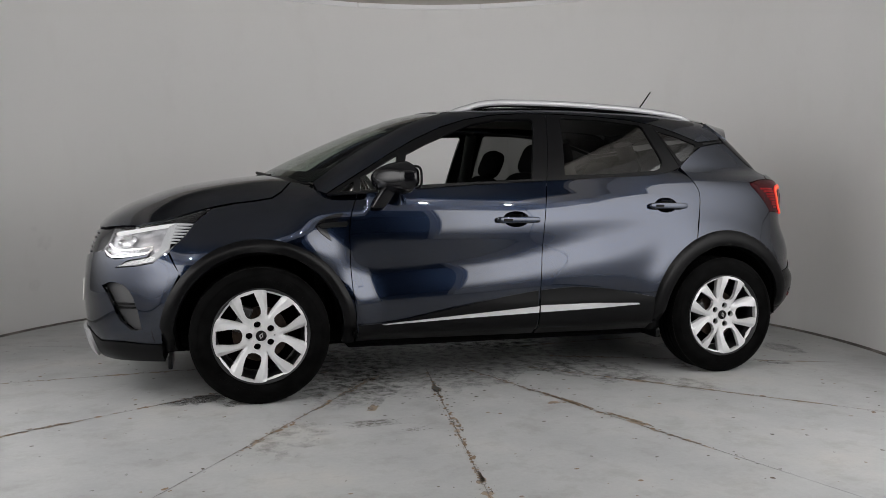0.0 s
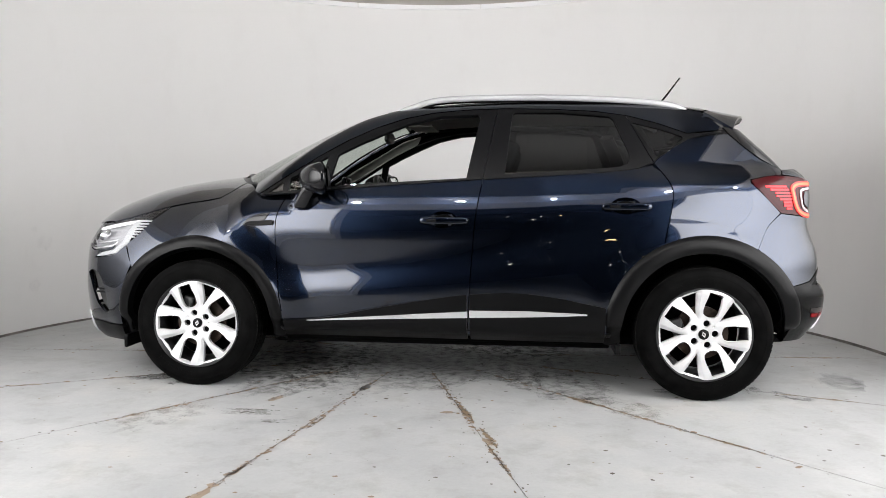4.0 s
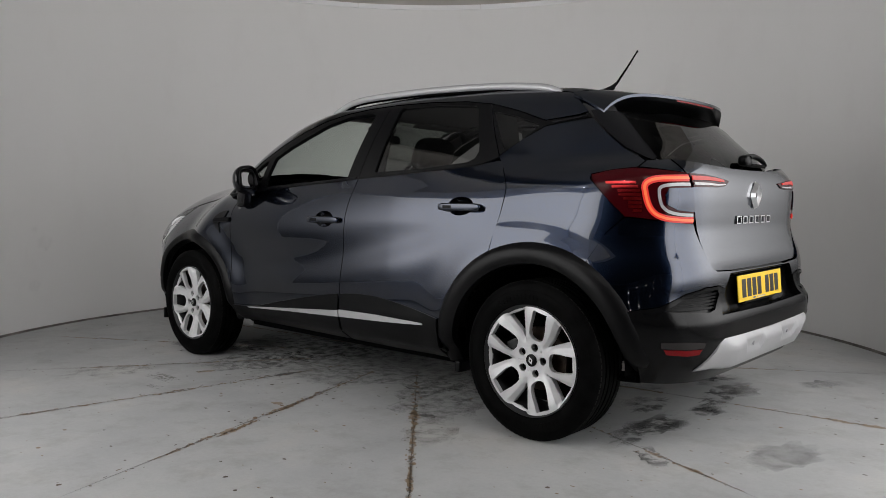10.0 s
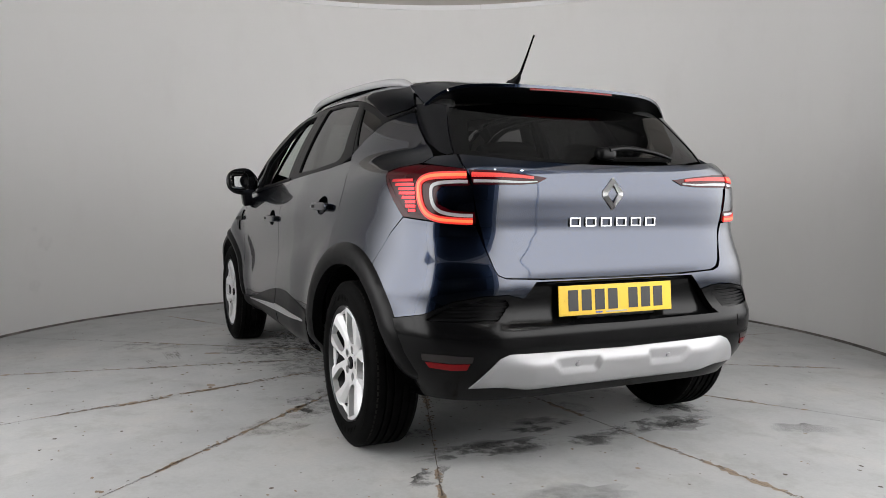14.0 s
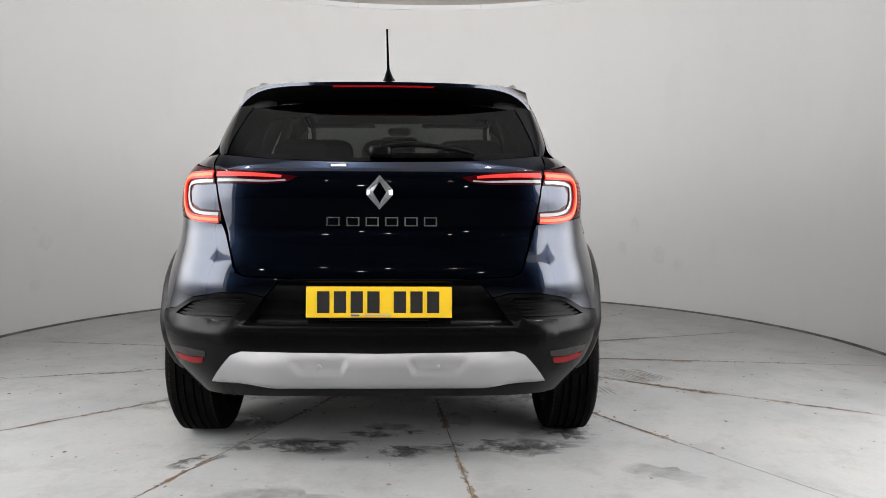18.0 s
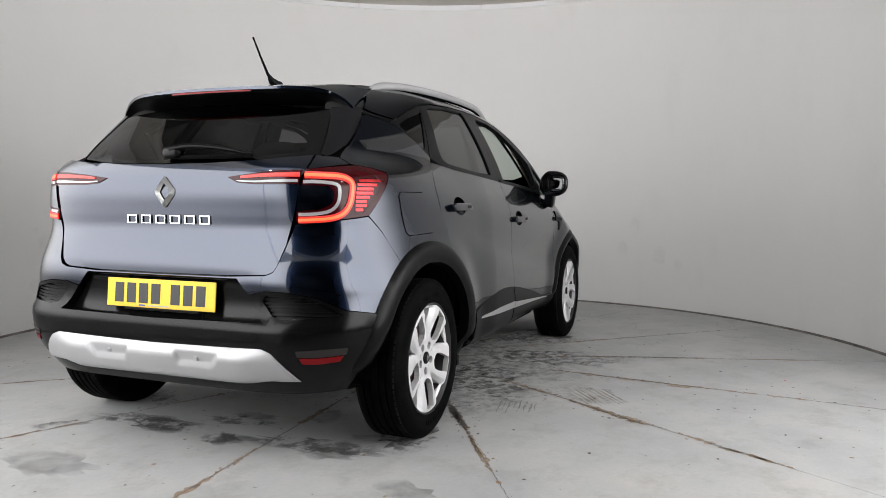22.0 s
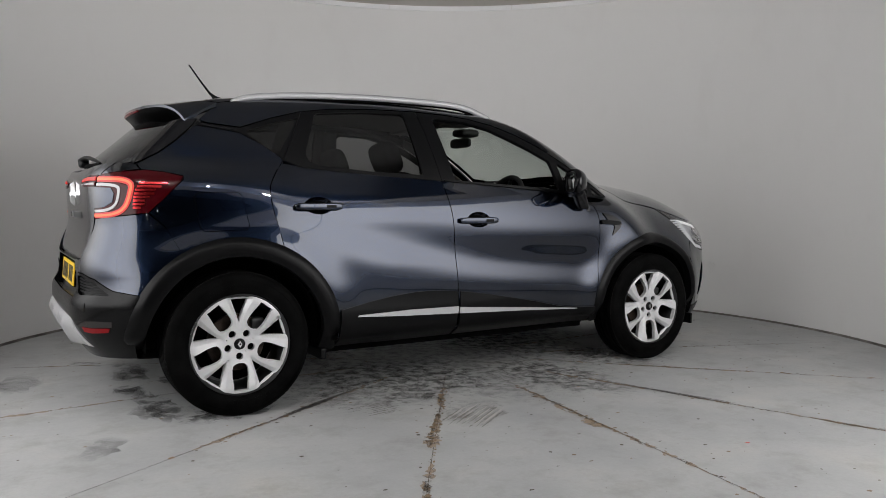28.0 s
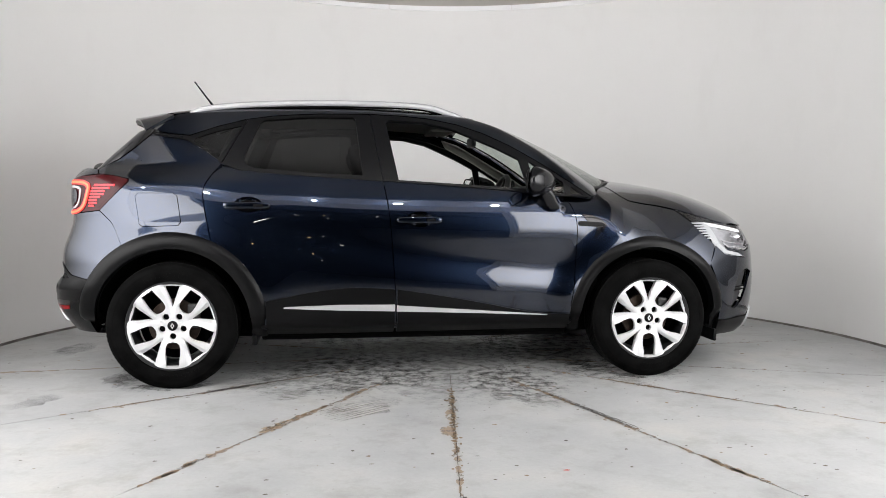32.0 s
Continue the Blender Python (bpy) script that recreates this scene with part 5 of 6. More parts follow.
ORN_LEAF = [(0.914, 0.932), (0.957, 0.928), (1.000, 0.914), (1.034, 0.895), (1.054, 0.870), (1.032, 0.838), (0.978, 0.797), (0.998, 0.853), (0.943, 0.893)]
ORN_BAR = [(1.043, 0.873), (1.030, 0.861), (0.900, 0.866), (0.890, 0.880), (0.898, 0.893), (1.020, 0.884)]
for i, f in enumerate((False, True)):
    s = -1 if f else 1
    for door, cup, x0, x1, zc in ((FRONT_DOOR[i], CUP_F, -0.135, 0.112, 0.898), (REAR_DOOR[i], CUP_R, -1.052, -0.808, 0.974)):
        cx = sum(p[0] for p in cup) / len(cup)
        cz = sum(p[1] for p in cup) / len(cup)
        panel("handle_cup", g_low, "side", cup, M_PAINT, door, flip=f, depth=0, gap=-0.002, step=0.012,
              shape=lambda u, v: -0.034 * np.sqrt(np.clip(1 - ((u - cx) / 0.074) ** 2 - ((v - cz) / 0.042) ** 2, 0, 1)), label="dished blue handle recess")
        yy = float(lift(g_low, "side", [((x0 + x1) / 2, zc)])[0][1])
        bm = bmesh.new()
        superell(bm, ((x0 + x1) / 2, s * (yy + 0.016), zc), (x1 - x0, 0.024, 0.036), 0.45, 32, 12)
        h = part("door_handle", bm, M_PAINT, door, "blue door handle", smooth=60)
        for xe in (x0 + 0.02, x1 - 0.02):
            part("handle_foot", bm_box((xe, s * (yy + 0.004), zc), (0.03, 0.02, 0.026), 0.006), M_PAINT, h)
        part("handle_inlay", bm_box((x0 * 0.25 + x1 * 0.75 if not f else x0 * 0.25 + x1 * 0.75, s * (yy + 0.0275), zc), (0.05, 0.002, 0.014), 0.0008), M_TRIM, h)
    # wing ornament
    o = panel("wing_ornament", g_low, "side", ORN_LEAF, M_GLOSS, WING[i], flip=f, off=0.006, depth=0.010, step=0.02, gap=0, label="black arrow-shaped wing ornament")
    panel("ornament_bar", g_low, "side", ORN_BAR, M_TRIM, o, flip=f, off=0.014, depth=0.010, step=0.02, gap=0, label="dark satin bar")
    # door mirror: housing swept back outwards, on a block-shaped foot
    mir = new("door_mirror")
    mir.parent = FRONT_DOOR[i]
    mir["label"] = "gloss black door mirror"
    bm = bmesh.new()
    superell(bm, (0, 0, 0), (0.18, 0.175, 0.166), 0.80, 36, 20)
    for v in bm.verts:
        o_ = s * v.co.y / 0.0875
        v.co.x *= 0.46 + 0.32 * o_ if v.co.x < 0 else 1.45 - 0.62 * o_
        v.co.z *= 1.0 - 0.20 * max(0, v.co.x / 0.15) - 0.10 * o_
        v.co.y -= s * 0.46 * v.co.x
    hs = part("housing", bm, M_GLOSS, mir, smooth=80)
    hs.matrix_basis = pose(0.622, s * 0.928, 1.112, 0, 3, 0)
    bm = bmesh.new()
    superell(bm, (0, 0, 0), (0.004, 0.116, 0.094), 0.6, 24, 12, Matrix.Translation((-0.0405, s * 0.022, 0)) @ Matrix.Rotation(s * radians(20), 4, "Z"))
    part("mirror_glass", bm, M_MIRROR, hs, "silvered mirror glass", smooth=60)
    bm = bmesh.new()
    mz = Matrix.Translation((-0.046, s * 0.024, 0)) @ Matrix.Rotation(s * radians(20), 4, "Z")
    tube(bm, [mz @ Vector((0, 0.066 * math.copysign(abs(math.cos(a)) ** 0.6, math.cos(a)), 0.054 * math.copysign(abs(math.sin(a)) ** 0.6, math.sin(a)))) for a in (2 * math.pi * k / 40 for k in range(41))], 0.0062, 8, cap=False)
    part("mirror_rim", bm, M_CLAD, hs, "black rim round the mirror glass", smooth=60)
    # ridge added to the housing's shape for the reflected light line low on it
    bm = bmesh.new()
    superell(bm, (0.038, s * 0.004, -0.036), (0.155, 0.150, 0.012), 0.8, 28, 10)
    for v in bm.verts:
        v.co.x -= 0.30 * (s * v.co.y)
        v.co.y -= s * 0.46 * v.co.x
    part("indicator", bm, M_GLOSS, hs, "glossy black ridge that carries a reflection line", smooth=60)
    bm = bmesh.new()
    superell(bm, (0, 0, 0), (0.078, 0.066, 0.125), 0.45, 28, 16)
    for v in bm.verts:
        v.co.x -= 0.55 * v.co.z
    ft = part("mirror_foot", bm, M_GLOSS, mir, smooth=50)
    ft.matrix_basis = pose(0.712, s * 0.878, 1.020, s * -14, 0, 0)
    # roof rail
    path = curve([(-1.285, s * 0.553, 1.462), (-1.24, s * 0.558, 1.488), (-1.15, s * 0.566, 1.514), (-0.9, s * 0.578, 1.538), (-0.5, s * 0.583, 1.553), (-0.1, s * 0.583, 1.551), (0.08, s * 0.581, 1.538),
                  (0.19, s * 0.576, 1.507), (0.25, s * 0.571, 1.487), (0.285, s * 0.566, 1.470)], 6)
    n = len(path)
    rad = [0.010 + 0.005 * min(1, 8 * min(k, n - 1 - k) / n) for k in range(n)]
    part("roof_rail", tube(bmesh.new(), path, rad, 12, flat=1.15), M_SILVER, car, "satin silver roof rail", smooth=60)
    # black strip put in as the dark shaded gap under the rail
    part("rail_gasket", tube(bmesh.new(), [(x, y - s * 0.004, z - 0.018) for x, y, z in path[4:-4]], 0.008, 6), M_INNER, car)

ant = new("roof_aerial")
ant.parent = car
ant["label"] = "short black roof aerial"
bm = bmesh.new()
tube(bm, curve([(-1.135, 0, 1.540), (-1.16, 0, 1.549), (-1.19, 0, 1.566), (-1.205, 0, 1.580), (-1.222, 0, 1.592)], 4), [0.030, 0.029, 0.027, 0.025, 0.023, 0.021, 0.019, 0.017, 0.015, 0.0135, 0.012, 0.0105, 0.009, 0.008, 0.0075, 0.007, 0.0065], 12)
bmesh.ops.scale(bm, verts=[v for v in bm.verts if v.co.z < 1.54], vec=(1, 1, 1))
part("aerial_base", bm, M_CLAD, ant, smooth=60)
part("aerial_whip", tube(bmesh.new(), [(-1.215, 0, 1.585), (-1.27, 0, 1.655), (-1.325, 0, 1.730)], [0.0065, 0.005, 0.0038], 8), M_INNER, ant, smooth=60)
part("aerial_tip", tube(bmesh.new(), [(-1.323, 0, 1.727), (-1.330, 0, 1.737)], 0.0046, 8), M_INNER, ant)

# ---- tailgate furniture ----
def sp_edge(y):
    return -1.645 + 0.15 * (abs(y) / 0.60) ** 2.4


def spoiler_sheet(bottom):
    bm = bmesh.new()
    ny, nx = 44, 10
    rows = []
    for j in range(ny + 1):
        y = -0.60 + 1.20 * j / ny
        x0, x1 = -1.470 + 0.125 * (abs(y) / 0.60) ** 5, sp_edge(y)
        row = []
        for k in range(nx + 1):
            t = k / nx
            x = x0 + (x1 - x0) * t
            z = float(roof_z(x) - roof_drop(x) * (abs(y) / 0.62) ** 2.2) - 0.085 * (abs(y) / 0.60) ** 9 * (0.25 + 0.75 * t)
            if bottom:
                z -= 0.012 + 0.075 * (1 - t) ** 0.8
            row.append(bm.verts.new((x, y * (1 - (0.06 * (1 - t) if bottom else 0)), z)))
        rows.append(row)
    for a, b in zip(rows, rows[1:]):
        for k in range(nx):
            bm.faces.new((a[k], a[k + 1], b[k + 1], b[k]))
    return bm, rows


bt, rt = spoiler_sheet(False)
bb, rb = spoiler_sheet(True)
# side and rear edges of the top part
low_rows = [[bt.verts.new(v.co) for v in row] for row in rb]
for a, b in zip(range(len(rt) - 1), range(1, len(rt))):
    bt.faces.new((rt[a][-1], low_rows[a][-1], low_rows[b][-1], rt[b][-1]))
for j in (0, -1):
    for k in range(len(rt[0]) - 1):
        bt.faces.new((rt[j][k], rt[j][k + 1], low_rows[j][k + 1], low_rows[j][k]))
spoiler = part("roof_spoiler", bt, M_PAINT, tailgate, "blue roof spoiler", smooth=35)
part("spoiler_underside", bb, M_CLAD, spoiler, "gloss black underside", smooth=35)
bm = bmesh.new()
n = 20
for k in range(n):
    y0, y1 = -0.20 + 0.40 * k / n, -0.20 + 0.40 * (k + 1) / n
    q = []
    for y in (y0, y1):
        x = sp_edge(y)
        z = float(roof_z(x) - roof_drop(x) * (abs(y) / 0.62) ** 2.2)
        q.append([(x + 0.001, y, z - 0.0135), (x + 0.002, y, z - 0.0205), (x + 0.008, y, z - 0.0205), (x + 0.008, y, z - 0.0135)])
    vs = [[bm.verts.new(c) for c in s] for s in q]
    for i2 in range(4):
        bm.faces.new((vs[0][i2], vs[1][i2], vs[1][(i2 + 1) % 4], vs[0][(i2 + 1) % 4]))
bmesh.ops.remove_doubles(bm, verts=bm.verts, dist=1e-4)
part("high_brake_lamp", bm, M_REDLENS, spoiler, "red high-level brake lamp")
# black cheeks beside the rear screen
both(lambda f: panel("screen_cheek", g_up, "round_rear", [(u if not f else u, v) for u, v in to_round(g_up, "round_rear", [("rear", 0.577, 1.180), ("side", -1.730, 1.170), ("side", -1.698, 1.184), ("side", -1.623, 1.224), ("side", -1.543, 1.286), ("side", -1.466, 1.357), ("side", -1.440, 1.390), ("rear", 0.515, 1.38), ("rear", 0.537, 1.33), ("rear", 0.564, 1.25)])],
                     M_GLOSS, tailgate, flip=f, off=-0.001, depth=0.01, step=0.025, gap=0.001, label="gloss black cheek beside the rear screen"))
# painted corner between lamp, rear screen and quarter panel
for i, f in enumerate((False, True)):
    panel("quarter_corner", g_quarter, "round_rear", to_round(g_quarter, "round_rear", [("rear", 0.592, 1.116), ("rear", 0.590, 1.172), ("side", -1.728, 1.166), ("side", -1.716, 1.140), ("rear", 0.66, 1.131)]),
          M_PAINT, QUARTER[i], flip=f, off=0.0, depth=0.012, step=0.02, gap=0.001)
# wiper
wp = new("rear_wiper")
wp.parent = tailgate
wp["label"] = "black rear wiper"
def on_screen(y, z, h):
    p = lift(g_up, "rear", [(y, z)])[0]
    n = normals_on(g_up, np.array([p]))[0]
    return tuple(p + n * h)


bm = bmesh.new()
superell(bm, on_screen(0.0, 1.172, 0.022), (0.05, 0.085, 0.05), 0.7, 20, 12)
part("wiper_boss", bm, M_CLAD, wp, smooth=60)
pa = [on_screen(y, z, h) for y, z, h in ((0.0, 1.176, 0.035), (-0.08, 1.186, 0.036), (-0.18, 1.184, 0.032), (-0.28, 1.176, 0.022), (-0.345, 1.168, 0.012))]
part("wiper_arm", tube(bmesh.new(), curve(pa, 4), [0.023 - 0.014 * k / 16 for k in range(17)], 10, flat=0.6), M_CLAD, wp, smooth=60)
pa = [on_screen(y, z, 0.008) for y, z in ((-0.02, 1.162), (-0.12, 1.163), (-0.22, 1.164), (-0.345, 1.166))]
part("wiper_blade", tube(bmesh.new(), curve(pa, 4), 0.006, 6, flat=1.6), M_RUBBER, wp)


def on_body(y, z, h=0.0):
    p = lift(g_low, "rear", [(y, z)])[0]
    n = normals_on(g_low, np.array([p]))[0]
    return Vector(p + n * h), Vector(n)


# diamond badge and the name bars
bad = new("badge")
bad.parent = tailgate
bad["label"] = "chrome diamond badge"
bm = bmesh.new()
out = [(0, 0.062), (0.047, 0.010), (0.047, -0.010), (0, -0.062), (-0.047, -0.010), (-0.047, 0.010)]
inn = [(0, 0.039), (0.024, 0.0), (0.024, -0.0), (0, -0.039), (-0.024, -0.0), (-0.024, 0.0)]
o0, _ = on_body(0, 1.032)
def bp(y, z, h):
    return bm.verts.new((o0.x - h, y, 1.032 + z))


ring_o = [bp(y, z, 0.002) for y, z in out]
ring_m = [bp(y * 0.72, z * 0.76, 0.020) for y, z in out]
ring_i = [bp(y, z, 0.004) for y, z in inn]
for a, b in ((ring_o, ring_m), (ring_m, ring_i)):
    for k in range(6):
        bm.faces.new((a[k], a[(k + 1) % 6], b[(k + 1) % 6], b[k]))
part("diamond", bm, M_BADGE, bad)
for k in range(6):
    c, nn = on_body(0.168 - 0.0705 * k, 0.926, 0.0032)
    bm = bmesh.new()
    for dy, dz, wy, wz in ((0, 0.0145, 0.048, 0.004), (0, -0.0145, 0.048, 0.004), (0.0215, 0, 0.005, 0.025), (-0.0215, 0, 0.005, 0.025)):
        box(bm, (c.x, c.y + dy, c.z + dz), (0.006, wy, wz))
    part("name_bar", bm, M_BADGE, tailgate, "chrome outline in place of a letter")
# number plate with bars
def plate(name, x, z, tilt, material, label, sgn):
    pl = new(name)
    pl.parent = car
    pl["label"] = label
    pl.matrix_basis = pose(x, 0, z, 0, tilt, 0)
    part("plate_body", bm_box((0, 0, 0), (0.006, 0.525, 0.112), 0.0025), material, pl)
    for k, y in enumerate((0.200, 0.140, 0.080, 0.020, -0.075, -0.135, -0.195)):
        part("plate_bar", bm_box((-sgn * 0.0036, y * 1.0, 0.0), (0.0014, 0.044, 0.078), 0.0004), M_INK, pl, "black bar")
    for y in (0.235, -0.235):
        part("plate_screw", bm_box((-sgn * 0.0036, y, 0), (0.002, 0.007, 0.007), 0.0006), M_YELLOW if sgn > 0 else M_STEEL, pl)
    part("plate_strip", bm_box((-sgn * 0.0036, 0.085, -0.0475), (0.001, 0.03, 0.006)), M_BLUEINK, pl)
    part("plate_strip", bm_box((-sgn * 0.0036, 0.005, -0.0475), (0.001, 0.10, 0.005)), M_GREYINK, pl)
    part("plate_holder", bm_box((sgn * 0.012, 0, -0.008), (0.018, 0.36, 0.118), 0.004), M_CLAD, pl)
    return pl


plate("rear_number_plate", -1.950, 0.637, 5, M_YELLOW, "yellow rear number plate", 1)
plate("front_number_plate", 2.194, 0.52, -4, M_WHITEPLATE, "white front number plate", -1)
panel("plate_light_ledge", g_low, "round_rear", symr([("rear", 0.0, 0.722), ("rear", 0.30, 0.722), ("rear", 0.30, 0.706), ("rear", 0.0, 0.706)]), M_CLAD, bumper, off=-0.016, depth=0.01, gap=0, step=0.04)

# ---- tail lamps ----
BODY_LAMP = [("side", -1.545, 1.110), ("side", -1.62, 1.128), ("side", -1.70, 1.136), ("rear", 0.66, 1.128), ("rear", 0.588, 1.117), ("rear", 0.580, 1.06), ("rear", 0.566, 0.99), ("rear", 0.559, 0.922),
             ("rear", 0.62, 0.925), ("rear", 0.70, 0.932), ("side", -1.695, 0.944), ("side", -1.628, 1.01), ("side", -1.558, 1.084)]
GATE_LAMP = [("rear", 0.580, 1.114), ("rear", 0.50, 1.112), ("rear", 0.40, 1.103), ("rear", 0.285, 1.088), ("rear", 0.33, 1.066), ("rear", 0.40, 1.060), ("rear", 0.572, 1.060)]
C_PATH = [(0.572, 0.931), (0.63, 0.933), (0.676, 0.939), (0.703, 0.957), (0.716, 0.99), (0.719, 1.034), (0.713, 1.070), (0.688, 1.089), (0.63, 1.093), (0.590, 1.094)]
for f in (False, True):
    q = car
    lamp = panel("tail_lamp", g_low, "round_rear", to_round(g_low, "round_rear", BODY_LAMP), M_DARKRED, q, flip=f, off=0.002, depth=0.02, step=0.022, gap=0.002, label="dark red tail lamp with a glowing C-shaped band")

    def rr(path):
        return to_round(g_low, "round_rear", [("rear", a, b) for a, b in path])
    ribs = [("side", -1.562, 1.088), ("rear", 0.762, 1.088), ("rear", 0.762, 1.02), ("rear", 0.742, 0.958), ("side", -1.70, 0.957), ("side", -1.640, 1.02)]
    panel("dark_lens", g_low, "round_rear", to_round(g_low, "round_rear", ribs), M_DARKRED, lamp, flip=f, off=0.0035, depth=0.002, step=0.025, gap=0, label="dark red lens")
    panel("light_band", g_low, "round_rear", stroke(rr(C_PATH), 0.024, 4), M_REDGLOW, lamp, flip=f, off=0.007, depth=0.006, step=0.012, gap=0, label="glowing red band")
    panel("light_core", g_low, "round_rear", stroke(rr(C_PATH), 0.010, 4), M_REDCORE, lamp, flip=f, off=0.0085, depth=0.002, step=0.012, gap=0, label="brightest line of the glowing band")
    panel("clear_lens", g_low, "round_rear", stroke(rr([(0.572, 0.951), (0.63, 0.954), (0.669, 0.965), (0.688, 0.99), (0.692, 1.034), (0.683, 1.060), (0.64, 1.069), (0.588, 1.070)]), 0.012, 4), M_WHITELENS, lamp, flip=f, off=0.006, depth=0.006, step=0.012, gap=0, label="clear reversing lens")
    ins = [("rear", 0.575, 1.060), ("rear", 0.665, 1.056), ("rear", 0.680, 1.03), ("rear", 0.676, 0.99), ("rear", 0.640, 0.968), ("rear", 0.562, 0.961)]
    panel("lamp_insert", g_low, "round_rear", to_round(g_low, "round_rear", ins), M_PAINT, lamp, flip=f, off=0.006, depth=0.005, step=0.03, gap=0.002, label="blue painted insert")
    for k in range(8):
        z = 0.968 + 0.0155 * k
        u1 = to_round(g_low, "round_rear", [("rear", 0.716, z)])[0][0]
        sg = 1 if u1 > 0 else -1
        u1 += sg * 0.024
        a, b = sorted((u1, u1 + sg * (0.028 + 0.68 * (z - 0.960) + 0.006 * math.sin(2.1 * k))))
        panel("lens_rib", g_low, "round_rear", [(a, z - 0.005), (b, z - 0.005), (b, z + 0.005), (a, z + 0.005)], M_REDSOFT, lamp, flip=f, off=0.005, depth=0.003, step=0.03, gap=0, label="ribbed red lens")
    gate = panel("tailgate_lamp", g_low, "round_rear", to_round(g_low, "round_rear", GATE_LAMP), M_DARKRED, tailgate, flip=f, off=0.004, depth=0.012, step=0.022, gap=0.001, label="dark red tailgate lamp")
    panel("light_band", g_low, "round_rear", stroke(rr([(0.574, 1.095), (0.48, 1.0945), (0.40, 1.091), (0.345, 1.087)]), (0.016, 0.008), 4), M_REDGLOW, gate, flip=f, off=0.008, depth=0.004, step=0.012, gap=0, label="glowing red band")
    panel("clear_lens", g_low, "round_rear", stroke(rr([(0.570, 1.073), (0.48, 1.073), (0.40, 1.071), (0.33, 1.074)]), (0.011, 0.004), 4), M_WHITELENS, gate, flip=f, off=0.008, depth=0.004, step=0.012, gap=0, label="clear reversing lens")
    rf = panel("fog_lamp", g_low, "round_rear", to_round(g_low, "round_rear", [("rear", 0.605, 0.443), ("rear", 0.602, 0.464), ("rear", 0.69, 0.470), ("rear", 0.748, 0.470), ("rear", 0.742, 0.446), ("rear", 0.66, 0.440)]), M_SMOKE, low, flip=f, off=0.006, depth=0.006, step=0.03, gap=0, label="smoky clear bumper lamp")
    panel("reflector", g_low, "round_rear", to_round(g_low, "round_rear", [("rear", 0.618, 0.418), ("rear", 0.612, 0.439), ("rear", 0.66, 0.437), ("rear", 0.734, 0.441), ("rear", 0.722, 0.422), ("rear", 0.66, 0.415)]), M_REDLENS, low, flip=f, off=0.007, depth=0.006, step=0.03, gap=0, label="red reflector")
    bm = bmesh.new()
    s = -1 if f else 1
    lathe(bm, [(0.0, -0.004), (0.009, -0.003), (0.0105, 0.004)], 18)
    pos, nn = on_body(0.21 * s, 0.418, 0.022)
    sen = part("parking_sensor", bm, M_SILVER, skid, "round silver parking sensor", smooth=50)
    sen.matrix_basis = Matrix.Translation(pos) @ (-nn).to_track_quat("Y", "Z").to_matrix().to_4x4()
    panel("tow_cover", g_low, "round_rear", to_round(g_low, "round_rear", [("rear", 0.58, 0.50), ("rear", 0.645, 0.502), ("rear", 0.645, 0.545), ("rear", 0.58, 0.543)]), M_BUMPER, low, flip=f, off=0.0055, depth=0.002, step=0.03, gap=0) if f else None
# ---- front end ----
S = "side"
FB = [("front", 0.0, 0.70), ("front", 0.30, 0.70), ("front", 0.48, 0.725), (S, 2.046, 0.751), (S, 2.027, 0.721), (S, 1.990, 0.712), (S, 1.893, 0.726), (S, 1.840, 0.736), (S, 1.822, 0.748), (S, 1.838, 0.726),
      (S, 1.930, 0.706), (S, 1.990, 0.670), (S, 1.903, 0.679), (S, 1.813, 0.697), (S, 1.748, 0.750), (S, 1.738, 0.733), (S, 1.690, 0.650),
      (S, 1.735, 0.555), (S, 1.762, 0.45), (S, 1.775, 0.38), (S, 1.775, 0.308), (S, 1.87, 0.306), (S, 1.96, 0.312), (S, 2.07, 0.306), ("front", 0.48, 0.36), ("front", 0.0, 0.36)]
GAPE = [(S, 2.055, 0.582), (S, 2.015, 0.600), (S, 1.985, 0.598), (S, 1.950, 0.586), (S, 1.926, 0.560), (S, 1.909, 0.529), (S, 1.887, 0.466), (S, 1.872, 0.378), (S, 1.900, 0.370), (S, 1.925, 0.376), (S, 1.970, 0.418), (S, 2.002, 0.487), (S, 2.028, 0.545)]
MOUTH = [("front", 0.0, 0.46), ("front", 0.40, 0.46), ("front", 0.45, 0.42), ("front", 0.42, 0.385), ("front", 0.0, 0.385)]


def symf(half):
    return symr(half, g_low, "round_front")


gape_l = to_round(g_low, "round_front", GAPE)
gape_r = [(-u, v) for u, v in gape_l[::-1]]
fbumper = panel("front_bumper", g_low, "round_front", [symf(FB), gape_l, gape_r, symf(MOUTH)], M_PAINT, car, step=0.03, label="blue front bumper")
for lp, f in ((gape_l, False), (gape_r, True)):
    v = panel("corner_intake", g_low, "round_front", lp, M_INTAKE, fbumper, off=-0.035, depth=0, gap=-0.01, step=0.03, label="grey plastic corner intake")
    cu = sum(u for u, _ in lp) / len(lp)
    for z in (0.475, 0.495):
        panel("intake_slat", g_low, "round_front", [(cu - 0.045, z - 0.005), (cu + 0.05, z - 0.002), (cu + 0.05, z + 0.006), (cu - 0.045, z + 0.003)], M_TRIM, v, off=-0.018, depth=0.02, gap=0, step=0.03)
panel("lower_grille", g_low, "round_front", symf(MOUTH), M_CLAD, fbumper, off=-0.05, depth=0, gap=-0.01, step=0.06)
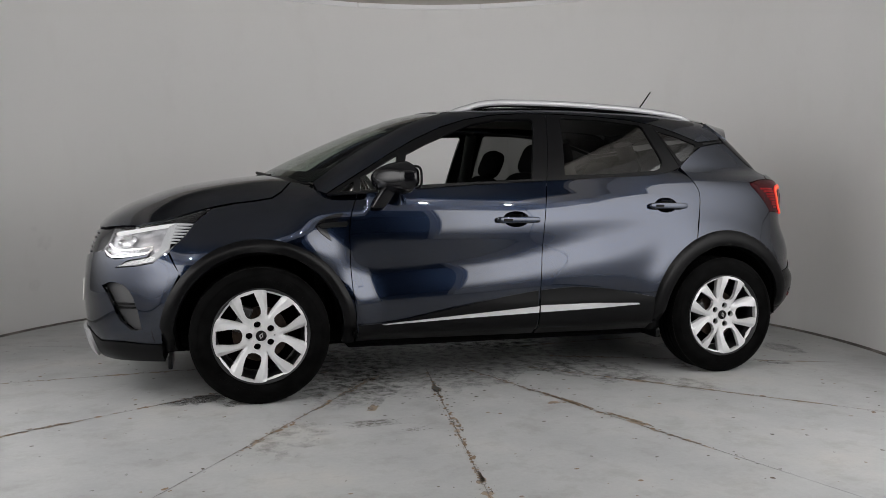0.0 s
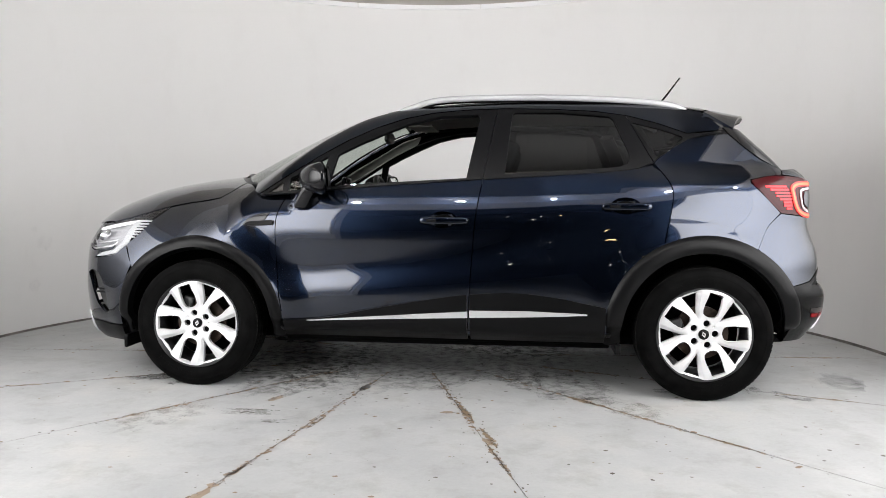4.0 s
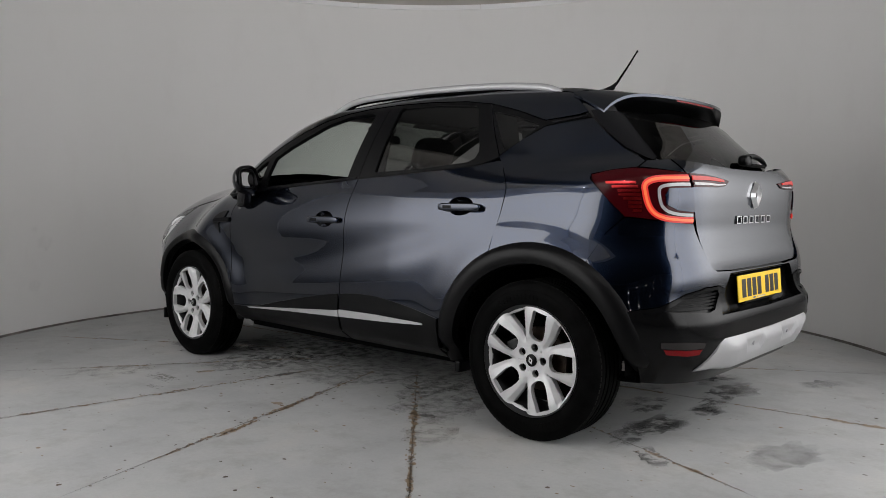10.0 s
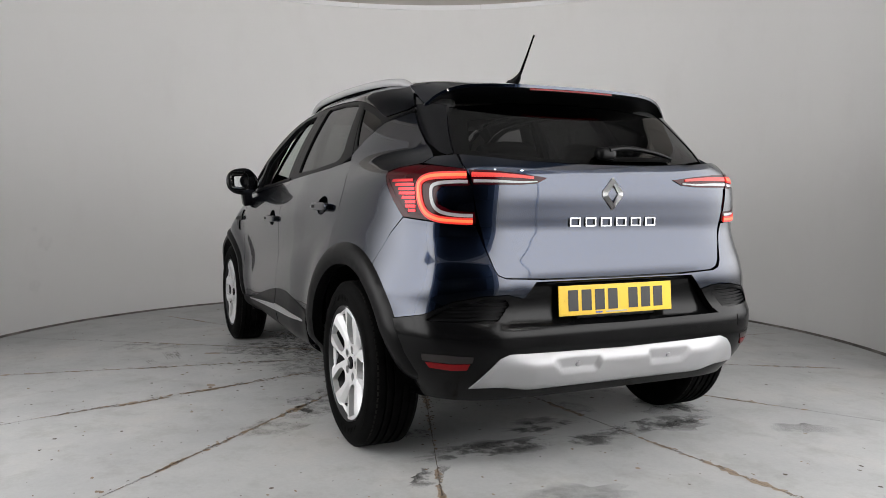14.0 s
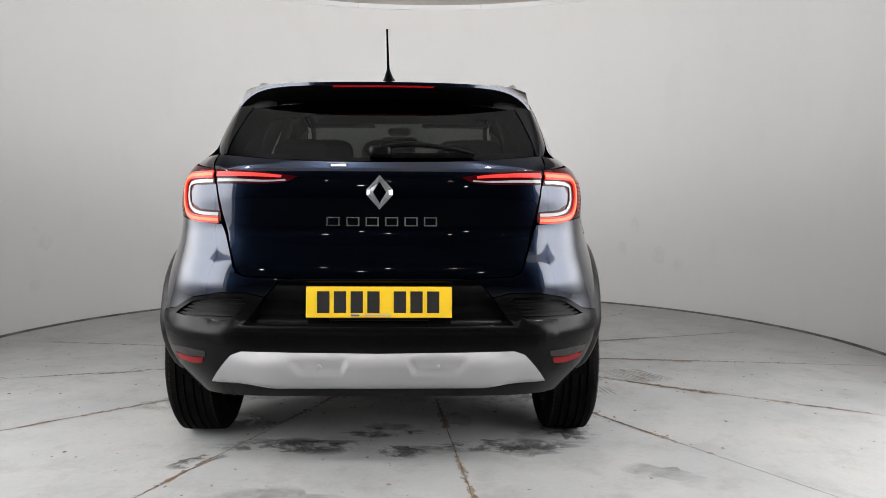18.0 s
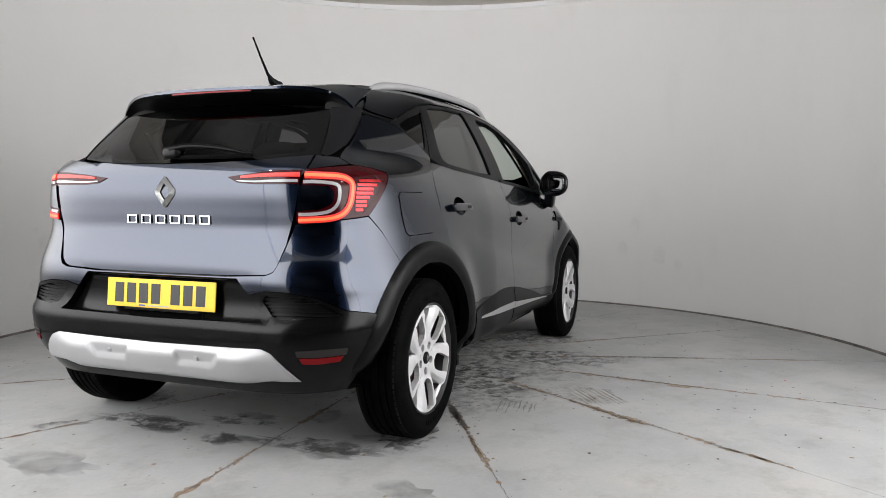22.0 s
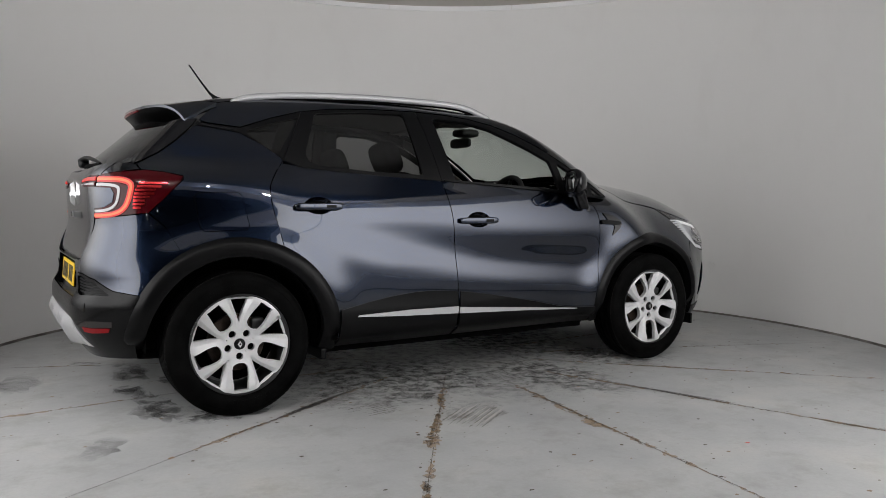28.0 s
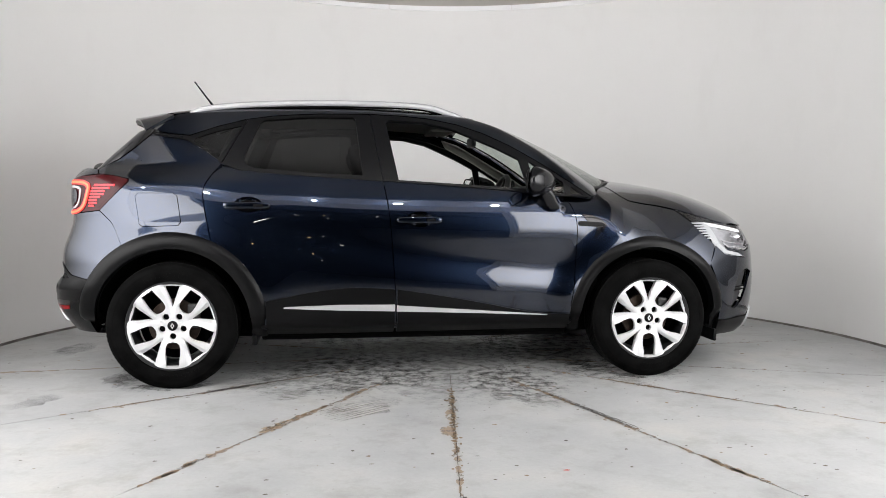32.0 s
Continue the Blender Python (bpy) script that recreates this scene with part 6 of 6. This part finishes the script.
LIP = [("front", 0.0, 0.358), ("front", 0.48, 0.358), (S, 2.07, 0.303), (S, 1.96, 0.309), (S, 1.87, 0.303), (S, 1.775, 0.305), (S, 1.765, 0.215), ("front", 0.60, 0.205), ("front", 0.0, 0.20)]
lip_p = panel("front_lip", g_low, "round_front", symf(LIP), M_CLAD, car, off=0.004, depth=0.06, step=0.04, gap=0.001, label="black plastic front lip")
SKF = [("front", 0.0, 0.35), ("front", 0.44, 0.35), ("front", 0.495, 0.342), ("front", 0.51, 0.27), ("front", 0.49, 0.222), ("front", 0.0, 0.215)]
panel("front_skid_plate", g_low, "round_front", symf(SKF), M_SILVER, car, off=0.018, depth=0.03, step=0.03, gap=0, label="satin silver front skid plate")
GRI = [("top", 2.115, 0.0), ("top", 2.112, 0.16), ("top", 2.106, 0.32), ("top", 2.089, 0.452), ("top", 2.053, 0.533), ("top", 1.994, 0.598), (S, 2.026, 0.787), (S, 2.056, 0.757), ("front", 0.48, 0.730), ("front", 0.30, 0.706), ("front", 0.0, 0.706)]
gr = panel("grille", g_low, "round_front", symf(GRI), M_GLOSS, car, off=-0.012, depth=0.0, step=0.04, gap=-0.002, label="gloss black grille")
for k in range(5):
    z = 0.738 + 0.024 * k
    panel("grille_bar", g_low, "round_front", symf([("front", 0.0, z + 0.004), ("front", 0.46, z + 0.004), ("front", 0.46, z - 0.004), ("front", 0.0, z - 0.004)]), M_CHROME, gr, off=-0.006, depth=0.006, step=0.05, gap=0)
HL = [(S, 1.626, 0.889), (S, 1.670, 0.826), (S, 1.746, 0.757), (S, 1.813, 0.701), (S, 1.903, 0.683), (S, 1.986, 0.674), (S, 1.930, 0.702), (S, 1.834, 0.722), (S, 1.814, 0.748),
      (S, 1.839, 0.740), (S, 1.893, 0.730), (S, 1.990, 0.716), (S, 2.026, 0.724), (S, 2.050, 0.756), (S, 2.022, 0.787),
      ("top", 1.990, 0.602), ("top", 1.882, 0.668), ("top", 1.778, 0.690), ("top", 1.670, 0.687), ("top", 1.548, 0.673)]
BLACK_TOP = [(S, 1.604, 0.908), (S, 1.628, 0.888), (S, 1.705, 0.889), (S, 1.776, 0.880), (S, 1.883, 0.862), ("top", 1.882, 0.674), ("top", 1.778, 0.696), ("top", 1.670, 0.693), ("top", 1.553, 0.678)]
BROW = [(S, 1.990, 0.838), (S, 1.883, 0.860), (S, 1.776, 0.878), (S, 1.713, 0.886), (S, 1.712, 0.872), (S, 1.775, 0.865), (S, 1.882, 0.846), (S, 1.988, 0.826)]
HOOK = [(S, 1.705, 0.887), (S, 1.728, 0.820), (S, 1.742, 0.764), (S, 1.813, 0.705), (S, 1.903, 0.687), (S, 1.980, 0.677), (S, 1.930, 0.700), (S, 1.836, 0.720), (S, 1.782, 0.762), (S, 1.750, 0.845), (S, 1.742, 0.870)]
FIN_BED = [(S, 1.628, 0.887), (S, 1.703, 0.887), (S, 1.726, 0.820), (S, 1.740, 0.766), (S, 1.672, 0.827)]
rear_edge = spline([(0.757, 1.746), (0.826, 1.670), (0.889, 1.626)])
hook_edge = spline([(0.764, 1.742), (0.820, 1.728), (0.887, 1.705)])
for f in (False, True):
    def rf(pts):
        return to_round(g_low, "round_front", pts)
    hl = panel("headlamp", g_low, "round_front", rf(HL), M_LAMPIN, car, flip=f, off=-0.022, depth=0, step=0.02, gap=0.0, label="clear headlamp with bright white light guides",
               shape=lambda u, v: -0.012 * np.sin(v * 95) ** 2)
    panel("lamp_lens", g_low, "round_front", rf(HL), M_LENS, hl, flip=f, off=0.002, depth=0.022, step=0.025, gap=0.0015, label="clear lens")
    panel("black_cover", g_low, "round_front", rf(BLACK_TOP), M_GLOSS, hl, flip=f, off=-0.002, depth=0.006, step=0.02, gap=0, label="black upper lamp cover")
    panel("light_guide", g_low, "round_front", rf(BROW), M_DRL, hl, flip=f, off=-0.006, depth=0.008, step=0.015, gap=0, label="white daytime light guide")
    panel("light_guide", g_low, "round_front", rf(HOOK), M_DRLSOFT, hl, flip=f, off=-0.005, depth=0.008, step=0.015, gap=0, label="hook-shaped white light guide")
    bed = panel("fin_bed", g_low, "round_front", rf(FIN_BED), M_INNER, hl, flip=f, off=-0.012, depth=0.0, step=0.02, gap=0)
    for k in range(7):
        z = 0.882 - 0.0145 * k
        a, b = rf([(S, float(rear_edge(z - 0.002)) + 0.002, z - 0.002), (S, float(hook_edge(z)), z)])
        panel("lamp_fin", g_low, "round_front", [(a[0], a[1] - 0.0012), (b[0], b[1] - 0.0042), (b[0], b[1] + 0.0042), (a[0], a[1] + 0.0022)], M_DRLSOFT, bed, flip=f, off=-0.004, depth=0.006, step=0.03, gap=0)
    for path, w in (([(S, 2.020, 0.786), (S, 1.982, 0.757), (S, 1.902, 0.762), (S, 1.815, 0.776)], 0.008), ([(S, 2.046, 0.752), (S, 2.022, 0.730), (S, 1.990, 0.721), (S, 1.893, 0.735), (S, 1.842, 0.746), (S, 1.818, 0.765)], 0.009)):
        panel("chrome_line", g_low, "round_front", stroke(rf(path), w, 4), M_CHROME, hl, flip=f, off=-0.006, depth=0.006, step=0.012, gap=0)
    c = rf([(S, 1.94, 0.80)])[0]
    panel("reflector_bowl", g_low, "round_front", [(c[0] + 0.042 * math.cos(2 * math.pi * k / 24), c[1] + 0.030 * math.sin(2 * math.pi * k / 24)) for k in range(24)], M_CHROME, hl, flip=f, off=-0.010, depth=0.006, step=0.01, gap=0,
          shape=lambda u, v: -0.03 * np.clip(1 - ((u - c[0]) / 0.042) ** 2 - ((v - c[1]) / 0.030) ** 2, 0, 1), label="chromed reflector bowl")
# wipers on the cowl
for y0, y1 in ((0.30, -0.30), (-0.42, -0.62)):
    wpf = new("front_wiper")
    wpf.parent = car
    pts = [(1.285 - 0.23 * (y / 0.7) ** 2 - 0.012, y, float(g and roof_z(1.275 - 0.23 * (y / 0.7) ** 2)) - 0.17 * (abs(y) / 0.62) ** 2.2 - 0.002) for g in (1,) for y in (y0, (2 * y0 + y1) / 3, (y0 + 2 * y1) / 3, y1)]
    part("wiper_blade", tube(bmesh.new(), curve(pts, 4), 0.009, 6, flat=1.4), M_CLAD, wpf)
    part("wiper_arm", tube(bmesh.new(), [pts[0], tuple(Vector(pts[1]) + Vector((0.02, 0, 0.012))), tuple(Vector(pts[2]) + Vector((0, 0, 0.01)))], [0.011, 0.009, 0.006], 8), M_CLAD, wpf)

# flat dark trays under the floor, between and outside the wheels
bm = bm_box((0.0, 0, 0.252), (1.74, 1.44, 0.05), 0.01)
box(bm, (0.22, 0, 0.24), (3.06, 1.06, 0.049), 0.01)
part("undertray", bm, M_INNER, car, "black undertray")
# mud flap lips behind the wheels
for s in (1, -1):
    part("air_deflector", bm_box((1.74, s * 0.74, 0.225), (0.02, 0.2, 0.07), 0.006), M_CLAD, car)
    part("air_deflector", bm_box((-0.90, s * 0.74, 0.245), (0.03, 0.2, 0.05), 0.006), M_CLAD, car)

# ---- cabin ----
def seat(x, y, z0, wide, back_h, tilt, head=True, label=""):
    st = new("seat")
    st.parent = car
    st["label"] = label or "black cloth seat"
    bm = bmesh.new()
    superell(bm, (x + 0.02, y, z0), (0.52, wide, 0.17), 0.45, 28, 14)
    part("cushion", bm, M_CLOTH, st, smooth=70)
    m = Matrix.Translation((x - 0.22, y, z0)) @ Matrix.Rotation(radians(-tilt), 4, "Y")
    bm = bmesh.new()
    superell(bm, (0, 0, back_h / 2), (0.15, wide, back_h + 0.12), 0.5, 28, 18, m)
    part("backrest", bm, M_CLOTH, st, smooth=70)
    if head:
        bm = bmesh.new()
        superell(bm, (-0.005, 0, back_h + 0.155), (0.11, 0.27, 0.19), 0.6, 24, 14, m)
        part("headrest", bm, M_CLOTH, st, smooth=70)
        for d in (-0.06, 0.06):
            part("headrest_post", tube(bmesh.new(), [m @ Vector((0, d, back_h)), m @ Vector((0, d, back_h + 0.12))], 0.006, 8), M_STEEL, st)
    return st


for y in (0.37, -0.37):
    seat(0.16, y, 0.62, 0.50, 0.52, 22)
st = seat(-0.68, 0.0, 0.66, 1.24, 0.44, 24, False, "black cloth rear bench")
for y in (0.40, 0.0, -0.40):
    m = Matrix.Translation((-0.90, y, 0.66)) @ Matrix.Rotation(radians(-24), 4, "Y")
    bm = bmesh.new()
    superell(bm, (0, 0, 0.585), (0.10, 0.25, 0.17), 0.6, 24, 14, m)
    part("headrest", bm, M_CLOTH, st, smooth=70)
part("parcel_shelf", bm_box((-1.40, 0, 1.02), (0.55, 1.15, 0.02), 0.006), M_DASH, car)
dash = new("dashboard")
dash.parent = car
dash["label"] = "black soft-plastic dashboard"
bm = bmesh.new()
superell(bm, (0.86, 0, 0.90), (0.46, 1.42, 0.30), 0.5, 28, 16)
part("dash_top", bm, M_DASH, dash, smooth=70)
bm = bmesh.new()
superell(bm, (0.72, -0.37, 1.035), (0.22, 0.36, 0.12), 0.55, 24, 12)
part("instrument_hood", bm, M_DASH, dash, smooth=70)
part("centre_screen", bm_box((0.70, 0.02, 1.02), (0.025, 0.17, 0.24), 0.01, m=Matrix.Rotation(0, 4, "Y")), M_GLOSS, dash)
sw = new("steering_wheel")
sw.parent = car
sw["label"] = "black leather steering wheel"
sw.matrix_basis = pose(0.51, -0.37, 0.985, 0, -66, 0)
bm = bmesh.new()
tube(bm, [(0.183 * math.cos(2 * math.pi * k / 40), 0.183 * math.sin(2 * math.pi * k / 40), 0) for k in range(41)], 0.0165, 10, cap=False)
part("wheel_rim", bm, M_DASH, sw, smooth=70)
bm = bmesh.new()
superell(bm, (0, 0, -0.01), (0.14, 0.15, 0.05), 0.6, 20, 10)
part("wheel_hub", bm, M_DASH, sw, smooth=70)
for a in (0, 180, 270):
    c, s = math.cos(radians(a + 90)), math.sin(radians(a + 90))
    part("wheel_spoke", tube(bmesh.new(), [(0.05 * c, 0.05 * s, -0.005), (0.175 * c, 0.175 * s, 0)], [0.024, 0.016], 8, flat=0.45), M_TRIM, sw, smooth=60)
part("steering_column", tube(bmesh.new(), [(0.52, -0.37, 0.975), (0.80, -0.37, 0.86)], 0.05, 12), M_DASH, car)
rv = new("rear_view_mirror")
rv.parent = car
bm = bmesh.new()
superell(bm, (0.43, 0.0, 1.385), (0.035, 0.235, 0.065), 0.5, 24, 12)
part("mirror_case", bm, M_DASH, rv, smooth=70)
part("mirror_stem", tube(bmesh.new(), [(0.44, 0, 1.40), (0.47, 0, 1.45), (0.50, 0, 1.475)], 0.012, 8), M_DASH, rv)
bm = bmesh.new()
superell(bm, (0.47, 0.0, 1.452), (0.16, 0.15, 0.055), 0.6, 24, 12)
part("sensor_housing", bm, M_DASH, rv, smooth=70)
for y in (0.35, -0.35):
    part("sun_visor", bm_box((0.26, y, 1.475), (0.16, 0.40, 0.018), 0.007, m=Matrix.Identity(4)), M_HEAD, car)
for s in (1, -1):
    part("door_lining", bm_box((-0.02, s * 0.74, 0.72), (1.7, 0.05, 0.62), 0.02), M_DASH, car)
    part("pillar_inner", tube(bmesh.new(), [(-0.225, s * 0.70, 1.08), (-0.24, s * 0.655, 1.30), (-0.25, s * 0.60, 1.46)], 0.045, 10, flat=0.5), M_DASH, car, smooth=60)
    part("pillar_inner", tube(bmesh.new(), [(-1.08, s * 0.70, 1.16), (-1.02, s * 0.65, 1.32), (-0.96, s * 0.60, 1.43)], 0.06, 10, flat=0.5), M_DASH, car, smooth=60)
    part("pillar_inner", tube(bmesh.new(), [(-1.62, s * 0.58, 1.12), (-1.52, s * 0.56, 1.28), (-1.42, s * 0.52, 1.42)], 0.08, 10, flat=0.5), M_DASH, car, smooth=60)
# ---- marks on the turntable (its own plan, centre at its axis) ----
def polar(r, a):
    return r * math.cos(radians(a)), r * math.sin(radians(a))


def scuff(name, material, x, y, length, width, turn, lines, seed, z=0.0016):
    """Parallel rubbed streaks."""
    q = random.Random(seed)
    bm = bmesh.new()
    c, s = math.cos(radians(turn)), math.sin(radians(turn))
    for k in range(lines):
        v = width * (k / max(1, lines - 1) - 0.5) + q.uniform(-0.004, 0.004)
        l, o, w = length * q.uniform(0.5, 1.0), q.uniform(-0.03, 0.03), q.uniform(0.0025, 0.006)
        n = 8
        prev = None
        for j in range(n + 1):
            u = -l / 2 + o + l * j / n
            ww = w * math.sin(math.pi * (0.06 + 0.88 * j / n))
            e = q.uniform(-0.003, 0.003)
            cur = [bm.verts.new((x + c * u - s * (v + e + d), y + s * u + c * (v + e + d), z)) for d in (-ww, ww)]
            if prev:
                bm.faces.new((prev[0], cur[0], cur[1], prev[1]))
            prev = cur
    part(name, bm, material, table)


def specks(name, material, count, r0, r1, size, seed, z=0.0015):
    q = random.Random(seed)
    bm = bmesh.new()
    for _ in range(count):
        r, a = math.sqrt(q.uniform(r0 * r0, r1 * r1)), q.uniform(0, 360)
        x, y = polar(r, a)
        sz, k, t = q.uniform(0.3, 1.0) ** 2 * size, q.randint(5, 8), q.uniform(0, 6)
        el = q.uniform(0.35, 1.0)
        bm.faces.new([bm.verts.new((x + sz * q.uniform(0.6, 1.1) * math.cos(t + 2 * math.pi * i / k), y + el * sz * q.uniform(0.6, 1.1) * math.sin(t + 2 * math.pi * i / k), z)) for i in range(k)])
    ob = part(name, bm, material, table)
    tagged(ob, kind="stuff")
    return ob


specks("dirt_specks", M_CRACK, 420, 0.5, 2.9, 0.013, 3)
specks("rust_specks", grained("brown_specks", (0.22, 0.16, 0.11), 0.8, amount=0.4), 300, 0.5, 2.9, 0.014, 4, 0.0013)



def joint_flecks(name, material, per_joint, spread, size, seed, z):
    """Crumbs of dirt strewn along the joints."""
    q = random.Random(seed)
    bm = bmesh.new()
    for s in range(CRACKS):
        a, busy = crack_angle(s), q.uniform(0.4, 1.2)
        d, t = (math.cos(a), math.sin(a)), (-math.sin(a), math.cos(a))
        for _ in range(int(per_joint * busy)):
            r, o = q.triangular(0.45, 2.7, 1.0), q.gauss(0, spread)
            x, y = d[0] * r + t[0] * o, d[1] * r + t[1] * o
            sz, k, u, el = q.uniform(0.25, 1.0) ** 2 * size, q.randint(5, 8), q.uniform(0, 6), q.uniform(0.35, 0.9)
            c, sn = math.cos(a), math.sin(a)
            pts = [(sz * q.uniform(0.6, 1.2) * math.cos(u + 2 * math.pi * i / k), el * sz * q.uniform(0.6, 1.2) * math.sin(u + 2 * math.pi * i / k)) for i in range(k)]
            bm.faces.new([bm.verts.new((x + c * e - sn * f, y + sn * e + c * f, z)) for e, f in pts])
    tagged(part(name, bm, material, table), kind="stuff")


joint_flecks("rust_flecks", grained("rust_flecks", (0.20, 0.140, 0.090), 0.8, amount=0.5), 95, 0.011, 0.020, 7, 0.0019)
joint_flecks("dirt_flecks", grained("dark_flecks", (0.10, 0.085, 0.07), 0.8, amount=0.5), 80, 0.024, 0.010, 8, 0.0021)
specks("centre_dirt", grained("grey_brown_dirt", (0.13, 0.115, 0.10), 0.8, amount=0.4), 420, 0.40, 1.35, 0.013, 9, 0.0011)
# tyre rub, oil and rust where they lie
scuff("tyre_scuff", M_SKID, 0.595, 1.465, 0.30, 0.085, 2, 9, 11)
scuff("tyre_scuff", M_SKID, 0.42, 1.60, 0.16, 0.04, 10, 4, 12)
scuff("rubbed_streaks", M_SKID, -0.66, -1.28, 0.36, 0.20, 35, 9, 13)
scuff("pale_streaks", grained("pale_rubbed_paint", (0.44, 0.43, 0.41), 0.6), -0.62, -1.25, 0.34, 0.17, 35, 7, 14, 0.0017)
scuff("rubbed_streaks", M_SKID, -0.98, -0.95, 0.30, 0.18, 10, 8, 15)
scuff("rubbed_streaks", M_SKID, 1.15, 0.90, 0.34, 0.12, 20, 8, 16)
scuff("rubbed_streaks", M_SKID, 0.9, -0.85, 0.30, 0.14, -25, 7, 17)
for x, y, rx, ry, turn, seed in ((1.33, 0.84, 0.11, 0.05, 30, 21), (0.15, 0.95, 0.045, 0.022, 80, 22), (1.18, 0.95, 0.07, 0.03, 50, 23), (-0.64, -0.84, 0.06, 0.025, 50, 24), (-1.02, 1.02, 0.05, 0.02, 20, 27), (0.98, -0.75, 0.07, 0.02, -35, 28)):
    blot("oil_stain", M_OIL, x, y, rx, ry, turn, seed, 0.0017)
for x, y, rx, ry, turn, seed in ((-0.43, 1.38, 0.045, 0.020, 105, 31), (-0.56, 1.78, 0.05, 0.02, 108, 32), (-0.99, 1.07, 0.04, 0.02, 133, 33), (-0.34, 1.36, 0.03, 0.015, 0, 34), (-1.0, -1.5, 0.07, 0.028, 56, 35),
                                 (-0.20, -1.41, 0.06, 0.02, 82, 36), (-0.25, -1.65, 0.05, 0.025, 82, 37), (0.24, 1.52, 0.03, 0.015, 80, 38), (0.55, 1.22, 0.05, 0.02, 66, 39)):
    blot("rust_mark", M_RUSTSTAIN, x, y, rx, ry, turn, seed, 0.0016)
for x, y, rx, ry, turn, seed in ((-1.88, 0.43, 0.13, 0.06, 70, 41), (-1.71, -0.55, 0.12, 0.05, 110, 42), (-1.94, -0.02, 0.12, 0.05, 90, 43), (-1.62, 0.12, 0.10, 0.05, 85, 44), (-2.45, 0.5, 0.20, 0.10, 80, 45), (-1.95, -0.45, 0.10, 0.06, 95, 46),
                                 (-2.2, -0.9, 0.14, 0.06, 60, 47), (-1.5, -0.2, 0.10, 0.05, 20, 48)):
    blot("damp_stain", M_DAMP, x, y, rx, ry, turn, seed, 0.0015)
for x, y, rx, ry, turn, seed in ((-1.88, 0.48, 0.26, 0.085, 84, 71), (-1.96, 0.05, 0.10, 0.05, 60, 72), (-1.88, -0.36, 0.24, 0.075, 96, 73), (-1.50, 0.76, 0.16, 0.05, 40, 74), (-2.06, 0.84, 0.12, 0.04, 130, 75),
                                 (0.90, -0.40, 0.26, 0.10, -25, 76), (-1.62, -0.66, 0.22, 0.09, 30, 77), (1.34, 0.84, 0.16, 0.06, 25, 78), (-1.70, 0.14, 0.14, 0.06, 95, 79), (1.02, 0.62, 0.16, 0.07, 10, 80)):
    blot("wet_patch", M_WET, x, y, rx, ry, turn, seed, 0.0023, 40)
# broad blots beneath the car: floor grime together with painted under-car shade
for x, y, rx, ry, turn, seed in ((0.0, 0.0, 0.86, 0.86, 0, 81), (0.75, 0.30, 0.55, 0.42, 20, 82), (-0.75, -0.45, 0.52, 0.40, 30, 83), (-0.85, 0.75, 0.36, 0.20, 135, 84), (0.55, 0.80, 0.36, 0.18, 55, 85), (0.25, -0.85, 0.42, 0.18, -75, 86), (0.95, -0.55, 0.36, 0.20, -30, 87)):
    blot("floor_grime", M_GRIME_SHADE, x, y, rx, ry, turn, seed, 0.0009 + 0.00004 * seed / 10, 40)
blot("ochre_stain", M_OCHRE, -0.61, -1.2, 0.22, 0.12, 50, 51, 0.0011)
blot("ochre_stain", M_OCHRE, 0.95, 1.55, 0.26, 0.10, 60, 52, 0.0011)
blot("ochre_stain", M_OCHRE, -1.2, 1.2, 0.20, 0.09, 130, 53, 0.0011)
blot("red_paint_speck", mat("red_paint_speck", (0.45, 0.05, 0.03), 0.5), 0.12, -2.19, 0.010, 0.005, 0, 61, 0.0018)


# ---- motion ----
def motions():
    rows_table, rows_car = [], []
    for t, a in enumerate(TURN):
        r = radians(a)
        rows_table.append((t, pose(0, 0, 0, 0, 0, a)))
        rows_car.append((t, pose(math.cos(r) * CAR_X - math.sin(r) * CAR_Y, math.sin(r) * CAR_X + math.cos(r) * CAR_Y, 0, 0, 0, a)))
    walk(table, rows_table)
    walk(car, rows_car)


motions()
